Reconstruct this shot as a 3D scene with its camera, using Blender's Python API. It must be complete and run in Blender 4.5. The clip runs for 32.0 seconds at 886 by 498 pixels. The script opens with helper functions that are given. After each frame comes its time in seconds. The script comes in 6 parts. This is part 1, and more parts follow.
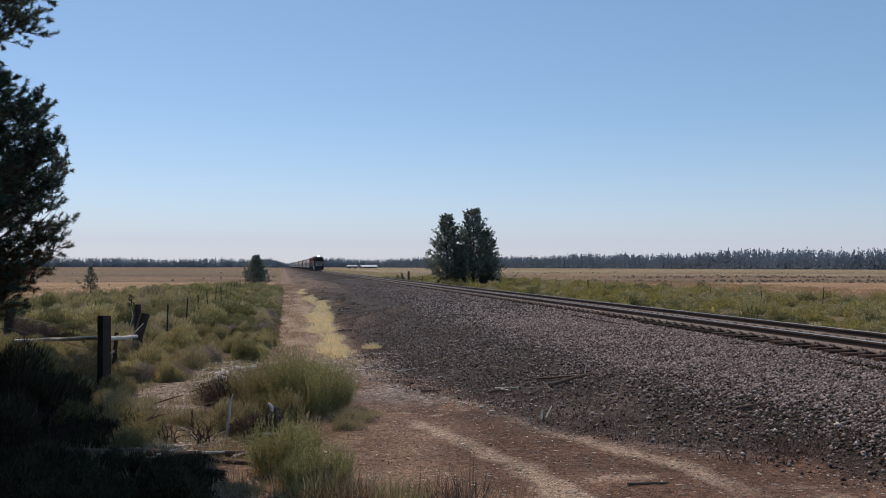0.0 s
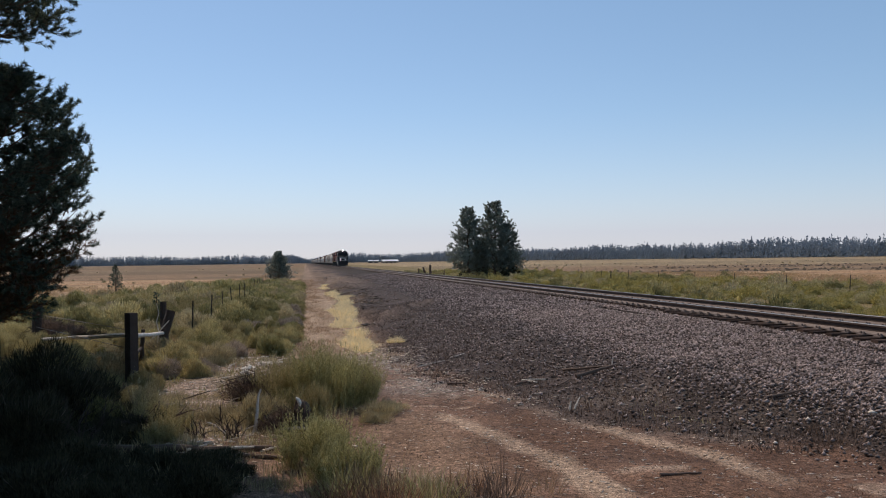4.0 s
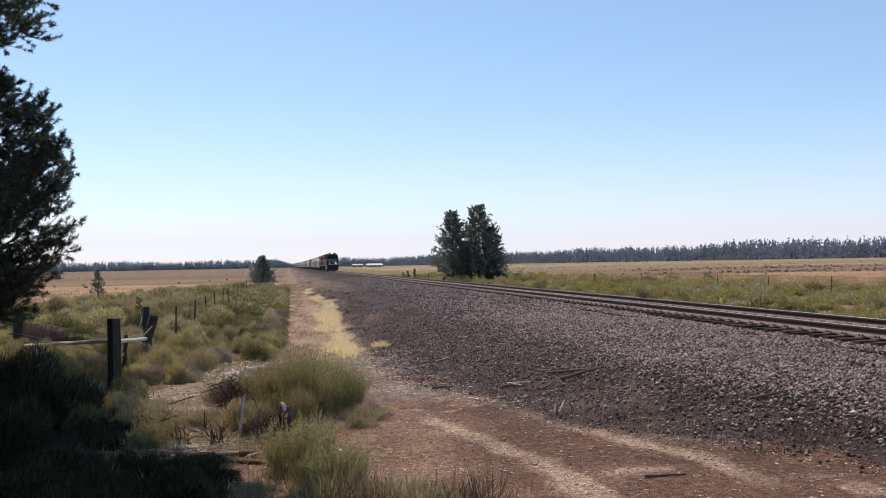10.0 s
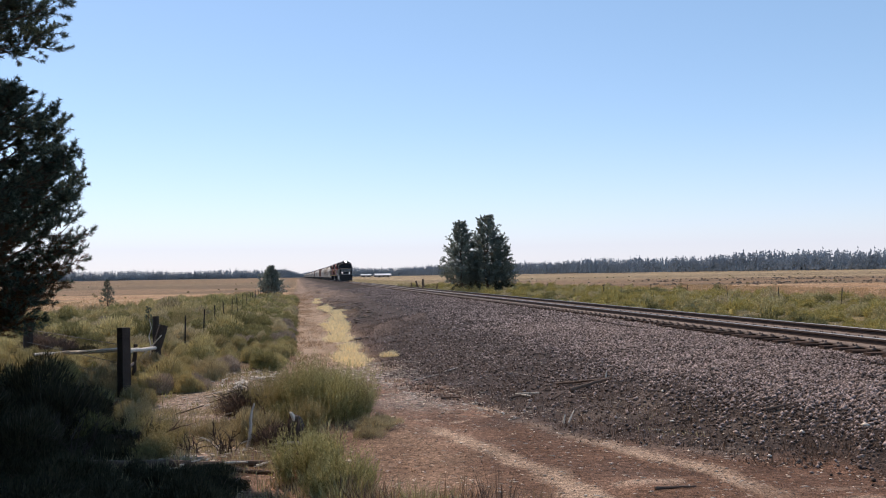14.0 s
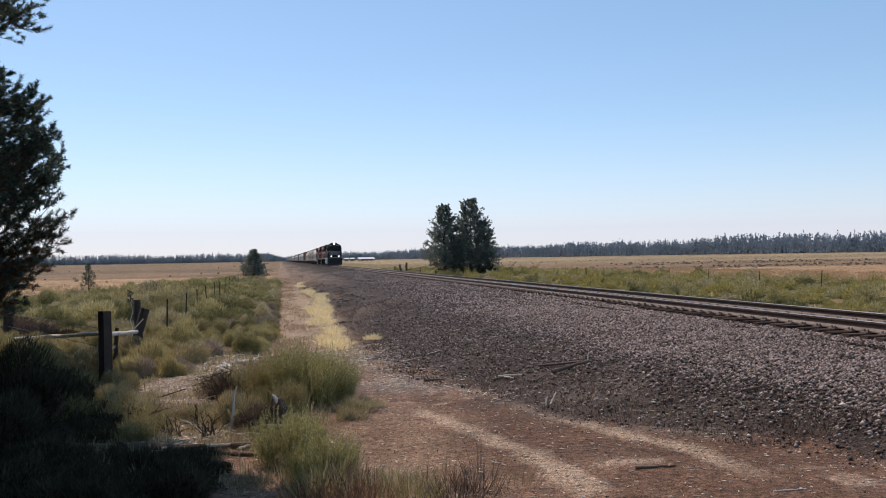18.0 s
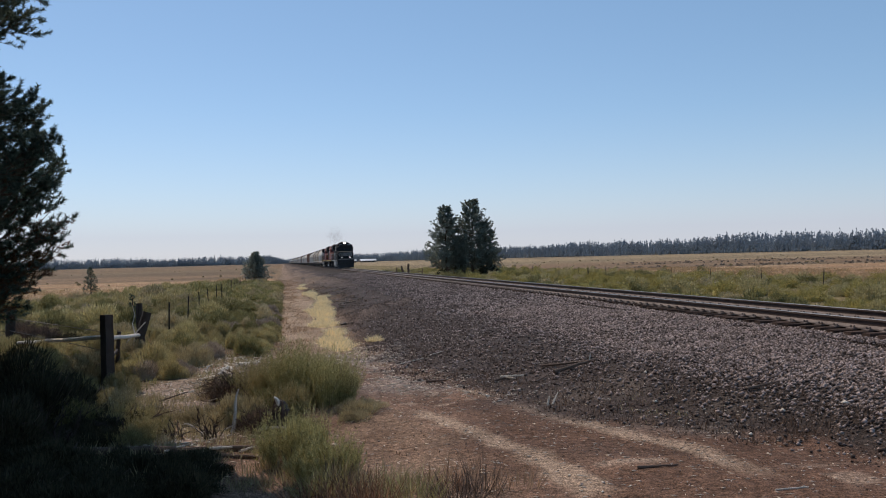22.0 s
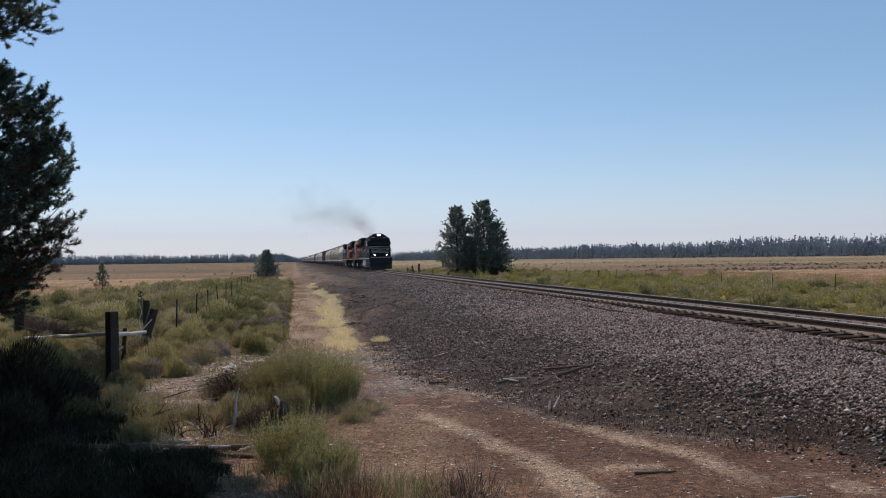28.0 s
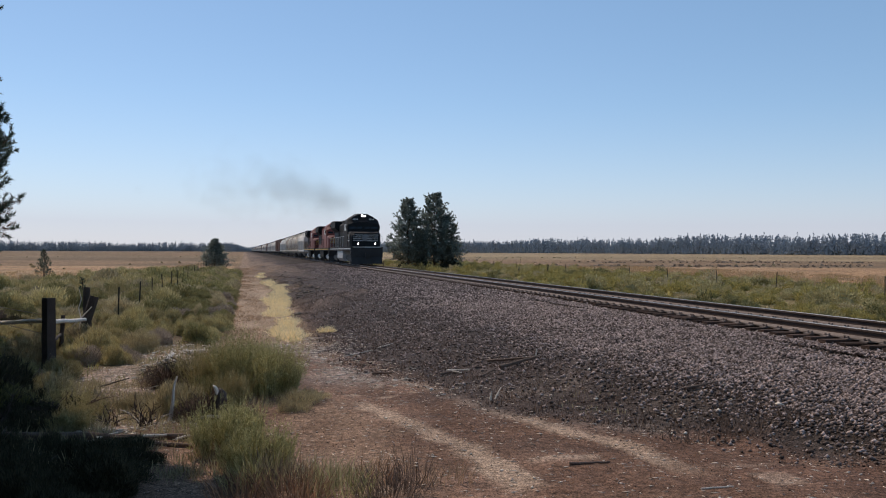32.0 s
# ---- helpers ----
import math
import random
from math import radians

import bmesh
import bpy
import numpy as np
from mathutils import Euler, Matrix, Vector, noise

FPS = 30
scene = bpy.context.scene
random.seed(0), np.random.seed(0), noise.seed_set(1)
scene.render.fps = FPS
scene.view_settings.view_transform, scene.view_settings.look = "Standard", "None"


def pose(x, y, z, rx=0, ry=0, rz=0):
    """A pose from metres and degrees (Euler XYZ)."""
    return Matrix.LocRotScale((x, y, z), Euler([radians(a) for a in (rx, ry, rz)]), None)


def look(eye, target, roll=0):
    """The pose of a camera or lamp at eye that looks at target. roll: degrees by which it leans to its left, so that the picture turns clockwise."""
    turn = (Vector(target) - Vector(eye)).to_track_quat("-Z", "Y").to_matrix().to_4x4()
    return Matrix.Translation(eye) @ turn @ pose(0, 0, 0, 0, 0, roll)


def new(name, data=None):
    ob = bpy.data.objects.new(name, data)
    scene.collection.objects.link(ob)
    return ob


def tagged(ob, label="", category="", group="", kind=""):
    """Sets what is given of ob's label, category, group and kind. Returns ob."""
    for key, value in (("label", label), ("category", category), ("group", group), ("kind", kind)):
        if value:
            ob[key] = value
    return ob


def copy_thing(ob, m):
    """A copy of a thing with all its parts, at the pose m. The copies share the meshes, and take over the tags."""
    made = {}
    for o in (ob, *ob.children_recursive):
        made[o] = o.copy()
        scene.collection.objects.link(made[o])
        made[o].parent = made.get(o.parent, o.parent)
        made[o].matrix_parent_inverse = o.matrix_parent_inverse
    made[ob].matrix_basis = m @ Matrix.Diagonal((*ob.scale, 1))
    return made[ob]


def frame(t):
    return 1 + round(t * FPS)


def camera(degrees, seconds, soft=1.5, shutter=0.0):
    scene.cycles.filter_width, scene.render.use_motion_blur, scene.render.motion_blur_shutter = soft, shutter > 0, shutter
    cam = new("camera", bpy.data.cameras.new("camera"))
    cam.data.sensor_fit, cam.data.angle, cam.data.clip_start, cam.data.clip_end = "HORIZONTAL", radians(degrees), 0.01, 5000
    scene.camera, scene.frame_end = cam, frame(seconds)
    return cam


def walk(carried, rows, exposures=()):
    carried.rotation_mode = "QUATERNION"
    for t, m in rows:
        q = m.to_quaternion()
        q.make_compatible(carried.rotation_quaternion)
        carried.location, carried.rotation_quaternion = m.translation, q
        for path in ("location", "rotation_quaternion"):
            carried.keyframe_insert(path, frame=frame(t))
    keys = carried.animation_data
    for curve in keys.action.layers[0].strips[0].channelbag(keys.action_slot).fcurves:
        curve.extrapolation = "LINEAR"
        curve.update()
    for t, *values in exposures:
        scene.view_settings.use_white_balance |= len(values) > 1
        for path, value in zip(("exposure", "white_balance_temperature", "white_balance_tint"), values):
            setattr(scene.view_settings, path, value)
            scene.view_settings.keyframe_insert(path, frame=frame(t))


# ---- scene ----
cam = camera(53.2, 32.0, soft=1.05)
PATH = [
    (0.0, pose(0.043, -0.062, 2.127, 91.144, -0.077, -10.204)),
    (0.5, pose(0.019, 0.010, 2.121, 90.475, -0.312, -10.204)),
    (1.0, pose(-0.018, 0.027, 2.113, 90.477, -0.705, -10.039)),
    (1.5, pose(-0.027, 0.038, 2.112, 90.828, -0.595, -9.522)),
    (2.0, pose(-0.013, 0.046, 2.107, 90.602, -0.642, -9.206)),
    (2.5, pose(-0.010, 0.022, 2.105, 90.444, -0.521, -8.862)),
    (3.0, pose(-0.000, 0.014, 2.108, 90.259, -0.171, -8.875)),
    (3.5, pose(-0.001, 0.006, 2.110, 90.771, 0.465, -8.809)),
    (5.5, pose(-0.009, 0.014, 2.096, 90.463, 1.094, -8.920)),
    (6.0, pose(-0.012, 0.019, 2.095, 90.234, 0.809, -8.820)),
    (6.5, pose(-0.004, 0.012, 2.097, 89.936, 0.510, -8.803)),
    (7.0, pose(0.004, 0.015, 2.099, 90.153, 0.657, -9.107)),
    (7.5, pose(0.003, 0.011, 2.100, 90.536, 0.714, -9.606)),
    (8.0, pose(0.010, 0.008, 2.093, 90.607, 0.918, -9.935)),
    (8.5, pose(0.005, 0.006, 2.094, 90.616, 0.888, -10.001)),
    (9.0, pose(0.000, 0.000, 2.100, 90.665, 1.021, -9.986)),
    (9.5, pose(0.003, -0.004, 2.110, 90.780, 1.083, -9.928)),
    (10.0, pose(-0.007, 0.000, 2.107, 90.954, 1.116, -9.863)),
    (10.5, pose(-0.007, 0.008, 2.101, 91.122, 0.993, -9.712)),
    (11.0, pose(-0.007, 0.002, 2.104, 91.282, 0.997, -9.707)),
    (11.5, pose(-0.003, 0.006, 2.104, 91.504, 0.830, -9.614)),
    (12.0, pose(-0.006, -0.000, 2.105, 91.569, 0.965, -9.486)),
    (12.5, pose(-0.015, 0.001, 2.105, 91.626, 1.018, -9.381)),
    (13.0, pose(-0.013, 0.005, 2.100, 91.626, 1.052, -9.310)),
    (13.5, pose(-0.019, -0.004, 2.104, 91.671, 1.072, -9.249)),
    (14.0, pose(-0.017, -0.003, 2.107, 91.627, 0.956, -9.314)),
    (14.5, pose(-0.008, -0.006, 2.102, 91.554, 1.136, -9.489)),
    (16.5, pose(-0.004, -0.003, 2.097, 91.279, 1.104, -9.991)),
    (17.0, pose(-0.002, 0.000, 2.090, 91.044, 1.109, -10.095)),
    (17.5, pose(-0.003, -0.008, 2.099, 90.720, 1.001, -10.236)),
    (18.0, pose(-0.007, -0.004, 2.091, 90.549, 1.034, -10.388)),
    (18.5, pose(-0.006, 0.006, 2.091, 90.346, 1.206, -10.095)),
    (19.0, pose(-0.006, 0.005, 2.095, 90.343, 1.354, -9.927)),
    (19.5, pose(-0.009, -0.004, 2.097, 90.496, 1.687, -9.764)),
    (20.0, pose(-0.005, -0.006, 2.096, 90.666, 1.701, -9.685)),
    (20.5, pose(0.000, -0.005, 2.088, 90.630, 1.324, -9.869)),
    (21.0, pose(0.001, -0.010, 2.095, 90.519, 1.358, -9.981)),
    (21.5, pose(-0.009, -0.012, 2.091, 90.627, 1.337, -10.038)),
    (22.0, pose(0.008, -0.011, 2.090, 90.621, 1.496, -10.265)),
    (22.5, pose(-0.002, -0.010, 2.090, 90.587, 1.338, -10.547)),
    (23.0, pose(0.003, -0.016, 2.091, 90.601, 1.079, -10.612)),
    (23.5, pose(0.000, -0.010, 2.091, 90.547, 1.368, -10.601)),
    (24.0, pose(0.011, -0.007, 2.091, 90.445, 1.239, -10.549)),
    (24.5, pose(0.012, -0.008, 2.082, 90.339, 1.227, -10.794)),
    (25.0, pose(-0.007, -0.010, 2.093, 90.268, 1.150, -10.999)),
    (25.5, pose(-0.005, -0.008, 2.088, 90.589, 0.654, -11.206)),
    (27.5, pose(0.089, 0.003, 2.103, 91.017, 0.262, -8.862)),
    (28.0, pose(0.131, -0.015, 2.108, 90.650, 0.757, -9.507)),
    (28.5, pose(0.135, -0.015, 2.108, 90.103, 1.243, -10.051)),
    (29.0, pose(0.146, -0.040, 2.111, 89.944, 1.961, -9.742)),
    (29.5, pose(0.168, -0.036, 2.106, 90.060, 1.695, -10.194)),
    (30.0, pose(0.175, -0.029, 2.099, 90.089, 1.212, -10.839)),
    (30.5, pose(0.183, -0.053, 2.109, 90.211, 0.366, -11.215)),
    (31.0, pose(0.205, -0.038, 2.104, 90.600, 0.002, -11.669)),
    (31.5, pose(0.228, -0.016, 2.097, 90.405, -0.236, -11.909)),
    (32.0, pose(0.237, -0.038, 2.087, 90.151, -0.209, -12.623)),
]
EXPOSURES = [(0.0, -0.17, 6280, 16), (2.0, -0.20, 6300, 16), (3.5, -0.12, 6490, 17), (6.0, 0.08, 6680, 17), (7.0, 0.17, 6740, 18), (9.0, 0.32, 6600, 19), (10.0, 0.33, 6600, 19),
             (14.0, 0.3, 6570, 19), (17.0, 0.28, 6540, 18), (18.0, 0.2, 6510, 17), (19.0, 0.1, 6470, 16), (20.0, -0.02, 6430, 16), (21.0, -0.1, 6370, 15), (24.0, -0.16, 6350, 16), (28.0, -0.12, 6360, 16), (29.0, -0.04, 6400, 16), (31.0, -0.1, 6360, 16), (32.0, -0.08, 6360, 16)]
walk(cam, PATH, EXPOSURES)

# ---- world and sun ----
SUN_AZ, SUN_EL = radians(-25), radians(49)
world = bpy.data.worlds.new("sky")
scene.world = world
world.use_nodes = True
wn = world.node_tree.nodes
sky = wn.new("ShaderNodeTexSky")
sky.sky_type = "NISHITA"
sky.sun_disc = False
sky.sun_elevation, sky.sun_rotation = SUN_EL, SUN_AZ
sky.altitude, sky.air_density, sky.dust_density, sky.ozone_density = 1300, 1.0, 0.35, 1.2
wn["Background"].inputs["Strength"].default_value = 0.118
wl = world.node_tree.links
haze = wn.new("ShaderNodeMix")  # thin summer haze evens out the sky
haze.data_type = "RGBA"
haze.inputs["Factor"].default_value = 0.3
haze.inputs["B"].default_value = (2.0, 4.35, 6.1, 1)
wl.new(sky.outputs[0], haze.inputs["A"])
# dusty lavender haze where the clear sky turns pale, low over the plain
split = wn.new("ShaderNodeSeparateColor")
wl.new(sky.outputs[0], split.inputs[0])
pale = wn.new("ShaderNodeMath")
pale.operation = "DIVIDE"
wl.new(split.outputs[0], pale.inputs[0])
wl.new(split.outputs[2], pale.inputs[1])
low_sky = wn.new("ShaderNodeMapRange")
for nm, v in (("From Min", 0.46), ("From Max", 1.05), ("To Min", 0.0), ("To Max", 0.62)):
    low_sky.inputs[nm].default_value = v
wl.new(pale.outputs[0], low_sky.inputs["Value"])
dusty = wn.new("ShaderNodeMix")
dusty.data_type = "RGBA"
dusty.inputs["B"].default_value = (4.9, 5.0, 5.9, 1)
wl.new(low_sky.outputs[0], dusty.inputs["Factor"])
wl.new(haze.outputs["Result"], dusty.inputs["A"])
wl.new(dusty.outputs["Result"], wn["Background"].inputs["Color"])
sun = new("sun", bpy.data.lights.new("sun", "SUN"))
sun.data.energy, sun.data.angle, sun.data.color = 3.25, radians(0.55), (1.0, 0.855, 0.665)
sun_way = Vector((math.sin(SUN_AZ) * math.cos(SUN_EL), math.cos(SUN_AZ) * math.cos(SUN_EL), math.sin(SUN_EL)))
sun.matrix_world = look(sun_way * 200, (0, 0, 0))

RAIL_TOP, TRACK_X = 0.78, 11.35


# ---- materials ----
def surf(name, color, rough=0.8, metal=0.0, scale=3.0, amount=0.3, fine=40.0, fine_amount=0.2, bump=0.2,
         attribute="", island=0.0, per_object=0.0, translucent=0.0, glow=0.0, spec=0.4, second=None, grit=0.0):
    """A procedural surface: base colour broken up by a coarse and a fine noise, with relief."""
    m = bpy.data.materials.new(name)
    m.use_nodes = True
    nt = m.node_tree
    N, L = nt.nodes, nt.links
    b = N["Principled BSDF"]
    b.inputs["Roughness"].default_value, b.inputs["Metallic"].default_value = rough, metal
    b.inputs["Specular IOR Level"].default_value = spec
    geo = N.new("ShaderNodeNewGeometry")
    obj = N.new("ShaderNodeObjectInfo")
    tc = N.new("ShaderNodeTexCoord")

    def noise_value(sc, detail):
        n = N.new("ShaderNodeTexNoise")
        n.inputs["Scale"].default_value, n.inputs["Detail"].default_value = sc, detail
        L.new(tc.outputs["Object"], n.inputs["Vector"])
        return n.outputs["Fac"]

    def op(kind, a, c):
        n = N.new("ShaderNodeMath")
        n.operation = kind
        for i, v in enumerate((a, c)):
            if isinstance(v, (int, float)):
                n.inputs[i].default_value = v
            else:
                L.new(v, n.inputs[i])
        return n.outputs[0]

    coarse, small = noise_value(scale, 3), noise_value(fine, 2)
    gain = op("ADD", 1.0, op("MULTIPLY", op("SUBTRACT", coarse, 0.5), 2.4 * amount))
    gain = op("MULTIPLY", gain, op("ADD", 1.0, op("MULTIPLY", op("SUBTRACT", small, 0.5), 2.4 * fine_amount)))
    if grit:
        speck = noise_value(fine * 4.5, 1)
        gain = op("MULTIPLY", gain, op("MAXIMUM", op("ADD", 1.0, op("MULTIPLY", op("SUBTRACT", speck, 0.5), 5.0 * grit)), 0.25))
    if island:
        gain = op("MULTIPLY", gain, op("ADD", 1.0, op("MULTIPLY", op("SUBTRACT", geo.outputs["Random Per Island"], 0.5), 2 * island)))
    if per_object:
        gain = op("MULTIPLY", gain, op("ADD", 1.0, op("MULTIPLY", op("SUBTRACT", obj.outputs["Random"], 0.5), 2 * per_object)))
    if attribute:
        a = N.new("ShaderNodeAttribute")
        a.attribute_name = attribute
        base = a.outputs["Color"]
    else:
        rgb = N.new("ShaderNodeRGB")
        rgb.outputs[0].default_value = (*color, 1)
        base = rgb.outputs[0]
    if second:
        mix = N.new("ShaderNodeMix")
        mix.data_type = "RGBA"
        mix.inputs["B"].default_value = (*second, 1)
        pick = geo.outputs["Random Per Island"] if island else coarse
        L.new(base, mix.inputs["A"])
        L.new(op("MULTIPLY", op("POWER", pick, 1.5), 0.9), mix.inputs["Factor"])
        base = mix.outputs["Result"]
    sc = N.new("ShaderNodeVectorMath")
    sc.operation = "SCALE"
    L.new(base, sc.inputs[0])
    L.new(gain, sc.inputs["Scale"])
    L.new(sc.outputs[0], b.inputs["Base Color"])
    if bump:
        bp = N.new("ShaderNodeBump")
        bp.inputs["Strength"].default_value, bp.inputs["Distance"].default_value = bump, 0.03
        L.new(op("ADD", op("MULTIPLY", coarse, 0.4), small), bp.inputs["Height"])
        L.new(bp.outputs[0], b.inputs["Normal"])
    if glow:
        b.inputs["Emission Color"].default_value, b.inputs["Emission Strength"].default_value = (*color, 1), glow
    if translucent:
        tr = N.new("ShaderNodeBsdfTranslucent")
        L.new(sc.outputs[0], tr.inputs["Color"])
        ms = N.new("ShaderNodeMixShader")
        ms.inputs[0].default_value = translucent
        L.new(b.outputs[0], ms.inputs[1])
        L.new(tr.outputs[0], ms.inputs[2])
        L.new(ms.outputs[0], N["Material Output"].inputs["Surface"])
    return m


def leaf(name, color, second=None, island=0.5, per_object=0.0, soft=0.34):
    return surf(name, color, 0.7, per_object=per_object, scale=0.6, amount=0.25, fine=8, fine_amount=0.1, bump=0, island=island, translucent=soft, second=second, spec=0.2)


ground_mat = surf("soil_and_dry_grass", (0.2, 0.15, 0.1), 0.95, scale=1.3, amount=0.4, fine=14, fine_amount=0.85, bump=1.0, attribute="cover", spec=0.1, grit=0.75)
stone_mat = surf("ballast_stone", (0.105, 0.076, 0.064), 0.9, scale=2, amount=0.2, fine=30, fine_amount=0.2, bump=0.3, island=0.45, second=(0.385, 0.305, 0.28), spec=0.2)
cinder_mat = surf("brown_cinders", (0.075, 0.052, 0.042), 0.95, scale=2, amount=0.25, fine=30, fine_amount=0.2, bump=0.2, island=0.5, second=(0.26, 0.195, 0.165), spec=0.1)
rust_mat = surf("rusty_rail_steel", (0.085, 0.06, 0.05), 0.9, 0.0, 4, 0.3, 60, 0.2, 0.2, spec=0.12)
head_mat = surf("polished_rail_head", (0.26, 0.25, 0.24), 0.45, 1.0, 6, 0.1, 80, 0.1, 0.05)
tie_mat = surf("creosoted_tie_wood", (0.07, 0.046, 0.036), 0.95, 0, 3, 0.3, 30, 0.35, 0.5, per_object=0.4, spec=0.1)
plate_mat = surf("tie_plate_steel", (0.2, 0.16, 0.14), 0.85, 0.0, 2.5, 0.45, 30, 0.4, 0.1, spec=0.2)
post_mat = surf("weathered_dark_post", (0.06, 0.045, 0.038), 0.9, 0, 5, 0.35, 60, 0.35, 0.6)
earth_mat = surf("pale_dry_earth", (0.24, 0.18, 0.14), 0.95, 0, 3, 0.3, 25, 0.4, 0.6, island=0.35, spec=0.1)
pole_mat = surf("bleached_pole_wood", (0.64, 0.58, 0.51), 0.85, 0, 6, 0.35, 70, 0.3, 0.5)
wire_mat = surf("rusty_wire", (0.2, 0.16, 0.13), 0.6, 0.6, 10, 0.2, 80, 0.1, 0)
tpost_mat = surf("green_steel_post", (0.045, 0.04, 0.035), 0.7, 0.3, 8, 0.2, 60, 0.2, 0.1)
bark_mat = surf("pine_bark", (0.11, 0.075, 0.055), 0.95, 0, 6, 0.35, 40, 0.4, 0.8)
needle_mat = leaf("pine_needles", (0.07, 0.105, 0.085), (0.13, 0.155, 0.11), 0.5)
# Same needles with haze lightened into the colour, for pines far off.
needle_hazed_mat = leaf("pine_needles_hazed", (0.19, 0.23, 0.21), (0.28, 0.305, 0.25), 0.4, soft=0.5)
dead_mat = leaf("dead_needles", (0.16, 0.085, 0.04), (0.10, 0.06, 0.035), 0.4)
# Pale blue-grey base colour stands in for air haze over the woods.
wood_hazed_mat = surf("conifers_paled_for_haze", (0.27, 0.31, 0.35), 0.9, 0, 0.02, 0.25, 0.3, 0.15, 0, island=0.04, spec=0.05, translucent=0.22)
purple_mat = leaf("purplish_grey_sagebrush", (0.30, 0.245, 0.20), (0.39, 0.325, 0.26), 0.3, 0.2)
yellow_olive_mat = leaf("yellow_olive_brush", (0.42, 0.37, 0.175), (0.53, 0.45, 0.24), 0.3, 0.2)
deep_olive_mat = leaf("deep_olive_brush", (0.20, 0.19, 0.08), (0.29, 0.255, 0.12), 0.35, 0.25)
sage_mat = leaf("green_rabbitbrush", (0.355, 0.305, 0.142), (0.46, 0.38, 0.205), 0.25, 0.25)
olive_mat = leaf("olive_brush", (0.335, 0.29, 0.098), (0.44, 0.365, 0.14), 0.3)
rabbit_mat = leaf("feathery_rabbitbrush", (0.34, 0.325, 0.14), (0.47, 0.42, 0.22), 0.45, 0.12)
sage_grey_mat = leaf("grey_sagebrush", (0.365, 0.31, 0.18), (0.47, 0.39, 0.24), 0.3, 0.2)
# Darkened well below the other shrubs to carry the pines' shade.
shade_dark_mat = leaf("shade_dark_shrub", (0.046, 0.046, 0.028), (0.085, 0.075, 0.045), 0.4, 0.25)
bright_mat = leaf("yellow_green_shrub", (0.36, 0.315, 0.09), (0.46, 0.385, 0.14), 0.35)
straw_mat = leaf("pale_straw_grass", (0.88, 0.77, 0.50), (0.75, 0.61, 0.37), 0.3)
gold_grass_mat = leaf("golden_field_grass", (0.50, 0.355, 0.20), (0.40, 0.265, 0.15), 0.3)
tan_mat = leaf("tan_dry_grass", (0.44, 0.31, 0.20), (0.36, 0.235, 0.155), 0.35)
dark_weed_mat = leaf("dark_bank_weeds", (0.11, 0.08, 0.065), (0.19, 0.135, 0.105), 0.5)
red_grass_mat = leaf("reddish_dry_weeds", (0.24, 0.13, 0.085), (0.34, 0.21, 0.125), 0.45)
twig_mat = surf("grey_twigs", (0.17, 0.135, 0.11), 0.9, 0, 8, 0.3, 50, 0.2, 0, island=0.4)
white_wood_mat = surf("sun_bleached_wood", (0.72, 0.64, 0.55), 0.85, 0, 6, 0.25, 50, 0.25, 0.2, island=0.35)
chip_mat = surf("bleached_wood_chips", (0.68, 0.58, 0.48), 0.85, 0, 6, 0.2, 50, 0.2, 0.1, island=0.5)
stick_mat = surf("dark_brown_stick", (0.15, 0.10, 0.075), 0.9, 0, 8, 0.3, 60, 0.3, 0.4)
dead_twig_mat = surf("dark_dead_twigs", (0.07, 0.05, 0.042), 0.9, 0, 8, 0.3, 60, 0.3, 0.2)
black_paint = surf("black_engine_paint", (0.016, 0.0165, 0.018), 0.75, 0, 1.5, 0.4, 20, 0.3, 0.04, spec=0.15)
dark_steel = surf("dark_running_gear", (0.022, 0.02, 0.02), 0.7, 0.0, 3, 0.4, 30, 0.3, 0.1)
grey_paint = surf("grey_engine_paint", (0.16, 0.165, 0.175), 0.45, 0, 1.5, 0.3, 20, 0.2, 0.04)
white_paint = surf("white_stripe_paint", (0.5, 0.5, 0.49), 0.5, 0, 3, 0.15, 30, 0.1, 0)
orange_paint = surf("orange_engine_paint", (0.195, 0.046, 0.034), 0.55, 0, 1.2, 0.3, 15, 0.2, 0.04)
red_paint = surf("faded_red_engine_paint", (0.17, 0.045, 0.036), 0.6, 0, 1.2, 0.3, 15, 0.2, 0.04)
yellow_paint = surf("yellow_stripe_paint", (0.65, 0.40, 0.05), 0.5, 0, 3, 0.15, 30, 0.1, 0)
tank_paint = surf("pale_grey_fuel_tank", (0.42, 0.42, 0.42), 0.5, 0, 2, 0.3, 20, 0.25, 0.05)
glass_mat = surf("dark_cab_glass", (0.012, 0.013, 0.015), 0.1, 0, 2, 0.05, 20, 0.02, 0, spec=0.35)
lamp_mat = surf("lit_headlight", (1.0, 0.86, 0.82), 0.3, 0, 1, 0, 1, 0, 0, glow=24.0)
ditch_mat = surf("lit_ditch_light", (1.0, 0.80, 0.78), 0.3, 0, 1, 0, 1, 0, 0, glow=8.0)
pale_car = surf("pale_grey_car_paint", (0.60, 0.55, 0.49), 0.7, 0, 0.7, 0.3, 8, 0.25, 0.05, per_object=0.15)
tan_car = surf("weathered_tan_car_paint", (0.52, 0.46, 0.38), 0.7, 0, 0.7, 0.35, 8, 0.3, 0.05, per_object=0.2)
grey_car = surf("grey_car_paint", (0.45, 0.415, 0.38), 0.7, 0, 0.7, 0.3, 8, 0.25, 0.05, per_object=0.2)
brown_car = surf("brown_boxcar_paint", (0.17, 0.085, 0.06), 0.65, 0, 0.7, 0.3, 8, 0.25, 0.05, per_object=0.2)
barn_white = surf("white_metal_roof", (0.75, 0.75, 0.74), 0.5, 0, 0.3, 0.1, 4, 0.1, 0)
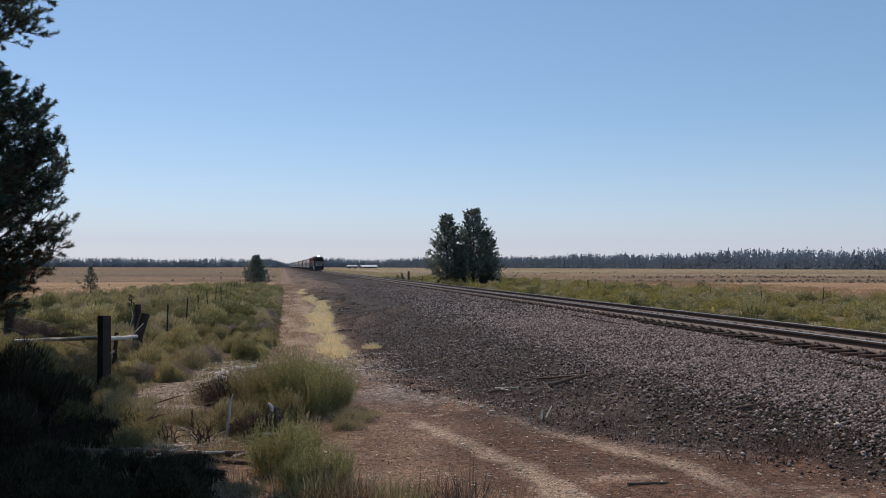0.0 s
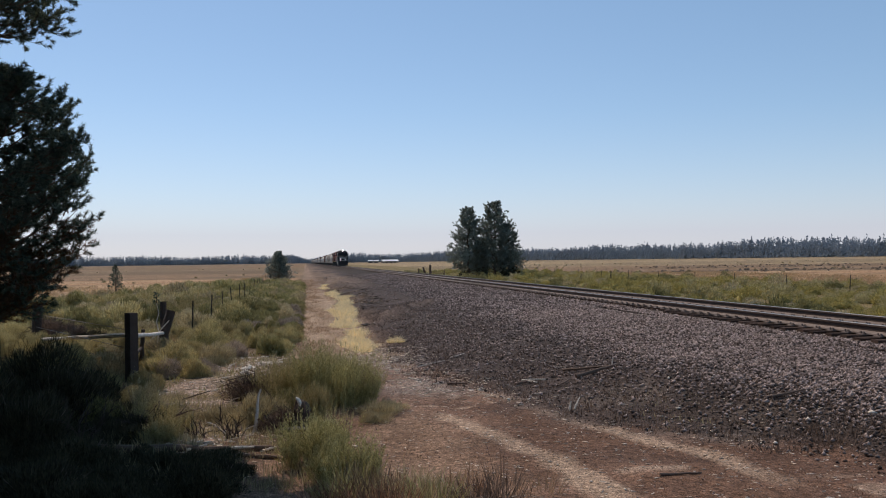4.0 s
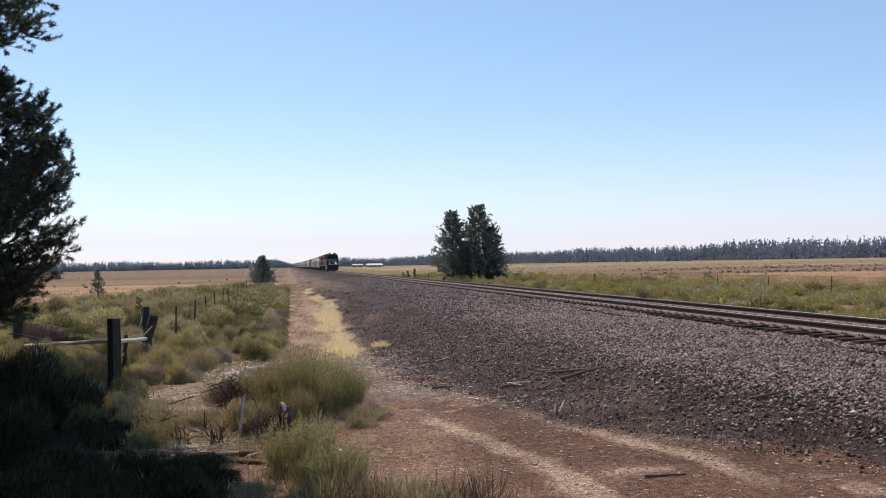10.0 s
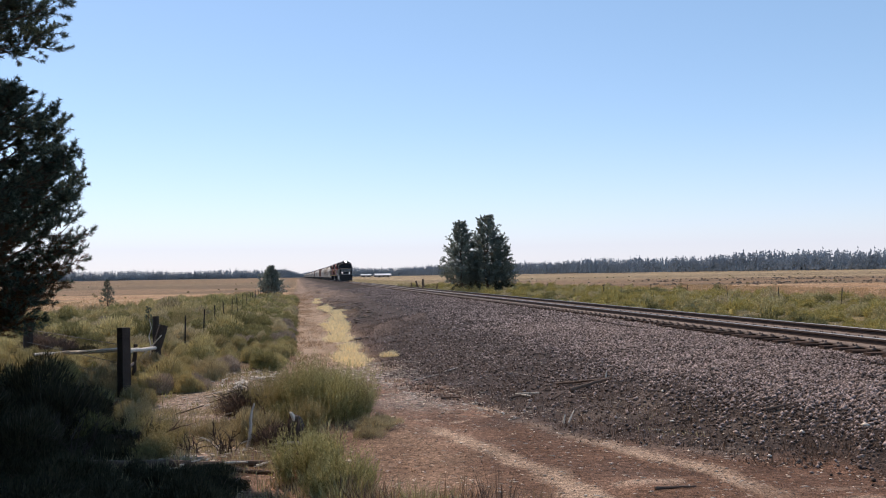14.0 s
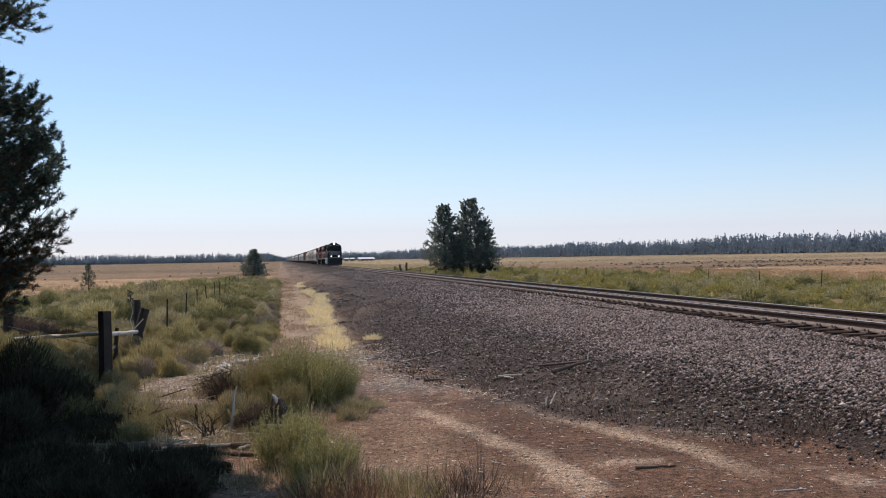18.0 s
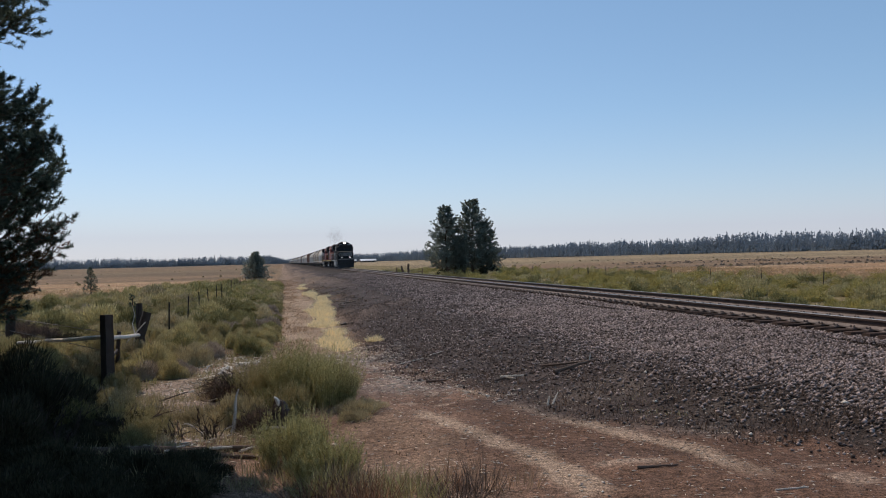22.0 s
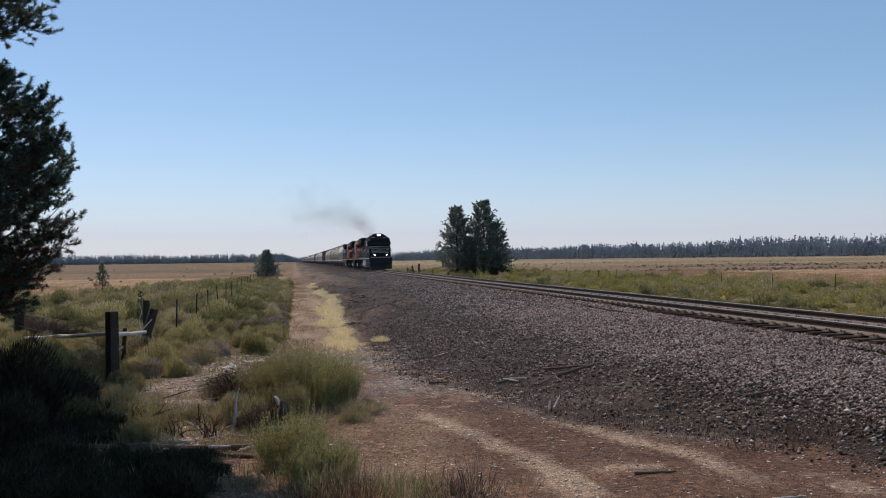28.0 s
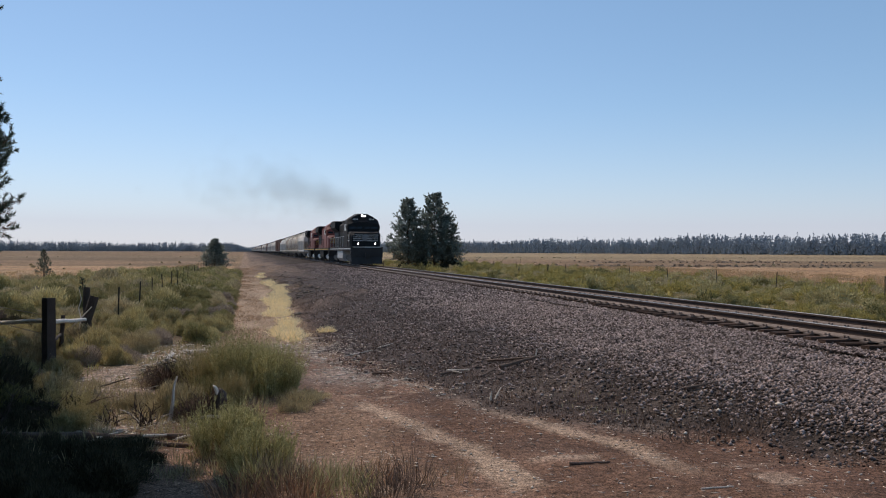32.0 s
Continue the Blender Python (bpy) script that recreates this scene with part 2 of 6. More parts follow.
barn_wall = surf("barn_wall_boards", (0.28, 0.22, 0.19), 0.8, 0, 0.5, 0.2, 4, 0.2, 0)


# ---- mesh helpers ----
class Geo:
    """Gathers vertices and faces for one mesh."""

    def __init__(self):
        self.v, self.f = [], []

    def box(self, c, s, m=None):
        k = len(self.v)
        for dz in (-0.5, 0.5):
            for dy in (-0.5, 0.5):
                for dx in (-0.5, 0.5):
                    p = Vector((c[0] + dx * s[0], c[1] + dy * s[1], c[2] + dz * s[2]))
                    self.v.append(tuple(m @ p) if m else tuple(p))
        for q in ((0, 2, 3, 1), (4, 5, 7, 6), (0, 1, 5, 4), (2, 6, 7, 3), (0, 4, 6, 2), (1, 3, 7, 5)):
            self.f.append([k + i for i in q])
        return self

    def tube(self, pts, radii, n=8, wobble=0.0, rng=None):
        """A round bar through points, with caps."""
        pts = [Vector(p) for p in pts]
        k0 = len(self.v)
        for i, p in enumerate(pts):
            d = (pts[min(i + 1, len(pts) - 1)] - pts[max(i - 1, 0)]).normalized()
            a = (Vector((1, 0, 0)) if abs((pts[-1] - pts[0]).normalized().z) > 0.6 else Vector((0, 0, 1))).cross(d).normalized()
            b = d.cross(a)
            for j in range(n):
                t = 2 * math.pi * j / n
                r = radii[i] * (1 + (rng.uniform(-wobble, wobble) if rng else 0))
                self.v.append(tuple(p + (a * math.cos(t) + b * math.sin(t)) * r))
        for i in range(len(pts) - 1):
            for j in range(n):
                a, b = k0 + i * n + j, k0 + i * n + (j + 1) % n
                self.f.append([a, b, b + n, a + n])
        self.f.append([k0 + j for j in range(n)][::-1])
        self.f.append([k0 + (len(pts) - 1) * n + j for j in range(n)])
        return self

    def loft(self, sections):
        """Joins closed rings of equal length, with caps."""
        k, n = len(self.v), len(sections[0])
        for s in sections:
            self.v += [tuple(p) for p in s]
        for i in range(len(sections) - 1):
            for j in range(n):
                a, b = k + i * n + j, k + i * n + (j + 1) % n
                self.f.append([a, b, b + n, a + n])
        self.f.append([k + j for j in range(n)][::-1])
        self.f.append([k + (len(sections) - 1) * n + j for j in range(n)])
        return self

    def mesh(self, name, material, smooth=False):
        me = bpy.data.meshes.new(name)
        me.from_pydata(self.v, [], self.f)
        bm = bmesh.new()
        bm.from_mesh(me)
        bmesh.ops.recalc_face_normals(bm, faces=bm.faces)
        bm.to_mesh(me)
        bm.free()
        me.materials.append(material)
        if smooth:
            me.shade_smooth()
        return me


def raw_mesh(name, verts, faces, material):
    """A mesh from arrays; faces all have the same number of corners."""
    me = bpy.data.meshes.new(name)
    verts, faces = np.asarray(verts, dtype=np.float32), np.asarray(faces, dtype=np.int32)
    me.vertices.add(len(verts))
    me.vertices.foreach_set("co", verts.ravel())
    k = faces.shape[1]
    me.loops.add(faces.size)
    me.loops.foreach_set("vertex_index", faces.ravel())
    me.polygons.add(len(faces))
    me.polygons.foreach_set("loop_start", np.arange(0, faces.size, k, dtype=np.int32))
    me.update(calc_edges=True)
    me.materials.append(material)
    return me


def part(name, me, parent, label=""):
    ob = new(name, me)
    ob.parent = parent
    return tagged(ob, label) if label else ob


def thing(name, label, category, m=None, group="", kind="", data=None):
    ob = new(name, data)
    if m is not None:
        ob.matrix_basis = m
    return tagged(ob, label, category, group, kind)


# ---- lie of the land ----
def lattice(x, y, seed):
    n = np.sin(x * 127.1 + y * 311.7 + seed * 74.7) * 43758.5453
    return n - np.floor(n)


def vnoise(x, y, size, seed=0):
    """Smooth value noise from 0 to 1 on cells of that size."""
    x, y = np.asarray(x, float) / size, np.asarray(y, float) / size
    i, j = np.floor(x), np.floor(y)
    u, v = x - i, y - j
    u, v = u * u * (3 - 2 * u), v * v * (3 - 2 * v)
    return (lattice(i, j, seed) * (1 - u) + lattice(i + 1, j, seed) * u) * (1 - v) + (lattice(i, j + 1, seed) * (1 - u) + lattice(i + 1, j + 1, seed) * u) * v


def step(a, b, x):
    t = np.clip((np.asarray(x, float) - a) / (b - a), 0, 1)
    return t * t * (3 - 2 * t)


def toe(y):
    """The near foot of the embankment."""
    return np.interp(y, [-60, 6, 8.2, 9.1, 10.8, 13, 15, 17, 24, 50, 120, 400], [9, 7.2, 5.9, 5.2, 4.1, 3.5, 2.5, 2.0, 2.15, 1.8, 1.4, 1.2])


def height(x, y):
    x, y = np.asarray(x, float), np.asarray(y, float)
    t = toe(y)
    low = -0.10 * step(16, 26, y) * step(-1.5, 0.0, x) + 0.45 * (1 - step(-1, 4.5, y))
    s = np.clip((x - t) / np.maximum(9.75 - t, 0.3), 0, 1)
    rise = np.interp(s, [0, 0.12, 0.3, 0.42, 0.7, 1.0], [0, 0.16, 0.50, 0.62, 0.82, 1.0])
    z = low * (1 - rise) + 0.50 * rise
    away = np.interp(x, [12.95, 13.6, 17.0, 24], [0, 0.06, 0.72, 0.62])
    z = z - np.where(x > 12.95, away, 0)
    near = np.clip(1 - np.hypot(x, y) / 400, 0, 1)
    flat = (x > 9.6) & (x < 13.1)
    bumps = (vnoise(x, y, 0.9, 1) - 0.5) * 0.07 + (vnoise(x, y, 3.1, 2) - 0.5) * 0.12 + (vnoise(x, y, 0.3, 3) - 0.5) * 0.025
    low_bank = np.exp(-((x - t - 0.9) / 1.5) ** 2) * step(18, 32, y)
    bumps = bumps + low_bank * ((vnoise(x, y, 2.2, 13) - 0.5) * 0.42 + (vnoise(x, y * 0.5, 4.0, 14) - 0.4) * 0.3)
    spoil = step(58, 85, y) * step(-0.4, 0.8, x - t) * (1 - step(5.0, 8.0, x))
    bumps = bumps + spoil * (vnoise(x, y * 0.3, 2.3, 45) - 0.3) * 0.55
    bumps = bumps + 0.16 * np.exp(-((x - 2.6 - 0.36 * (y - 31)) / 0.45) ** 2) * step(29, 32, y) * (1 - step(38, 44, y))
    z = z + np.where(flat, 0.1, 1.0) * bumps * near
    return z


def ground_at(x, y):
    return float(height(np.array([x]), np.array([y]))[0])


def straw_mask(x, y, wider=0.0):
    """Where pale straw lies in mats along the foot of the bank, 0 to 1."""
    m = np.full(np.shape(x), -9.0)
    for cx, cy, rx, ry in ((1.5, 73, 0.28, 7), (1.75, 59, 0.36, 5), (1.9, 45.5, 0.5, 5.5), (1.5, 37.5, 0.42, 3.4), (1.3, 31.8, 0.42, 2.0), (1.45, 25.8, 0.38, 2.6)):
        m = np.maximum(m, 1.25 - np.hypot((x - cx) / rx, (y - cy) / ry))
    n = 0.55 * vnoise(x + 0.05 * y, y * 0.13, 0.3, 17) + 0.45 * vnoise(x + 0.05 * y, y * 0.2, 0.8, 7)
    return step(0.25, 0.55, m + wider + 2.7 * (n - 0.5))


def brush_edge(x):
    """How far out the brush beside the path reaches before the golden field begins."""
    return np.clip(57 + 7 * (np.asarray(x, float) + 13), 50, 94)


def cover(x, y):
    """Base colour of the ground: soil, path, straw, ballast, ballast dust, fields and painted shade."""
    x, y = np.asarray(x, float), np.asarray(y, float)
    wob = (vnoise(x, y, 1.7, 5) - 0.5) * 1.1 + (vnoise(x, y, 0.5, 6) - 0.5) * 0.5
    patch = vnoise(x, y, 2.3, 7)
    c = np.empty(x.shape + (3,))
    c[...] = (0.140, 0.081, 0.055)

    def lay(color, w):
        w = np.clip(w, 0, 1)[..., None]
        c[...] = c * (1 - w) + np.array(color) * w

    lay((0.215, 0.132, 0.094), 0.7 * step(0.48, 0.72, vnoise(x, y, 1.1, 8)))
    lay((0.105, 0.062, 0.045), 0.6 * step(0.52, 0.7, vnoise(x, y, 0.55, 25)))
    lay((0.25, 0.168, 0.118), 0.75 * step(0.3, 0.9, x + wob * 0.4) * (1 - step(1.5, 2.3, x + wob * 0.6)) * (1 - step(11.5, 13.5, y)) * np.clip(0.5 + vnoise(x, y, 0.6, 46), 0, 1))
    # wheel ruts of pale trodden earth
    for xs, ys, wide in (((1.5, 1.9, 2.07, 2.25, 2.47, 2.56, 2.64, 2.72, 2.75), (13.4, 11.8, 11.3, 10.1, 9.4, 8.7, 7.9, 7.0, 4.5), 0.23), ((2.75, 3.1, 3.3, 3.45, 3.7, 3.95, 4.2, 4.35), (14.1, 13.3, 12.5, 11.6, 10.6, 9.7, 9.1, 8.2), 0.19)):
        cx = np.interp(-y, [-v for v in ys], xs)
        off = (x - cx + wob * 0.16) / wide
        w = (1 - step(0.45, 1.15, np.abs(off) + 0.9 * (vnoise(x, y, 0.28, 26) - 0.5))) * step(ys[-1] - 1.0, ys[-1], y) * (1 - step(ys[0] - 0.6, ys[0] + 0.4, y))
        lay((0.375, 0.275, 0.20), 0.8 * w * np.clip(3.4 * vnoise(x, y * 0.7, 0.8, 15) + 0.5 * patch - 1.15, 0, 1))
    spots = step(0.72, 0.82, vnoise(x, y * 1.6, 0.45, 27)) * step(0.5, 0.7, vnoise(x, y, 1.8, 28)) * step(0.4, 1.2, x) * (1 - step(14, 16, y))
    lay((0.36, 0.27, 0.205), 0.7 * spots)
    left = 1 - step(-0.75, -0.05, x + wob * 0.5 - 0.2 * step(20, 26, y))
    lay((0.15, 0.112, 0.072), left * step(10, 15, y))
    # Shade of the pines painted dark into the soil at near left.
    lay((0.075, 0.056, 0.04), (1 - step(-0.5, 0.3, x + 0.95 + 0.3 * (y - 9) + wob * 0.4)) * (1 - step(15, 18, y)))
    # path of dry grass along the foot of the bank
    w = step(-0.7, 0.1, x + wob * 0.5) * (1 - step(-0.3, 0.3, x - toe(y) + wob * 0.4)) * step(17.5, 21, y)
    lay((0.33, 0.238, 0.165), w)
    lay((0.25, 0.175, 0.125), w * step(55, 85, y))
    lay((0.49, 0.375, 0.25), 0.35 * straw_mask(x, y, 0.45))
    lay((0.80, 0.64, 0.40), straw_mask(x, y))
    lay((0.33, 0.27, 0.235), 0.6 * step(0.2, 0.7, x) * step(13.2, 15, y) * (1 - step(19, 22, y)) * (1 - step(-0.6, 0.4, x - toe(y))) * step(0.35, 0.6, patch))
    litter = np.maximum(1.35 - np.hypot((x + 1.15) / 0.85, (y - 17.6) / 2.7), 1.35 - np.hypot((x + 1.65) / 0.7, (y - 14.6) / 1.7))
    litter = np.maximum(litter, 1.35 - np.hypot((x + 1.1) / 0.42, (y - 11.3) / 0.8))
    lay((0.33, 0.25, 0.205), 0.9 * step(0.2, 0.6, litter + 0.7 * (vnoise(x, y, 0.5, 29) - 0.5)) * np.clip(0.45 + vnoise(x, y, 0.3, 30), 0, 1))
    lay((0.22, 0.14, 0.10), 0.9 * step(0.2, 0.6, 1.2 - np.hypot((x + 0.35) / 0.5, (y - 8.9) / 1.2) + 0.5 * (vnoise(x, y, 0.4, 31) - 0.5)))
    lay((0.115, 0.064, 0.044), 0.8 * step(3.6, 5.2, x + wob) * (1 - step(8.5, 11.0, y)))
    # embankment: dark dust and cinders low down, near-black under the grey stone above
    bank = step(-0.7, 0.8, x - toe(y) + wob * 1.1 * (1 - step(16, 22, y)) + wob * 0.4) * (1 - step(16.2, 17.2, x + wob))
    lay((0.07, 0.054, 0.049), bank)
    grey = step(4.8, 7.0, x + wob * 1.0) * (1 - step(14.0, 15.2, x + wob))
    # Near-black ground paints the shadowed gaps between loose stones.
    lay((0.045, 0.034, 0.028), bank * grey)
    lay((0.21, 0.17, 0.14), 0.5 * bank * (1 - grey) * step(0.62, 0.8, vnoise(x, y, 0.8, 9)) * (1 - step(8, 16, y)))
    lay((0.22, 0.15, 0.10), 0.75 * bank * step(30, 44, y) * (1 - step(0.3, 1.4, x - toe(y) + wob)) * step(0.42, 0.62, vnoise(x, y * 0.5, 1.6, 20)) * (1 - step(9, 11, x)))
    # worn brown earth where the bank runs out along the distant line
    lay((0.205, 0.147, 0.11), 0.85 * bank * step(55, 90, y) * (1 - step(1.2, 5.8, x - toe(y) + 2 * wob)) * step(0.30, 0.55, vnoise(x, y * 0.25, 1.8, 41)))
    # a low shoulder half way up, its lit crest painted as a paler streak
    lay((0.155, 0.112, 0.09), 0.75 * bank * np.exp(-((x - 2.6 - 0.36 * (y - 31) + wob * 0.5) / 0.5) ** 2) * step(29, 32, y) * (1 - step(38, 44, y)))
    # fields
    right = step(16.3, 17.6, x + wob)
    lay((0.20, 0.155, 0.075), right)
    gold_edge = 37 + 3 * (vnoise(x, y, 14, 10) - 0.5)
    gold = right * step(-1.5, 1.5, x - gold_edge) + (1 - step(-2, 0, x)) * step(-3, 4, y + 12 * (vnoise(x, y, 9, 11) - 0.5) - brush_edge(x))
    away = np.hypot(x, y)
    lay((0.35, 0.213, 0.117), gold)
    lay((0.42, 0.285, 0.165), gold * 0.8 * step(0.5, 0.7, vnoise(x * 0.16, y, 7, 18)))
    lay((0.25, 0.17, 0.10), gold * 0.7 * step(0.55, 0.7, vnoise(x * 0.3, y, 4, 42)))
    brown = gold * step(118, 150, away + 34 * (vnoise(x * 0.25, y, 22, 16) - 0.5))
    lay((0.205, 0.135, 0.083), brown * 0.85)
    lay((0.15, 0.108, 0.068), brown * 0.8 * step(0.5, 0.66, vnoise(x * 0.3, y, 13, 12)))
    lay((0.315, 0.235, 0.138), gold * step(225, 300, away + 60 * (vnoise(x * 0.2, y, 40, 43) - 0.5)) * step(0, 30, x))
    lay((0.20, 0.15, 0.092), gold * step(230, 300, away) * 0.7 * step(0.5, 0.68, vnoise(x * 0.2, y, 55, 44)))
    return np.clip(c, 0.01, 0.9)


def graded(parts_):
    out = []
    for a, b, n in parts_:
        out += list(np.linspace(a, b, n, endpoint=False))
    return np.array(out)


def build_ground():
    xs = np.r_[-np.geomspace(4200, 14, 46), graded(((-13.8, -4, 60), (-4, -1, 30), (-1, 8, 120), (8, 18, 70), (18, 42, 60))), np.geomspace(42, 4200, 50)]
    ys = np.r_[graded(((-4000, -40, 8), (-40, 4, 16), (4, 15, 150), (15, 26, 110), (26, 60, 150), (60, 130, 110))), np.geomspace(130, 4500, 90)]
    X, Y = np.meshgrid(xs, ys)
    Z = height(X, Y)
    nx, ny = len(xs), len(ys)
    idx = np.arange(nx * ny).reshape(ny, nx)
    faces = np.stack([idx[:-1, :-1], idx[:-1, 1:], idx[1:, 1:], idx[1:, :-1]], -1).reshape(-1, 4)
    me = raw_mesh("ground", np.stack([X, Y, Z], -1).reshape(-1, 3), faces, ground_mat)
    col = me.attributes.new("cover", "FLOAT_COLOR", "POINT")
    rgba = np.ones((nx * ny, 4), dtype=np.float32)
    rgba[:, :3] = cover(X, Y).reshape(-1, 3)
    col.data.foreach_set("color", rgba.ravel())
    me.shade_smooth()
    return thing("ground", "dry plain with dirt track, cinder bank and golden grass", "ground", kind="structure", data=me)


build_ground()


# ---- railway track ----
OCT_V = np.array([(1, 0, 0), (-1, 0, 0), (0, 1, 0), (0, -1, 0), (0, 0, 1), (0, 0, -1)], float)
OCT_F = np.array([(0, 2, 4), (2, 1, 4), (1, 3, 4), (3, 0, 4), (2, 0, 5), (1, 2, 5), (3, 1, 5), (0, 3, 5)])


def build_track():
    track = thing("railway_track", "single railway track on wooden ties and grey ballast", "railway track", kind="structure")
    prof = [(-0.07, -0.186), (0.07, -0.186), (0.07, -0.172), (0.012, -0.15), (0.012, -0.05), (0.034, -0.04), (0.034, -0.006), (-0.034, -0.006), (-0.034, -0.04), (-0.012, -0.05), (-0.012, -0.15), (-0.07, -0.172)]
    runs = list(range(-60, 1500, 60))
    for side in (-0.755, 0.755):
        g = Geo().loft([[(TRACK_X + side + px, y, RAIL_TOP + pz) for px, pz in prof] for y in runs])
        rail = part("rail", g.mesh("rail", rust_mat), track, "rust-brown steel rail")
        g = Geo().loft([[(TRACK_X + side + px, y, RAIL_TOP + pz) for px, pz in ((-0.08, -0.19), (0.08, -0.19), (0.078, -0.168), (0.02, -0.125), (-0.02, -0.125), (-0.078, -0.168))] for y in runs])
        part("rail_foot", g.mesh("rail_foot", plate_mat), rail, "dusty pale foot of the rail")
        g = Geo().loft([[(TRACK_X + side + px, y, RAIL_TOP + pz) for px, pz in ((-0.035, -0.006), (0.035, -0.006), (0.03, 0.002), (-0.03, 0.002))] for y in runs])
        part("rail_head", g.mesh("rail_head", head_mat), rail, "polished steel running surface")
    rng = random.Random(3)
    shapes = []
    for k in range(4):
        g = Geo()
        g.loft([[(x, w * (0.11 + rng.uniform(-0.012, 0.012)), h) for w, h in ((-1, -0.17), (1, -0.17), (1, -0.015 + rng.uniform(-0.01, 0.005)), (0.85, 0), (-0.85, 0), (-1, -0.015))] for x in (-1.3, -0.7, 0, 0.7, 1.3)])
        shapes.append(g.mesh("tie", tie_mat))
    top = RAIL_TOP - 0.2
    far = Geo()
    plates = Geo()
    for i in range(1400):
        y = 6 + i * 0.5 + rng.uniform(-0.03, 0.03)
        if i < 300:
            ob = part("tie", shapes[i % 4], track)
            ob.matrix_basis = pose(TRACK_X + rng.uniform(-0.06, 0.06), y, top + rng.uniform(-0.008, 0.004), 0, 0, rng.uniform(-1.2, 1.2)) @ Matrix.Diagonal((1.0 if y < 24 else 0.8, 1, 1, 1))
        else:
            far.box((TRACK_X, y, top - 0.085), (2.1, 0.22, 0.17))
        if y < 60:
            for side in (-0.755, 0.755):
                plates.box((TRACK_X + side, y, top + 0.006), (0.34, 0.19, 0.02))
                for dx in (-0.1, 0.1):
                    for dy in (-0.05, 0.05):
                        plates.box((TRACK_X + side + dx, y + dy, top + 0.035), (0.03, 0.025, 0.05))
    # larger stones that lie loose on the near slope
    srng = np.random.default_rng(17)
    lumps = [raw_mesh("ballast_stone", OCT_V * srng.uniform(0.7, 1.25, (6, 1)) + srng.uniform(-0.2, 0.2, (6, 3)), OCT_F, stone_mat) for _ in range(6)]
    for k in range(280):
        y = 8.6 + 6.5 * srng.uniform() ** 1.2
        x = float(toe(y)) + 1.0 + 3.6 * srng.uniform()
        if x > 0.72 * y + 1.2:
            continue
        r = srng.uniform(0.02, 0.037)
        ob = part("ballast_stone", lumps[k % 6], track)
        ob.matrix_basis = pose(x, y, ground_at(x, y) + r * 0.45, srng.uniform(-30, 30), srng.uniform(-30, 30), srng.uniform(0, 360)) @ Matrix.Diagonal((r * 1.2, r, r * 0.75, 1))
    tagged(part("distant_ties", far.mesh("distant_ties", tie_mat), track), kind="stuff")
    tagged(part("tie_plates", plates.mesh("tie_plates", plate_mat), track, "steel tie plates with spikes"), kind="stuff")


build_track()


# ---- scatter helpers ----
def scatter_lumps(name, xy, sizes, material, rng, flat=0.75, long=1.0):
    """Broken stones or chips lying on the ground, as one mesh."""
    n = len(xy)
    v = OCT_V[None] * (1 + rng.uniform(-0.35, 0.35, (n, 6, 1))) + rng.uniform(-0.22, 0.22, (n, 6, 3))
    v = v * sizes[:, None, None] * np.array([long, 1, flat])
    a = rng.uniform(0, 2 * np.pi, n)
    c, s = np.cos(a)[:, None], np.sin(a)[:, None]
    x, y = v[..., 0] * c - v[..., 1] * s, v[..., 0] * s + v[..., 1] * c
    v = np.stack([x, y, v[..., 2]], -1)
    v[..., 0] += xy[:, 0, None]
    v[..., 1] += xy[:, 1, None]
    v[..., 2] += (height(xy[:, 0], xy[:, 1]) + sizes * (flat * 0.35 + rng.uniform(-0.25, 0.45, n)))[:, None]
    f = OCT_F[None] + (np.arange(n) * 6)[:, None, None]
    return raw_mesh(name, v.reshape(-1, 3), f.reshape(-1, 3), material)


def blades(rng, n, spread, tall, wide, lean=0.5, base_lift=0.0, curl=0.3):
    """Leaf blades of one tuft: n thin bent blades, 5 corners and 3 triangles each."""
    r, a = spread * np.sqrt(rng.uniform(0, 1, n)), rng.uniform(0, 2 * np.pi, n)
    base = np.stack([r * np.cos(a), r * np.sin(a), np.full(n, -0.03) + base_lift * rng.uniform(0, 1, n)], -1)
    a2 = a + rng.normal(0, 0.6, n)
    tilt = lean * (r / max(spread, 1e-6)) * rng.uniform(0.5, 1.3, n) + rng.normal(0, 0.12, n)
    d = np.stack([np.cos(a2) * np.sin(tilt), np.sin(a2) * np.sin(tilt), np.cos(tilt)], -1)
    ln = tall * rng.uniform(0.45, 1.0, n) * (1.0 - 0.45 * (r / max(spread, 1e-6)) ** 2)
    a3 = rng.uniform(0, np.pi, n)
    w = np.stack([np.cos(a3), np.sin(a3), np.zeros(n)], -1) * wide * rng.uniform(0.6, 1.3, n)[:, None]
    mid = base + d * (ln * 0.55)[:, None]
    d2 = d + np.stack([np.cos(a2), np.sin(a2), -0.2 * np.ones(n)], -1) * curl * rng.uniform(0, 1, n)[:, None]
    tip = mid + d2 * (ln * 0.45)[:, None]
    v = np.stack([base - w, base + w, mid - w, mid + w, tip], 1)
    f = np.array([(0, 1, 3), (0, 3, 2), (2, 3, 4)])[None] + (np.arange(n) * 5)[:, None, None]
    return v.reshape(-1, 3), f.reshape(-1, 3)


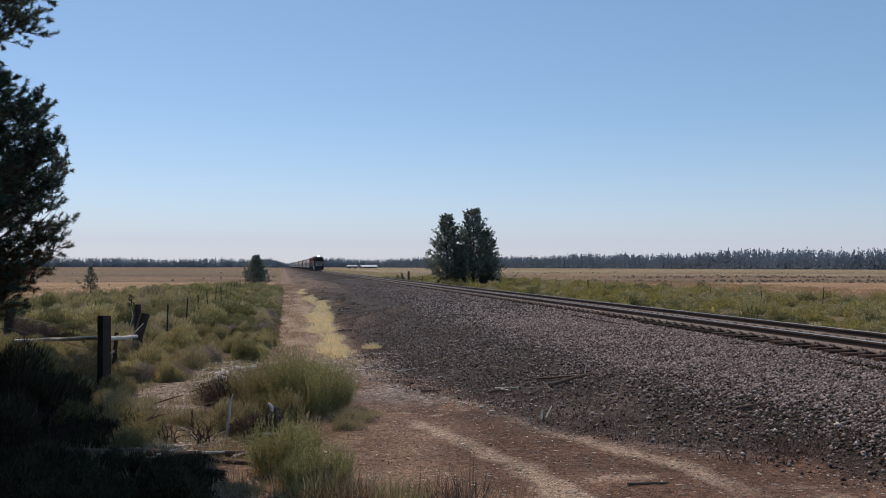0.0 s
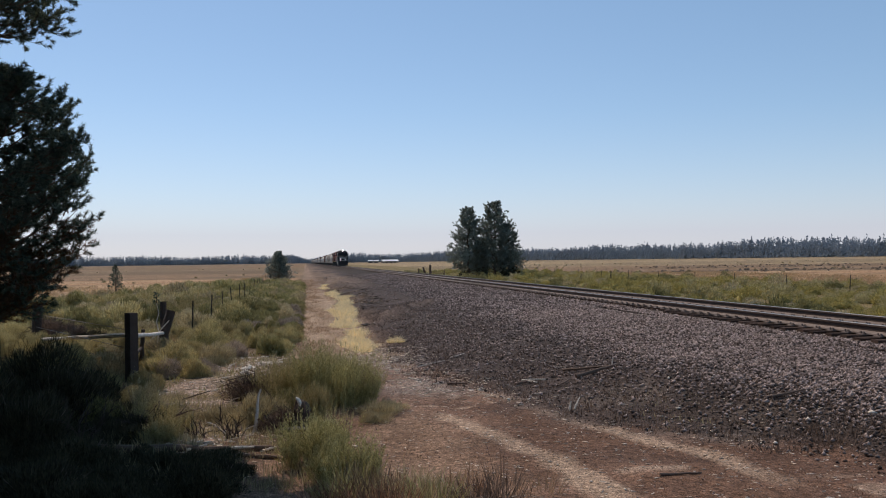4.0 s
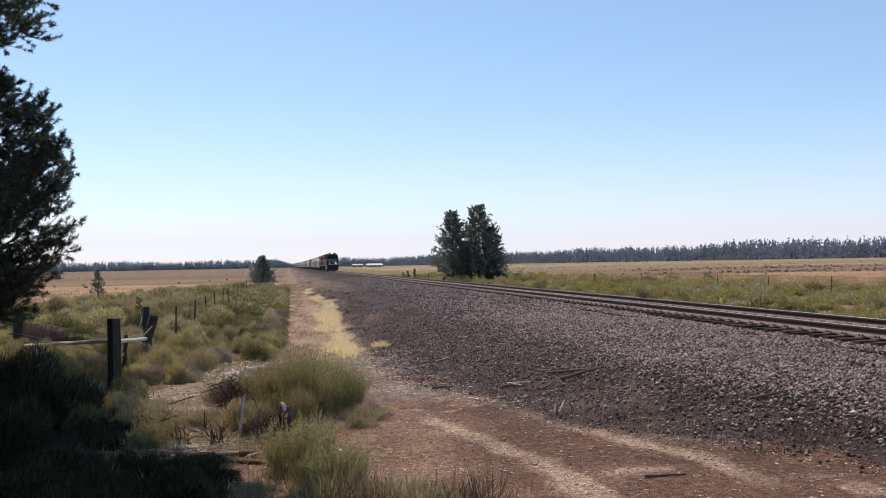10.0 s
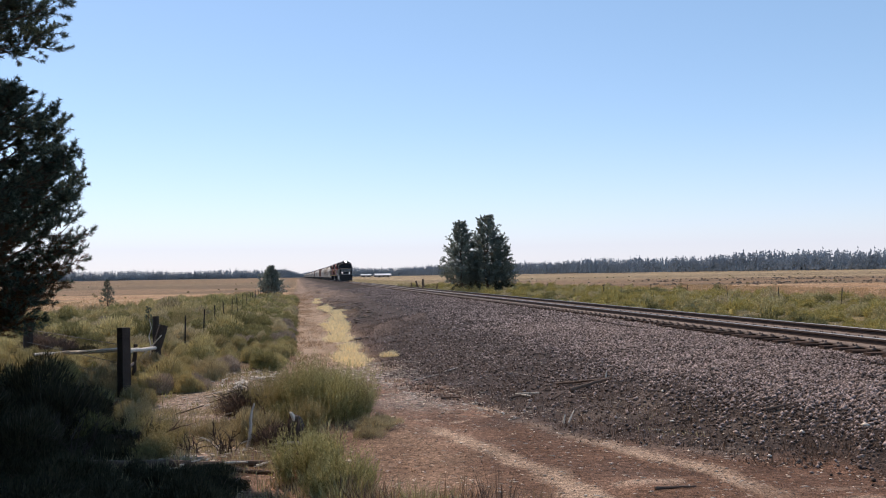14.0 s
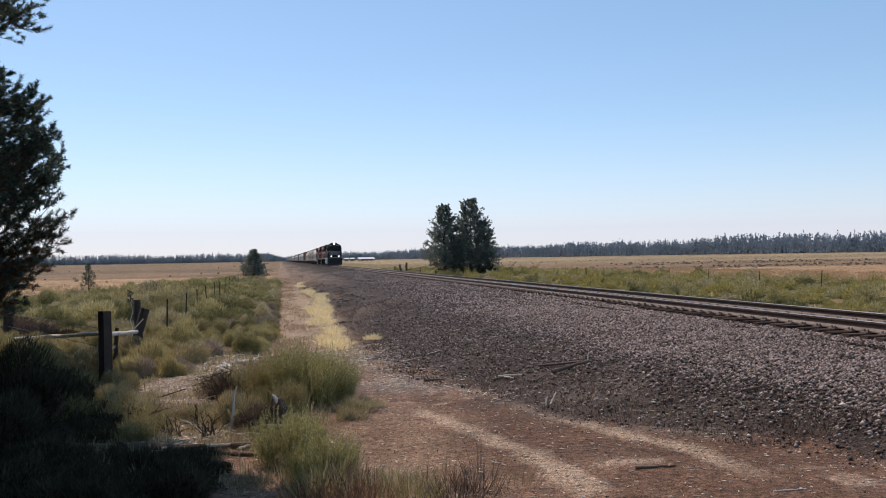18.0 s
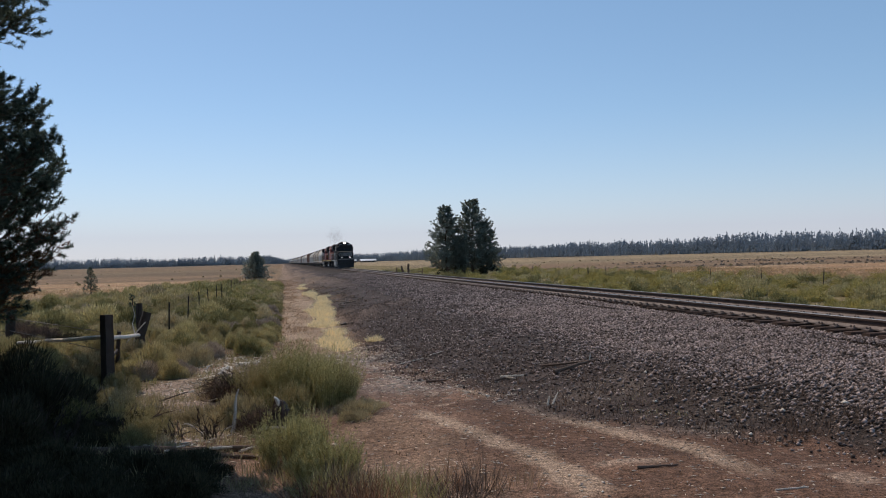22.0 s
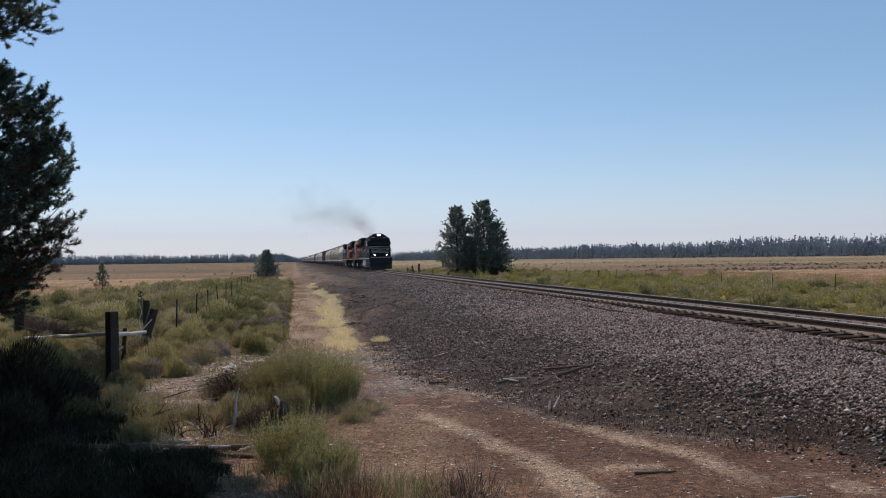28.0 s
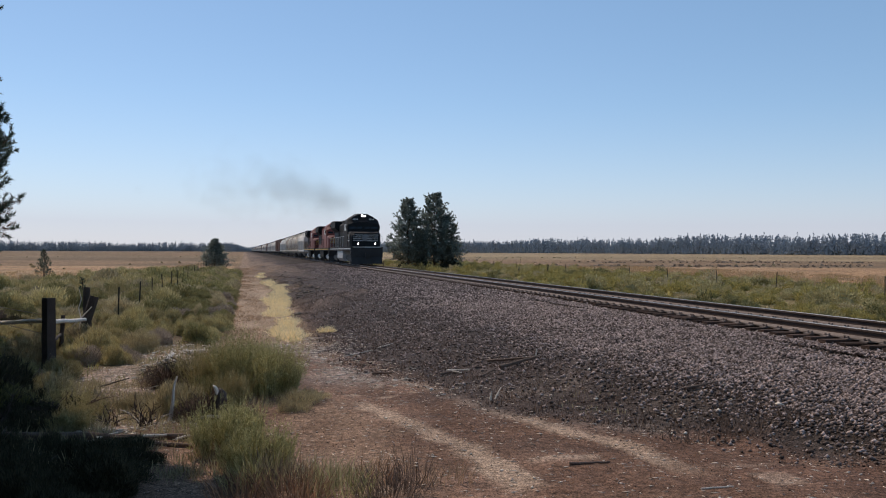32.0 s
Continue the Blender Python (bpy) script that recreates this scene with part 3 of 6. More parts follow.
def mound_arrays(rng, n, radius, tall, wide, sprig=0.12, vase=0.45, lobes=9, lump=0.45):
    """One rounded shrub with a lobed outline: short sprigs that stand out and up from a dome with dark hollows."""
    az, up = rng.uniform(0, 2 * np.pi, n), rng.uniform(0.02, 1, n) ** 0.85
    out = np.sqrt(np.maximum(0, 1 - up ** 2))
    nrm = np.stack([out * np.cos(az), out * np.sin(az), up], -1)
    la, lu = rng.uniform(0, 2 * np.pi, lobes), rng.uniform(0.05, 1, lobes)
    lo = np.sqrt(1 - lu ** 2)
    axes = np.stack([lo * np.cos(la), lo * np.sin(la), lu], -1)
    swell = rng.uniform(0.6, 1.0, lobes)
    near_lobe = (np.exp(7 * (nrm @ axes.T - 1)) * swell).max(1)
    r = 1 - lump + lump * 1.15 * near_lobe
    shell = rng.uniform(0.12, 1.0, n) ** 0.35
    base = nrm * (r * shell)[:, None] * np.array([radius, radius, tall * 0.9])
    d = nrm * (1 - vase) + np.array([0, 0, vase]) + rng.normal(0, 0.30, (n, 3))
    d /= np.linalg.norm(d, axis=1, keepdims=True)
    ln = tall * sprig * rng.uniform(0.4, 1.25, n) * np.where(rng.uniform(0, 1, n) < 0.05, 1.8, 1.0)
    w = np.cross(d, rng.normal(0, 1, (n, 3)))
    w = w / (np.linalg.norm(w, axis=1, keepdims=True) + 1e-9) * (wide * rng.uniform(0.6, 1.4, n))[:, None]
    v = np.stack([base - w, base + w, base + d * ln[:, None]], 1).reshape(-1, 3)
    f = np.arange(n * 3).reshape(n, 3)
    # opaque dome added inside, so that light does not pass through the sprigs
    j = np.arange(8)
    ring = j * np.pi / 4
    opaque_core = np.concatenate([np.stack([np.cos(ring) * radius * q * rng.uniform(0.85, 1.1, 8), np.sin(ring) * radius * q * rng.uniform(0.85, 1.1, 8), np.full(8, tall * z)], -1) for q, z in ((0.42, -0.03), (0.45, 0.22), (0.2, 0.42))])
    hf = np.concatenate([np.stack([j + o, (j + 1) % 8 + o, (j + 1) % 8 + o + 8], -1) for o in (0, 8)] + [np.stack([j + o, (j + 1) % 8 + o + 8, j + o + 8], -1) for o in (0, 8)]) + len(v)
    return np.concatenate([v, opaque_core]), np.concatenate([f, hf])


def feather_arrays(rng, stems, radius, tall, leaf_len=0.045, wide=0.0022, leaflets=26, clumps=11, spread=0.85):
    """A feathery brush: crowded upright stems in clumps of uneven height, each with many narrow leaflets."""
    ca, cr = rng.uniform(0, 2 * np.pi, clumps), radius * 0.62 * np.sqrt(rng.uniform(0, 1, clumps))
    ch = rng.uniform(0.62, 1.05, clumps) * (1 - 0.3 * (cr / radius) ** 2)
    pick = rng.integers(0, clumps, stems)
    root = np.stack([np.cos(ca) * cr, np.sin(ca) * cr], -1)[pick] + rng.normal(0, radius * 0.10, (stems, 2))
    fan = np.stack([np.cos(ca) * cr, np.sin(ca) * cr], -1)[pick] / radius * spread * 0.6 + rng.normal(0, 0.2, (stems, 2))
    ln = tall * ch[pick] * rng.uniform(0.55, 1.05, stems)
    s = 0.16 + 0.84 * rng.uniform(0, 1, (stems, leaflets)) ** 0.75
    ease = s - 0.28 * s ** 2
    pos = np.stack([root[:, 0, None] + fan[:, 0, None] * ln[:, None] * ease, root[:, 1, None] + fan[:, 1, None] * ln[:, None] * ease, ln[:, None] * s], -1)
    along = np.stack([np.repeat(fan[:, 0, None], leaflets, 1), np.repeat(fan[:, 1, None], leaflets, 1), np.ones((stems, leaflets))], -1)
    d = along * 0.8 + rng.normal(0, 0.42, pos.shape)
    d /= np.linalg.norm(d, axis=-1, keepdims=True)
    side = np.cross(d, rng.normal(0, 1, pos.shape))
    side /= np.linalg.norm(side, axis=-1, keepdims=True) + 1e-9
    side = side * wide * rng.uniform(0.6, 1.4, s.shape)[..., None]
    tip = pos + d * (leaf_len * rng.uniform(0.6, 1.4, s.shape) * (1.15 - 0.5 * s))[..., None]
    v = np.stack([pos - side, pos + side, tip], 2).reshape(-1, 3)
    f = np.arange(len(v)).reshape(-1, 3)
    foot = np.stack([root[:, 0], root[:, 1], np.full(stems, -0.02)], -1)
    top = foot + np.stack([fan[:, 0] * ln * 0.7, fan[:, 1] * ln * 0.7, ln], -1)
    a = rng.uniform(0, np.pi, stems)
    half = np.stack([np.cos(a), np.sin(a), np.zeros(stems)], -1) * wide * 0.8
    sv = np.stack([foot - half, foot + half, top], 1).reshape(-1, 3)
    return np.concatenate([v, sv]), np.concatenate([f, np.arange(len(sv)).reshape(-1, 3) + len(v)])


def scatter_tufts(name, xy, scales, protos, material, rng, label, category, sink=0.02):
    """Many tufts on the ground joined into one mesh of kind stuff."""
    if not len(xy):
        return None
    vs, fs, k = [], [], 0
    zs = height(xy[:, 0], xy[:, 1])
    for (x, y), z, s in zip(xy, zs, scales):
        v, f = protos[rng.integers(len(protos))]
        a = rng.uniform(0, 2 * np.pi)
        c, sn = math.cos(a) * s, math.sin(a) * s
        w = np.stack([v[:, 0] * c - v[:, 1] * sn + x, v[:, 0] * sn + v[:, 1] * c + y, v[:, 2] * s * rng.uniform(0.7, 1.25) + z - sink], -1)
        vs.append(w)
        fs.append(f + k)
        k += len(v)
    return thing(name, label, category, kind="stuff", data=raw_mesh(name, np.concatenate(vs), np.concatenate(fs), material))


RNG = np.random.default_rng(11)


def build_ballast():
    def stones(n, y0, y1, lo, hi):
        y = y0 + (y1 - y0) * RNG.uniform(0, 1, n * 3) ** (1.15 if y0 < 20 else 1.9)
        x = RNG.uniform(2.0, 10.35, n * 3)
        keep = (x > toe(y) + RNG.uniform(-0.5, 1.6, n * 3)) & (RNG.uniform(0, 1, n * 3) < (0.12 if y0 < 20 else 0.03) + 0.88 * step(4.8 + 0.5 * (1 - step(9, 14, y)), 7.2 + 1.5 * (1 - step(9, 14, y)), x + (vnoise(x, y, 1.7, 5) - 0.5))) & (x < 0.78 * y + 2)
        xy = np.stack([x, y], -1)[keep][:n]
        return xy, RNG.uniform(lo, hi, len(xy))

    xy, s = stones(86000, 7.5, 27, 0.01, 0.036)
    thing("ballast_stones", "grey crushed stone ballast beside the track", "ballast", kind="stuff", data=scatter_lumps("ballast_stones", xy, s, stone_mat, RNG))
    xy, s = stones(36000, 27, 120, 0.022, 0.05)
    thing("ballast_stones", "grey crushed stone ballast along the distant track", "ballast", kind="stuff", data=scatter_lumps("ballast_stones", xy, s, stone_mat, RNG))
    # cinders on the lower bank
    n = 60000
    y = 7.5 + 32 * RNG.uniform(0, 1, n) ** 1.3
    x = toe(y) + RNG.uniform(-0.9, 4.6, n)
    keep = (x < 8.2) & (RNG.uniform(0, 1, n) < (0.15 + 0.85 * vnoise(x, y, 0.8, 19)) * step(-0.9, 1.2, x - toe(y) + (vnoise(x, y, 1.1, 23) - 0.5) * 1.4)) & (x < 0.78 * y + 2)
    xy = np.stack([x, y], -1)[keep]
    thing("cinders", "dark brown cinders and clods on the lower bank", "cinders", kind="stuff", data=scatter_lumps("cinders", xy, RNG.uniform(0.005, 0.018, len(xy)), cinder_mat, RNG, 0.6))
    # pale clods of earth along the worn foot of the bank
    n = 1500
    y = 30 + 55 * RNG.uniform(0, 1, n) ** 1.2
    x = toe(y) + RNG.uniform(-0.3, 2.2, n)
    keep = (vnoise(x, y * 0.4, 1.5, 48) > 0.56) & (x < 8)
    xy = np.stack([x, y], -1)[keep]
    thing("earth_clods", "pale clods of dry earth along the foot of the bank", "clods", kind="stuff", data=scatter_lumps("earth_clods", xy, 0.03 + 0.11 * RNG.uniform(0, 1, len(xy)) ** 2, earth_mat, RNG, 0.3, 1.8))
    # stones between and beyond the rails
    n = 9000
    xy = np.stack([RNG.uniform(10.3, 14.6, n), 11 + 55 * RNG.uniform(0, 1, n) ** 1.3], -1)
    thing("ballast_stones", "grey crushed stone ballast between the rails", "ballast", kind="stuff", data=scatter_lumps("ballast_stones", xy, RNG.uniform(0.02, 0.045, n), stone_mat, RNG))
    # pebbles and chips on the dirt and at the foot of the bank
    n = 9000
    y = 6.3 + 18 * RNG.uniform(0, 1, n) ** 1.3
    x = RNG.uniform(-0.8, 7.5, n)
    keep = (x < toe(y) + 1.8) & (vnoise(x, y, 1.4, 21) + 0.35 * np.exp(-((x - toe(y)) / 0.8) ** 2) > RNG.uniform(0.25, 0.95, n))
    xy = np.stack([x, y], -1)[keep]
    thing("pebbles", "small brown pebbles scattered on dirt", "pebbles", kind="stuff", data=scatter_lumps("pebbles", xy, RNG.uniform(0.004, 0.012, len(xy)), stone_mat, RNG))
    n = 2000
    y = 6.2 + 9 * RNG.uniform(0, 1, n)
    x = RNG.uniform(0.3, 7.5, n)
    xy = np.stack([x, y], -1)[x < toe(y) + 0.6]
    thing("bark_flecks", "pale flecks of bark and dry stems on dirt", "bark", kind="stuff", data=scatter_lumps("bark_flecks", xy, RNG.uniform(0.004, 0.011, len(xy)), chip_mat, RNG, 0.5, 4.0))
    n = 700
    y = 8.5 + 22 * RNG.uniform(0, 1, n)
    x = toe(y) + RNG.uniform(-0.4, 3.6, n)
    xy = np.stack([x, y], -1)
    thing("bark_flecks", "pale flecks of wood scattered on the dark bank", "bark", kind="stuff", data=scatter_lumps("bark_flecks", xy, RNG.uniform(0.006, 0.015, n), chip_mat, RNG, 0.5, 4.0))
    n = 420
    y = 6.8 + 9.5 * RNG.uniform(0, 1, n)
    x = RNG.uniform(0.5, 6.2, n)
    keep = (x < toe(y) + 1.0) & (vnoise(x, y, 1.3, 47) > 0.42)
    xy = np.stack([x, y], -1)[keep]
    thing("flat_clods", "flat pale clods and slivers of bark on dirt", "clods", kind="stuff", data=scatter_lumps("flat_clods", xy, 0.007 + 0.014 * RNG.uniform(0, 1, len(xy)) ** 2.5, chip_mat, RNG, 0.3, 2.4))
    n = 300
    xy = np.stack([RNG.normal(-1.1, 0.4, n), RNG.normal(18.2, 1.3, n)], -1)
    thing("wood_pieces", "heap of bleached broken wood pieces", "wood pieces", kind="stuff", data=scatter_lumps("wood_pieces", xy, 0.007 + 0.03 * RNG.uniform(0, 1, n) ** 2, white_wood_mat, RNG, 0.6, 3.2))
    n = 200
    xy = np.stack([RNG.normal(-1.05, 0.45, n), RNG.normal(11.3, 0.6, n)], -1)
    thing("wood_pieces", "scattered bleached broken wood pieces", "wood pieces", kind="stuff", data=scatter_lumps("wood_pieces", xy, RNG.uniform(0.008, 0.02, n), white_wood_mat, RNG, 0.6, 4.2))
    n = 20000
    y = 6.5 + 16 * RNG.uniform(0, 1, n)
    x = RNG.uniform(-2.4, 6.5, n)
    near_pile = 0.7 * np.exp(-(((x + 1.25) / 0.75) ** 2 + ((y - 17.2) / 2.4) ** 2)) + 0.8 * np.exp(-(((x + 1.6) / 0.7) ** 2 + ((y - 14.5) / 1.5) ** 2)) + 0.55 * np.exp(-(((x + 0.9) / 1.0) ** 2 + ((y - 11.0) / 1.6) ** 2))
    at_toe = np.exp(-((x - toe(y) + 0.4) / 0.8) ** 2) * step(12, 15, y) * 1.2
    keep = (near_pile + at_toe + 0.06) * (0.5 + vnoise(x, y, 0.9, 22)) > RNG.uniform(0.1, 1.0, n)
    xy = np.stack([x, y], -1)[keep & (x < toe(y) + 1.2)]
    thing("wood_chips", "bleached wood chips and bark on dirt", "wood chips", kind="stuff", data=scatter_lumps("wood_chips", xy, 0.004 + 0.011 * RNG.uniform(0, 1, len(xy)) ** 1.6, chip_mat, RNG, 0.6, 6.0))


build_ballast()


# ---- shrubs and grasses ----
def free_spot(x, y):
    """True where shrubs do not grow: path, bank, pile of chips, log."""
    return (((x + 1.35) / 0.65) ** 2 + ((y - 14.2) / 1.0) ** 2 < 1) | (np.hypot(x + 2.25, y - 16.2) < 0.6) | (((x + 2.75) / 0.45) ** 2 + ((y - 14.6) / 1.7) ** 2 < 1) | (((x + 1.25) / 0.8) ** 2 + ((y - 17.2) / 2.3) ** 2 < 1) | (((x + 1.9) / 0.7) ** 2 + ((y - 14.9) / 2.0) ** 2 < 1) | (((x + 1.25) / 1.0) ** 2 + ((y - 19.9) / 2.2) ** 2 < 1) | ((x > -3.2) & (x < 1.2) & (y < 12.3)) | ((x > -0.72 + 0.42 * step(20, 24, y)) & (x < 16.6)) | ((x > -2.45) & (y < 15.8)) | (np.hypot(x + 3.04, y - 16.28) < 0.7)


def packed(x, y, r, room):
    """Keeps points whose shrubs of radius r overlap earlier ones by no more than the room allows."""
    taken, keep = {}, np.zeros(len(x), bool)
    for i, (a, b, c) in enumerate(zip(x, y, r)):
        cell = (int(a // 1.6), int(b // 1.6))
        if all((a - p) ** 2 + (b - q) ** 2 > (room * (c + o)) ** 2 for u in (-1, 0, 1) for v in (-1, 0, 1) for p, q, o in taken.get((cell[0] + u, cell[1] + v), ())):
            taken.setdefault(cell, []).append((a, b, c))
            keep[i] = True
    return keep


def build_shrubs():
    full = [mound_arrays(RNG, 6500, 0.5, 0.56, 0.0042, 0.14, vase) for vase in (0.35, 0.45, 0.55, 0.4, 0.6, 0.5)]
    mid = [mound_arrays(RNG, 2600, 0.5, 0.56, 0.0075, 0.15, 0.45) for _ in range(6)]
    light = [mound_arrays(RNG, 620, 0.5, 0.54, 0.016, 0.2, 0.4) for _ in range(8)]
    lumpy = [mound_arrays(RNG, 900, 0.5, 0.5, 0.014, 0.15, 0.25, 7, 0.6) for _ in range(8)]
    mats = ((sage_mat, "green rabbitbrush shrub on dry ground", "green rabbitbrush"), (sage_grey_mat, "grey-green sagebrush on dry ground", "grey-green sagebrush"),
            (deep_olive_mat, "deep olive shrub on dry ground", "deep olive brush"), (yellow_olive_mat, "yellow-olive rabbitbrush on dry ground", "yellow-olive rabbitbrush"),
            (purple_mat, "purplish grey sagebrush on dry ground", "purplish grey sagebrush"), (shade_dark_mat, "shrub coloured dark for the shade of pines", "dark shrub"))
    # strip beside the path
    n = 15000
    y = 10.0 + 90 * RNG.uniform(0, 1, n) ** 1.05
    x = -0.3 - (0.34 * y + 3) * RNG.uniform(0, 1, n) ** 1.1
    r = (0.24 + 0.4 * RNG.uniform(0, 1, n) ** 1.6) * np.linspace(1.15, 0.55, n)
    r = np.where((x > -1.8) & (y > 19), np.minimum(r, 0.38), r)
    ok = ~free_spot(x, y) & ((vnoise(x, y, 3.3, 31) > 0.16) | (y < 30)) & (y + 12 * (vnoise(x, y, 9, 11) - 0.5) < brush_edge(x))
    x, y, r = x[ok], y[ok], r[ok]
    ok = packed(x, y, r, 0.76)
    x, y, r = x[ok], y[ok], r[ok]
    tone = vnoise(x, y, 4, 32) + RNG.normal(0, 0.17, len(x)) + 0.10 * step(-5, -1.5, -np.abs(x + 6))
    kinds = np.select([tone > 0.70, tone > 0.44, tone > 0.24, tone > 0.02], [3, 0, 1, 2], 4)
    kinds = np.where((y > 36) & (kinds == 3), 0, kinds)
    kinds = np.where((y > 26) & (RNG.uniform(0, 1, len(x)) < 0.36), 2, kinds)
    # Shade put into shrub colour here: deep olive, darkest farther left.
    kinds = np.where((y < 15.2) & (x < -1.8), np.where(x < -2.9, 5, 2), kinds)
    near = y < 27.5
    made, count = {}, 0
    g = Geo()
    for a, q, h in RNG.uniform((0, 0.1, 0.25), (6.28, 0.36, 0.42), (14, 3)):
        g.tube([(0.06 * math.cos(a), 0.06 * math.sin(a), -0.02), (0.6 * q * math.cos(a), 0.6 * q * math.sin(a), 0.5 * h), (q * math.cos(a), q * math.sin(a), h)], [0.008, 0.005, 0.002], 4)
    stems = g.mesh("stemwork", twig_mat)
    for xx, yy, rr, kd in zip(x[near], y[near], r[near], kinds[near]):
        if count > 290:
            break
        count += 1
        key = (int(kd), int(RNG.integers(6)))
        if key not in made:
            v, f = full[key[1]]
            made[key] = raw_mesh("foliage", v, f, mats[key[0]][0])
        ob = thing("shrub", mats[kd][1], "shrub", pose(xx, yy, ground_at(xx, yy) - 0.02, 0, 0, RNG.uniform(0, 360)), "shrubs beside the path")
        part("foliage", made[key], ob)
        tagged(part("stemwork", stems, ob, "bare grey stems inside the shrub"), kind="stuff")
        k = rr / 0.5
        ob.scale = (k * RNG.uniform(0.9, 1.15), k * RNG.uniform(0.9, 1.15), (0.35 + 0.75 * k) * RNG.uniform(0.75, 1.2))
    far = y >= 46
    for kd in range(5):
        sel = ~near & ~far & (kinds == kd)
        scatter_tufts("brush", np.stack([x[sel], y[sel]], -1), r[sel] / 0.5 * RNG.uniform(0.95, 1.3, sel.sum()), mid, mats[kd][0], RNG, mats[kd][2] + " crowded beside the path", "brush")
        sel = far & (kinds == kd)
        scatter_tufts("brush", np.stack([x[sel], y[sel]], -1), r[sel] / 0.5 * RNG.uniform(1.0, 1.5, sel.sum()), light, mats[kd][0], RNG, mats[kd][2] + " across the dry plain beside the path", "brush")
    # low grass between the shrubs
    n = 1300
    gy = 15 + 75 * RNG.uniform(0, 1, n) ** 1.2
    gx = -0.5 - (0.34 * gy + 2) * RNG.uniform(0, 1, n)
    low = [blades(RNG, 34, 0.3, 0.2, 0.007, 0.9) for _ in range(6)]
    half = n // 2
    scatter_tufts("low_grass", np.stack([gx, gy], -1)[:half], RNG.uniform(0.6, 1.4, half), low, tan_mat, RNG, "low tan grass between the shrubs", "grass")
    scatter_tufts("low_grass", np.stack([gx, gy], -1)[half:], RNG.uniform(0.6, 1.4, n - half), low, deep_olive_mat, RNG, "low olive grass between the shrubs", "grass")
    # undergrowth under the pines, coloured dark to stand for their shade
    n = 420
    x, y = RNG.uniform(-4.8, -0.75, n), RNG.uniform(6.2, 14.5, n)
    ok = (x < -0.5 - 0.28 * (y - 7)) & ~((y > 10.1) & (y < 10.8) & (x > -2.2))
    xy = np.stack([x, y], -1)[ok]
    scatter_tufts("undergrowth", xy, RNG.uniform(0.3, 0.65, len(xy)), mid, shade_dark_mat, RNG, "undergrowth coloured dark for the shade of the pines", "brush")
    # strip beyond the track
    n = 6000
    y = 14 + 150 * RNG.uniform(0, 1, n) ** 1.1
    x = 17.0 + 21 * RNG.uniform(0, 1, n) + RNG.normal(0, 0.8, n)
    r = (0.36 + 0.6 * RNG.uniform(0, 1, n) ** 1.8) * np.linspace(1.2, 0.65, n)
    ok = (x < 0.85 * y + 3) & (x > 16.6)
    x, y, r = x[ok], y[ok], r[ok]
    ok = packed(x, y, r, 0.8)
    x, y, r = x[ok], y[ok], r[ok]
    tone = vnoise(x, y, 6, 33) + RNG.normal(0, 0.2, len(x))
    kinds = np.select([tone > 0.74, tone > 0.34, tone > 0.25], [3, 0, 1], 2)
    for kd in range(4):
        sel = kinds == kd
        scatter_tufts("brush", np.stack([x[sel], y[sel]], -1), r[sel] / 0.5, lumpy, (olive_mat, sage_grey_mat, deep_olive_mat, yellow_olive_mat)[kd], RNG, ("green-yellow brush", "grey-green sagebrush", "dark olive brush", "yellow-olive brush")[kd] + " in a strip beyond the track", "brush")
    # dry grass at the edge of the golden field and brown brush farther out in it
    n = 3600
    y = 34 + 90 * RNG.uniform(0, 1, n)
    x = 34 + 24 * RNG.uniform(0, 1, n) ** 1.4
    ok = x < 0.9 * y
    xy = np.stack([x, y], -1)[ok]
    tall_dry = [blades(RNG, 26, 0.42, 0.34, 0.016, 0.6) for _ in range(6)]
    scatter_tufts("field_grass", xy, RNG.uniform(0.6, 1.3, len(xy)), tall_dry, gold_grass_mat, RNG, "golden dry grass at the edge of the field", "dry grass")
    n = 1500
    y = 86 + 50 * RNG.uniform(0, 1, n)
    x = -2 - 0.4 * y * RNG.uniform(0, 1, n)
    y = brush_edge(x) - 2 + 40 * RNG.uniform(0, 1, n) ** 1.5
    scatter_tufts("field_grass", np.stack([x, y], -1), RNG.uniform(0.6, 1.3, n), tall_dry, gold_grass_mat, RNG, "golden dry grass on the plain behind the brush", "dry grass")
    n = 2600
    y = RNG.uniform(90, 230, n)
    x = 36 + 150 * RNG.uniform(0, 1, n)
    away = np.hypot(x, y)
    ok = (vnoise(x * 0.3, y, 13, 12) > 0.56) & (away > 125) & (away < 235) & (x < 0.8 * y)
    xy = np.stack([x, y], -1)[ok]
    scatter_tufts("brush", xy, RNG.uniform(0.25, 0.75, len(xy)), light[:4], purple_mat, RNG, "grey-brown brush in bands across the field", "brush")
    n = 300
    y = RNG.uniform(70, 330, n)
    x = np.where(RNG.uniform(0, 1, n) < 0.9, 38 + 190 * RNG.uniform(0, 1, n), -0.3 * y * RNG.uniform(0.1, 1, n) - 4)
    ok = (vnoise(x, y, 30, 34) > 0.52) & (x < 0.9 * y)
    xy = np.stack([x, y], -1)[ok]
    scatter_tufts("brush", xy, RNG.uniform(0.4, 1.0, len(xy)), light[:4], sage_grey_mat, RNG, "scattered grey brush in the golden field", "brush")
    # straw mats and tan grass along the path
    mat_t = [blades(RNG, 90, 0.26, 0.22, 0.009, 1.5, 0.04, 0.6) for _ in range(6)]
    n = 9000
    y = 20.5 + 62 * RNG.uniform(0, 1, n) ** 1.3
    x = RNG.uniform(0.6, 2.9, n)
    ok = straw_mask(x, y) > RNG.uniform(0.7, 1.15, n)
    xy = np.stack([x, y], -1)[ok][:800]
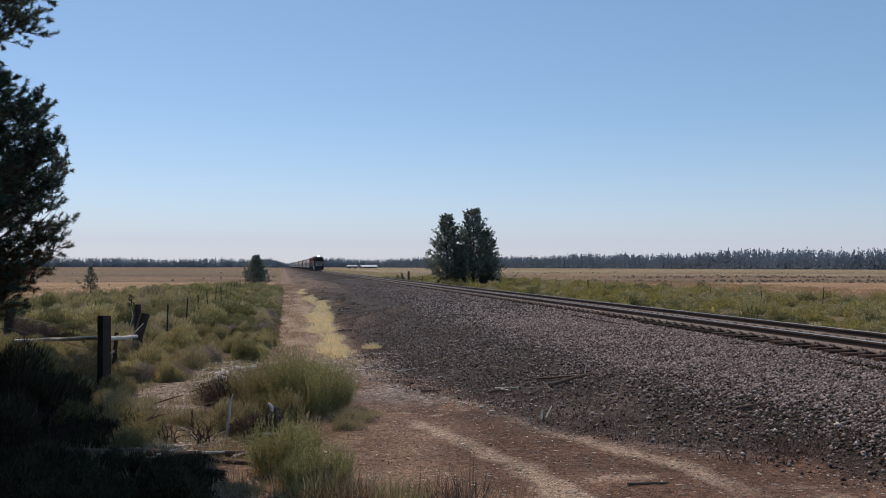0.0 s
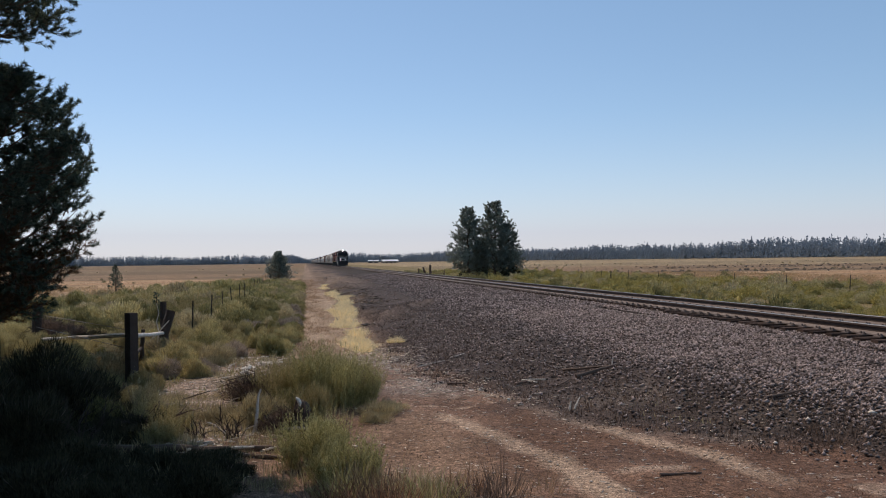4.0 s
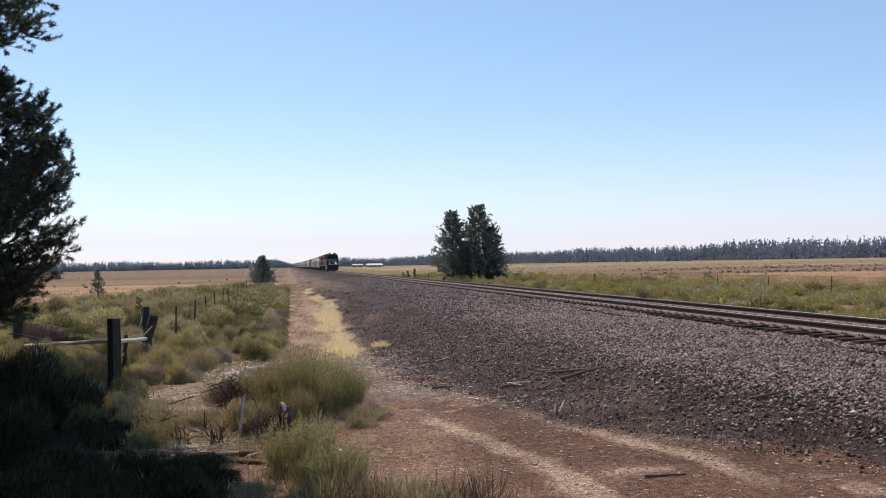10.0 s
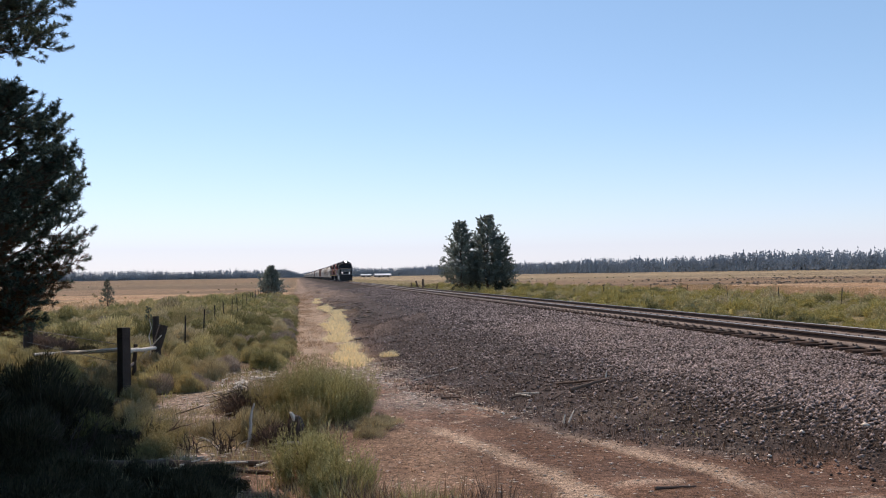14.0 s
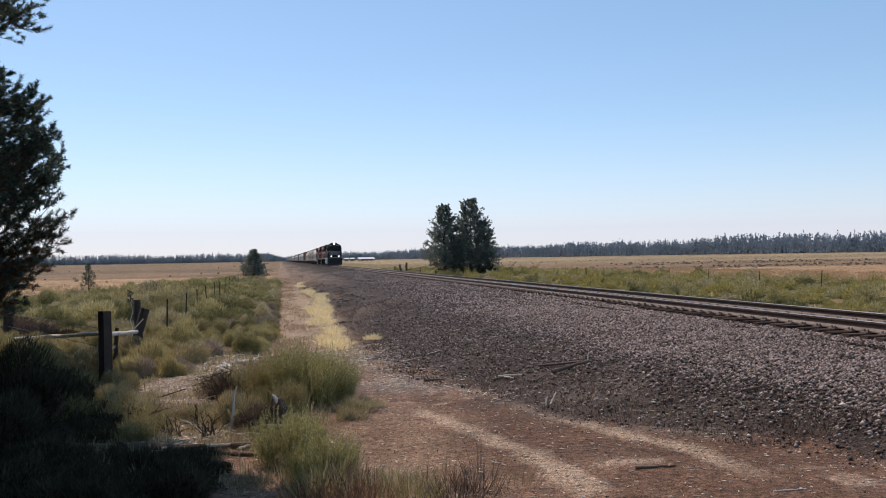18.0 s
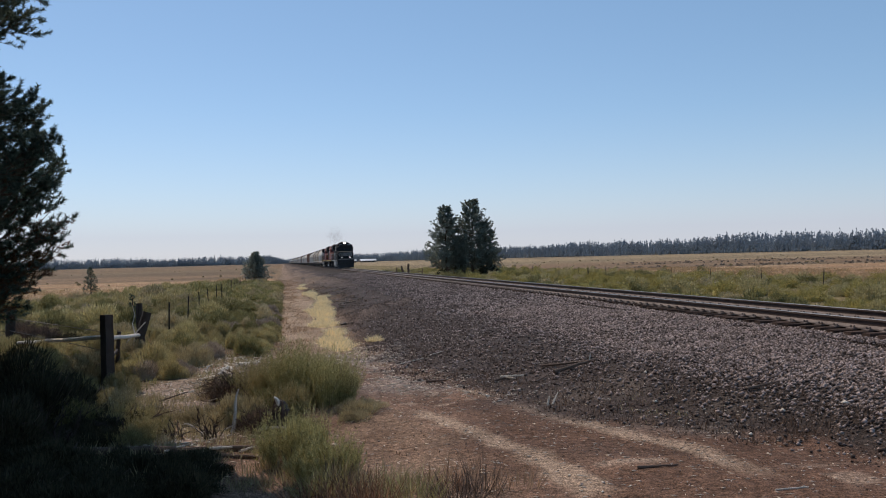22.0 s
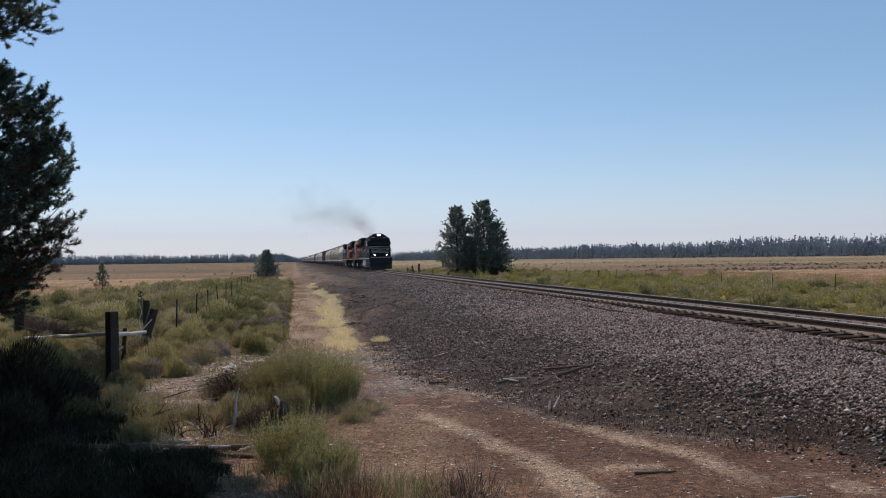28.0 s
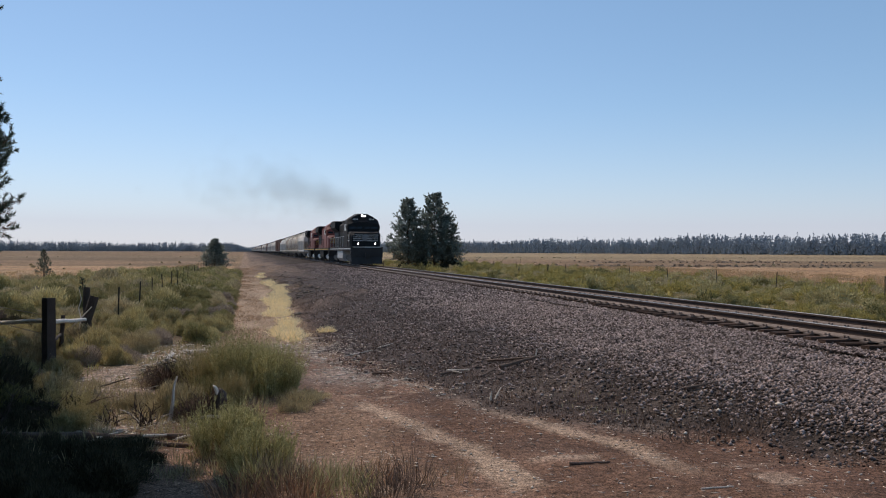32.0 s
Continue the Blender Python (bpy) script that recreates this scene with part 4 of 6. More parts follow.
    scatter_tufts("straw_grass", xy, RNG.uniform(0.6, 1.25, len(xy)), mat_t, straw_mat, RNG, "pale yellow matted straw grass along the path", "dry grass")
    n = 1500
    y = 16.5 + 95 * RNG.uniform(0, 1, n) ** 1.3
    x = RNG.uniform(-1.0, 2.0, n)
    ok = (x < toe(y)) & ((x < 0.9) | (RNG.uniform(0, 1, n) < 0.25)) & ((x > -0.2) | (y > 22))
    xy = np.stack([x, y], -1)[ok]
    thin = [blades(RNG, 45, 0.3, 0.22, 0.006, 0.8) for _ in range(5)]
    scatter_tufts("tan_grass", xy, RNG.uniform(0.6, 1.1, len(xy)), thin, tan_mat, RNG, "tan dry grass growing on the path", "dry grass")
    # dark weeds low on the bank
    n = 5200
    y = 9 + 60 * RNG.uniform(0, 1, n) ** 1.5
    x = toe(y) + RNG.uniform(-0.6, 4.2, n) * RNG.uniform(0.2, 1, n)
    ok = (vnoise(x, y, 1.6, 36) > 0.3) & (x < 8)
    xy = np.stack([x, y], -1)[ok]
    bits = [blades(RNG, 18, 0.16, 0.13, 0.006, 0.9) for _ in range(6)]
    scatter_tufts("bank_weeds", xy, RNG.uniform(0.5, 1.3, len(xy)), bits, dark_weed_mat, RNG, "dark dry weeds low on the bank", "weeds")
    # a patch of low green-grey weeds on the bank
    n = 60
    xy = np.stack([RNG.normal(4.75, 0.35, n), RNG.normal(11.2, 0.7, n)], -1)
    scatter_tufts("bank_weeds", xy, RNG.uniform(0.5, 1.1, n), bits, sage_grey_mat, RNG, "green-grey weeds in a patch low on the bank", "weeds")
    # thin grass among the chips and logs
    n = 700
    x, y = RNG.uniform(-2.6, 0.7, n), RNG.uniform(8.5, 19.5, n)
    ok = vnoise(x, y, 0.9, 37) > 0.42
    xy = np.stack([x, y], -1)[ok]
    scatter_tufts("thin_grass", xy, RNG.uniform(0.6, 1.3, len(xy)), [blades(RNG, 40, 0.16, 0.24, 0.004, 0.7) for _ in range(6)], sage_grey_mat, RNG, "thin grey-yellow grass among wood chips", "grass")
    # tufts and mounds of dry grass along the foot of the far bank
    n = 260
    y = 40 + 85 * RNG.uniform(0, 1, n) ** 1.2
    x = toe(y) + RNG.uniform(-0.5, 1.7, n)
    ok = vnoise(x, y, 3.0, 38) > 0.45
    xy = np.stack([x, y], -1)[ok]
    scatter_tufts("tan_grass", xy, RNG.uniform(0.5, 1.1, len(xy)), thin, tan_mat, RNG, "tufts of tan dry grass at the foot of the bank", "dry grass")
    # dark litter of old weeds on the dirt
    n = 5200
    y = 6.2 + 9.5 * RNG.uniform(0, 1, n) ** 1.2
    x = RNG.uniform(0.2, 8.0, n)
    ok = (x < toe(y) + 0.5) & (vnoise(x, y, 1.1, 8) + 0.5 * vnoise(x, y, 0.4, 24) < 0.72) & (cover(x, y)[:, 0] < 0.26)
    xy = np.stack([x, y], -1)[ok]
    scatter_tufts("weed_litter", xy, RNG.uniform(0.3, 0.6, len(xy)), bits, red_grass_mat, RNG, "reddish litter of old weeds on dirt", "weeds")
    # reddish weeds on the dirt
    weeds = [blades(RNG, 16, 0.13, 0.075, 0.004, 1.0) for _ in range(6)]
    n = 24000
    y = 6 + 9 * RNG.uniform(0, 1, n) ** 1.2
    x = RNG.uniform(0.2, 8.5, n)
    ok = (x < toe(y) + 0.7) & (vnoise(x, y, 1.1, 8) < 0.62) & (cover(x, y)[:, 0] < 0.27)
    xy = np.stack([x, y], -1)[ok]
    scatter_tufts("dry_weeds", xy, RNG.uniform(0.4, 0.95, len(xy)), weeds, red_grass_mat, RNG, "short reddish dry weeds on dirt", "weeds")


build_shrubs()


def stem_mesh(rng, radius, tall):
    g = Geo()
    for k in range(14):
        a, r = rng.uniform(0, 6.28), radius * rng.uniform(0.2, 0.8)
        p = Vector((math.cos(a) * r, math.sin(a) * r, tall * rng.uniform(0.4, 0.8)))
        g.tube([(p.x * 0.15, p.y * 0.15, -0.02), (p.x * 0.6, p.y * 0.6, p.z * 0.5), tuple(p)], [0.008, 0.005, 0.002], 4)
    return g.mesh("stemwork", twig_mat)


def near_shrub(name, x, y, radius, tall, n, material, label, wide=0.0034, seed=0, sprig=0.14, vase=0.5):
    rng = np.random.default_rng(100 + seed)
    v, f = mound_arrays(rng, int(n * 2.6), radius * 1.05, tall, wide, sprig, vase)
    bush = thing(name, label, "shrub", pose(x, y, ground_at(x, y) - 0.02))
    part("foliage", raw_mesh("foliage", v, f, material), bush)
    tagged(part("stemwork", stem_mesh(rng, radius, tall), bush, "bare grey stems inside the shrub"), kind="stuff")
    return bush


def feather_shrub(name, x, y, radius, tall, stems, material, label, seed, clumps=11, leaf_len=0.055):
    clumps = int(clumps * 1.6)
    rng = np.random.default_rng(300 + seed)
    v, f = feather_arrays(rng, stems, radius, tall, leaf_len, 0.003, 28, clumps)
    bush = thing(name, label, "shrub", pose(x, y, ground_at(x, y) - 0.02))
    part("foliage", raw_mesh("foliage", v, f, material), bush)
    tagged(part("stemwork", stem_mesh(rng, radius * 0.8, tall * 0.9), bush, "bare grey stems inside the shrub"), kind="stuff")
    return bush


feather_shrub("rabbitbrush", 0.55, 12.75, 0.55, 0.86, 900, rabbit_mat, "large green rabbitbrush growing at the edge of dirt", 1, 14)
feather_shrub("rabbitbrush", 0.15, 13.1, 0.55, 1.0, 850, rabbit_mat, "tall green rabbitbrush between two others", 2, 12)
feather_shrub("rabbitbrush", 0.08, 9.5, 0.5, 0.66, 700, rabbit_mat, "yellow-green rabbitbrush beside a fallen log", 3, 12)
feather_shrub("rabbitbrush", 0.38, 8.7, 0.45, 0.52, 520, rabbit_mat, "low green rabbitbrush at the edge of dirt", 4, 10)
feather_shrub("rabbitbrush", 0.22, 10.4, 0.28, 0.38, 300, rabbit_mat, "green rabbitbrush beside a stump", 5, 7)
feather_shrub("rabbitbrush", -0.36, 13.6, 0.55, 0.7, 700, sage_mat, "spreading olive rabbitbrush beside a larger one", 15, 12)
feather_shrub("rabbitbrush", -0.1, 11.9, 0.4, 0.55, 420, sage_mat, "olive rabbitbrush in front of larger ones", 16, 8)
for i, (x, y, r, h) in enumerate(((-1.6, 11.5, 0.45, 0.34), (-1.15, 12.3, 0.42, 0.22), (-1.75, 11.0, 0.36, 0.3), (-0.8, 12.7, 0.4, 0.22), (-1.75, 12.5, 0.42, 0.24), (-0.55, 11.7, 0.3, 0.3), (-2.05, 12.2, 0.4, 0.5), (-2.3, 12.9, 0.4, 0.55))):
    feather_shrub("rabbitbrush", x, y, r, h, 300, (sage_mat, sage_grey_mat, yellow_olive_mat)[i % 3], "low olive rabbitbrush among dead wood", 50 + i, 9, 0.04)
# dense growth under the pines, its colour darkened for their deep shade
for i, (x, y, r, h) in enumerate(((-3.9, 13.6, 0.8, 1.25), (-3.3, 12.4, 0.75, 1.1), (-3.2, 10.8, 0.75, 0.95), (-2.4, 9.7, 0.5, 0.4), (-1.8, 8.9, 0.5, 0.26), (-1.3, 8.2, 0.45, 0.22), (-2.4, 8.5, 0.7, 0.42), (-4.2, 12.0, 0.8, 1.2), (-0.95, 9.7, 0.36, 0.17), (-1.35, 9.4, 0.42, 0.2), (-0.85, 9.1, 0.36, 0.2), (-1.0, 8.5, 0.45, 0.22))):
    near_shrub("bitterbrush", x, y, r, h, 2600, shade_dark_mat, "bitterbrush coloured dark for the deep shade of pines", 0.006, 30 + i, 0.16)
near_shrub("sagebrush", -0.65, 11.75, 0.42, 0.55, 3200, sage_grey_mat, "grey sagebrush among dead branches", seed=6, vase=0.6)
near_shrub("sagebrush", -2.05, 12.6, 0.34, 0.26, 2600, yellow_olive_mat, "low yellow-olive sagebrush beside dead branches", seed=7)
near_shrub("sagebrush", -0.35, 12.3, 0.35, 0.5, 2400, deep_olive_mat, "deep olive sagebrush behind a stump", seed=10)
near_shrub("dead_shrub", -0.3, 11.25, 0.34, 0.42, 1500, dark_weed_mat, "brown dead shrub of fine twigs around a stump", 0.003, seed=23, sprig=0.16)
near_shrub("dead_shrub", -0.95, 14.0, 0.42, 0.42, 900, dark_weed_mat, "dark brown dead shrub on wood litter", 0.003, seed=24, sprig=0.18)
near_shrub("sagebrush", -2.55, 16.9, 0.4, 0.42, 2400, purple_mat, "purplish grey sagebrush beside a yellow shrub", seed=25)
near_shrub("sagebrush", -2.6, 13.9, 0.36, 0.4, 2600, sage_mat, "low olive sagebrush near the fence", seed=11)
near_shrub("sagebrush", -2.65, 15.3, 0.36, 0.42, 2600, sage_mat, "olive sagebrush near the fence post", seed=12)
near_shrub("sagebrush", -0.85, 20.9, 0.45, 0.56, 3200, deep_olive_mat, "deep olive round shrub behind the chips", seed=13)
near_shrub("sagebrush", -1.6, 20.6, 0.45, 0.46, 3000, purple_mat, "purplish grey sagebrush behind the chips", seed=14)
near_shrub("sagebrush", -2.3, 20.4, 0.5, 0.7, 3000, deep_olive_mat, "tall olive sagebrush behind the chips", seed=17)
for i, (x, y, r, h) in enumerate(((0.95, 12.05, 0.34, 0.2), (0.85, 11.6, 0.28, 0.14), (1.15, 12.5, 0.3, 0.16))):
    near_shrub("dry_weed_clump", x, y, r, h, 900, sage_grey_mat, "low grey clump of dry weeds beside rabbitbrush", 0.0024, 60 + i, 0.4, 0.6)
near_shrub("yellow_shrub", -2.35, 17.9, 0.34, 0.45, 1700, bright_mat, "bright yellow-green shrub beside the fence", seed=8)
near_shrub("sagebrush", -1.95, 17.2, 0.42, 0.42, 2800, purple_mat, "grey-purple sagebrush beside the bleached wood", seed=18)
near_shrub("sagebrush", -1.9, 19.0, 0.5, 0.6, 2800, sage_grey_mat, "grey sagebrush beside the chips", seed=19)
near_shrub("brush_heap", -6.55, 25.0, 0.8, 0.85, 3200, dark_weed_mat, "heap of brown dead brush beside the fence", 0.006, seed=21, sprig=0.2)
near_shrub("brush_heap", -5.6, 24.2, 0.6, 0.55, 2400, shade_dark_mat, "dark heap of brush beside the fence", 0.005, seed=22, sprig=0.2)
near_shrub("dead_shrub", -0.8, 14.3, 0.36, 0.45, 500, deep_olive_mat, "dying brownish shrub of fine twigs", 0.004, seed=9)
for i, (x, y, h) in enumerate(((1.35, 7.9, 0.36), (1.7, 7.7, 0.52), (1.0, 8.1, 0.32), (1.55, 8.3, 0.3), (0.75, 8.35, 0.3), (1.55, 7.6, 0.4), (1.15, 7.7, 0.36), (2.05, 7.75, 0.3))):
    rng = np.random.default_rng(200 + i)
    v, f = blades(rng, 80, 0.24, h, 0.003, 0.6)
    thing("dry_grass_clump", "clump of thin dry reddish-tan stalks", "dry grass", pose(x, y, ground_at(x, y)), "dry clumps by the dirt", data=raw_mesh("dry_grass_clump", v, f, (red_grass_mat, dark_weed_mat, sage_grey_mat, tan_mat)[i % 4]))
for i, (x, y, h) in enumerate(((0.3, 8.05, 0.34), (0.55, 7.75, 0.42), (0.85, 7.9, 0.36), (0.7, 7.45, 0.4), (1.05, 7.5, 0.38), (1.4, 7.35, 0.34), (0.45, 8.25, 0.36), (0.2, 7.6, 0.36))):
    rng = np.random.default_rng(220 + i)
    v, f = blades(rng, 200, 0.27, h, 0.003, 0.75, 0.12, 0.5)
    thing("stalky_clump", "olive-brown clump of thin stalks at the edge of dirt", "dry grass", pose(x, y, ground_at(x, y)), "stalky clumps by the dirt", data=raw_mesh("stalky_clump", v, f, (rabbit_mat, dark_weed_mat, sage_grey_mat, red_grass_mat)[i % 4]))
for i, (x, y, r, h) in enumerate(((2.45, 24.5, 0.22, 0.27), (1.3, 23.6, 0.34, 0.24))):
    v, f = blades(np.random.default_rng(240 + i), 420, r, h, 0.006, 1.3, 0.05, 0.6)
    thing("straw_tuft", "pale yellow tuft of straw grass on dirt", "dry grass", pose(x, y, ground_at(x, y)), data=raw_mesh("straw_tuft", v, f, straw_mat))


# ---- trees ----
def needles_array(rng, centres, aims, length, wide, count):
    """Sprays of needles: count thin triangles round each centre, fanned about its aim."""
    n = len(centres)
    d = aims[:, None, :] * 0.75 + rng.normal(0, 0.55, (n, count, 3))
    d /= np.linalg.norm(d, axis=-1, keepdims=True)
    side = np.cross(d, rng.normal(0, 1, (n, count, 3)))
    side /= np.linalg.norm(side, axis=-1, keepdims=True) + 1e-9
    ln = length * rng.uniform(0.6, 1.15, (n, count, 1))
    base = centres[:, None, :] + rng.normal(0, length * 0.22, (n, count, 3))
    v = np.stack([base - side * wide, base + side * wide, base + d * ln], 2)
    return v.reshape(-1, 3), np.arange(n * count * 3).reshape(-1, 3)


def shoots_array(rng, starts, aims, sizes, shoot, length, wide, count):
    """Bottle-brush shoots: needles set all round a short axis, thickest at its tip."""
    n = len(starts)
    aims = aims / (np.linalg.norm(aims, axis=1, keepdims=True) + 1e-9)
    axis = aims + rng.normal(0, 0.32, (n, 3))
    axis /= np.linalg.norm(axis, axis=1, keepdims=True)
    s = rng.uniform(0, 1, (n, count, 1)) ** 0.7
    sizes = sizes[:, None, None]
    long_ = shoot * sizes * rng.uniform(0.6, 1.25, (n, 1, 1))
    base = starts[:, None, :] + axis[:, None, :] * s * long_
    d = rng.normal(0, 1, (n, count, 3))
    d -= axis[:, None, :] * (d * axis[:, None, :]).sum(-1, keepdims=True)
    d = d / (np.linalg.norm(d, axis=-1, keepdims=True) + 1e-9) * 0.8 + axis[:, None, :] * rng.uniform(0.35, 1.1, (n, count, 1))
    d /= np.linalg.norm(d, axis=-1, keepdims=True)
    side = np.cross(d, rng.normal(0, 1, (n, count, 3)))
    side /= np.linalg.norm(side, axis=-1, keepdims=True) + 1e-9
    v = np.stack([base - side * wide, base + side * wide, base + d * length * (0.4 + 0.6 * sizes) * rng.uniform(0.65, 1.15, (n, count, 1))], 2)
    return v.reshape(-1, 3), np.arange(n * count * 3).reshape(-1, 3)


def pine(x, y, tall, spread, first, seed, label, length=0.17, wide=0.011, count=16, limbs=90, twigs=6, tufts=5, shape=0.8, gaps=(), material=None, tip=0.0, trunk=0.16, name="pine_tree", dead=0.0, bushy=1.0, reaches=None, lift=0.0, shoot=0.0, start=0.3):
    """A pine with a tapered trunk, whorled limbs and sprays of needles on their twigs."""
    rng = np.random.default_rng(seed)
    pr = random.Random(seed)
    tree = thing(name, label, "tree", pose(x, y, ground_at(x, y) - 0.05))
    sway = 0.06 * min(1.0, tall / 9)
    bend = [(rng.normal(0, sway) * k, rng.normal(0, sway) * k) for k in range(8)]
    spine = [Vector((bend[k][0] * 0.5, bend[k][1] * 0.5, tall * k / 7)) for k in range(8)]
    g = Geo().tube(spine, [trunk * (1.25 if k == 0 else 1 - 0.9 * k / 7) + 0.01 for k in range(8)], 10, 0.06, pr)
    part("trunk", g.mesh("trunk", bark_mat, True), tree, "tapered brown bark trunk")
    wood = Geo()
    cs, ds, zs = [], [], []
    dc, dd = [], []
    for i in range(limbs):
        u = (i + rng.uniform(0, 1)) / limbs
        h = first + (tall - first) * u ** (1.35 if reaches and shoot else 0.92)
        if any(a < h < b for a, b in gaps):
            continue
        k = min(h / tall * 7, 6.99)
        p0 = spine[int(k)].lerp(spine[int(k) + 1], k - int(k))
        a = i * 2.399 + rng.normal(0, 0.35)
        reach = spread * ((1 - u) ** shape * 0.92 + 0.08 + tip * u) * rng.uniform(0.62, 1.12)
        if reaches:
            reach = float(np.interp(h, [q[0] for q in reaches], [q[1] for q in reaches])) * rng.uniform(0.72, 1.0)
        rise = reach * (rng.uniform(-0.12, 0.3) + 0.35 * u + lift)
        if reaches and 6.9 < h < 9.5:
            rise = reach * rng.uniform(0.0, 0.12)
        elif reaches and gaps and h < gaps[0][0]:
            rise = min(rise, 0.9 * (gaps[0][0] - h) - 0.16 * reach)
        p1 = p0 + Vector((math.cos(a) * reach * 0.55, math.sin(a) * reach * 0.55, rise * 0.35))
        p2 = p0 + Vector((math.cos(a) * reach, math.sin(a) * reach, rise + (0.16 if shoot else 0.06) * reach))
        r = trunk * 0.28 * (1 - 0.7 * u)
        wood.tube([p0, p1, p1.lerp(p2, 0.5) if reaches else p2], [r, r * 0.6, r * 0.15], 5)
        is_dead = h < first + dead
        for j in range(twigs):
            t = start + (1 - start) * ((j + rng.uniform(0, 1)) / twigs) ** (0.62 if reaches and shoot else 1.0)
            q0 = p0.lerp(p1, t / 0.55) if t < 0.55 else p1.lerp(p2, (t - 0.55) / 0.45)
            b = a + rng.choice((-1, 1)) * rng.uniform(0.4, 1.2)
            ln = bushy * reach * 0.34 * rng.uniform(0.5, 1.2) * (1.15 - 0.6 * t) + length
            if shoot and not reaches:
                ln *= 1 - 0.65 * u
            if reaches and shoot:
                ln = rng.uniform(0.25, 0.75)
            q1 = q0 + Vector((math.cos(b) * ln, math.sin(b) * ln, ln * rng.uniform(-0.4, 1.0)))
            if reaches:
                while math.hypot(q1.x, q1.y) > float(np.interp(q1.z, [q[0] for q in reaches], [q[1] for q in reaches])) and (q1 - q0).length > 0.12:
                    q1 = q0.lerp(q1, 0.6)
            last = 0.0
            for m in range(tufts):
                s = (m + 0.5) / tufts
                c = q0.lerp(q1, s)
                if reaches and math.hypot(c.x, c.y) > (0.76 + 0.34 * float(vnoise(math.atan2(c.y, c.x) * 2.5, c.z, 0.6, 53))) * float(np.interp(c.z, [q[0] for q in reaches], [q[1] for q in reaches])):
                    continue
                last = s
                aim = (q1 - q0).normalized() + Vector((0, 0, 0.45))
                if is_dead and rng.uniform() < 0.6:
                    dc.append(c)
                    dd.append(aim)
                else:
                    cs.append(c)
                    ds.append(aim)
                    zs.append(1.0 if reaches else 1 - 0.7 * u)
            if last > 0:
                wood.tube([q0, q0.lerp(q1, last)], [r * 0.3, r * 0.1], 3)
    tagged(part("branchwork", wood.mesh("branchwork", bark_mat), tree, "bare brown limbs and twigs"), kind="stuff")
    v, f = shoots_array(rng, np.array(cs), np.array(ds), np.array(zs), shoot, length, wide, count) if shoot else needles_array(rng, np.array(cs), np.array(ds), length, wide, count)
    part("crown", raw_mesh("crown", v, f, material or needle_mat), tree, "dense dark green needles")
    if dc:
        v, f = needles_array(rng, np.array(dc), np.array(dd), length, wide * 0.8, max(4, count // 2))
        part("dead_needles", raw_mesh("dead_needles", v, f, dead_mat), tree, "dead brown lower needles")
    return tree


pine(-7.1, 19.2, 17.0, 3.0, 1.0, 41, "tall dark pine beside the wooden fence", limbs=430, twigs=14, tufts=4, count=50, length=0.105, wide=0.008, gaps=((6.1, 6.95),), dead=1.5, trunk=0.2, bushy=1.2, shoot=0.22, start=0.2,
     reaches=((0.9, 2.0), (1.3, 2.5), (1.9, 2.8), (3.2, 3.2), (4.4, 2.95), (5.2, 2.75), (5.6, 2.45), (6.0, 1.7), (6.2, 1.0), (6.3, 0.6), (6.84, 0.6), (6.94, 2.1), (7.15, 2.7), (7.4, 2.95), (7.8, 2.95), (8.3, 2.6), (8.8, 1.9), (10, 1.3), (12, 1.0), (14, 0.7), (17, 0.2)), lift=0.1)
# Two pines outside the view, placed to throw shade on the near ground.
pine(-6.4, 14.2, 13.0, 2.4, 0.5, 55, "unseen pine with a wide high crown, added to shade the near ground", limbs=300, twigs=13, tufts=6, count=12, wide=0.055, length=0.26, reaches=((0.5, 1.5), (6.3, 1.6), (7.2, 2.2), (7.7, 3.6), (10, 3.6), (11, 3.0), (13, 1.0)))
pine(-9.6, 14.2, 12.5, 3.2, 0.8, 42, "tall dark pine that shades the near ground", limbs=170, twigs=9, tufts=6, count=12, wide=0.045, length=0.28, shape=0.4)
# Five more unseen pines, added to close off skylight over the undergrowth.
pine(-6.6, 9.3, 11.0, 3.0, 0.4, 49, "unseen broad pine added to shade the undergrowth", limbs=150, twigs=8, tufts=5, count=10, wide=0.045, length=0.26, shape=0.35)
pine(-4.6, 2.6, 11.0, 3.0, 0.8, 50, "unseen broad pine added to block skylight beside the dirt track", limbs=110, twigs=7, tufts=5, count=9, wide=0.05, length=0.28, shape=0.35)
pine(-1.5, -5.5, 12.0, 3.2, 1.5, 51, "unseen tall pine added to block skylight behind the dirt track", limbs=110, twigs=7, tufts=5, count=9, wide=0.05, length=0.28, shape=0.35)
pine(-10.5, 7.0, 12.0, 3.4, 0.6, 57, "unseen broad pine added to deepen the shade", limbs=110, twigs=7, tufts=5, count=9, wide=0.06, length=0.3, shape=0.35)
pine(-8.2, 4.4, 12.0, 3.2, 0.6, 58, "unseen pine added among others to deepen the shade", limbs=110, twigs=7, tufts=5, count=9, wide=0.06, length=0.3, shape=0.35)
pine(20.05, 108, 8.6, 2.7, 0.5, 43, "conical dark pine beyond the track", length=0.26, wide=0.022, count=20, limbs=140, twigs=7, tufts=3, shape=0.72, shoot=0.5, lift=0.3, bushy=0.5, material=needle_hazed_mat)
pine(23.3, 108, 9.3, 3.3, 0.5, 44, "broad dark pine beyond the track", length=0.26, wide=0.022, count=20, limbs=190, twigs=7, tufts=3, shape=0.72, shoot=0.5, lift=0.3, bushy=0.5, material=needle_hazed_mat)
pine(25.0, 107.5, 6.6, 2.0, 0.3, 45, "short dark pine leaning beside a taller one", length=0.26, wide=0.022, count=18, limbs=95, twigs=6, tufts=3, shape=0.6, shoot=0.4, lift=0.25, bushy=0.6, material=needle_hazed_mat)
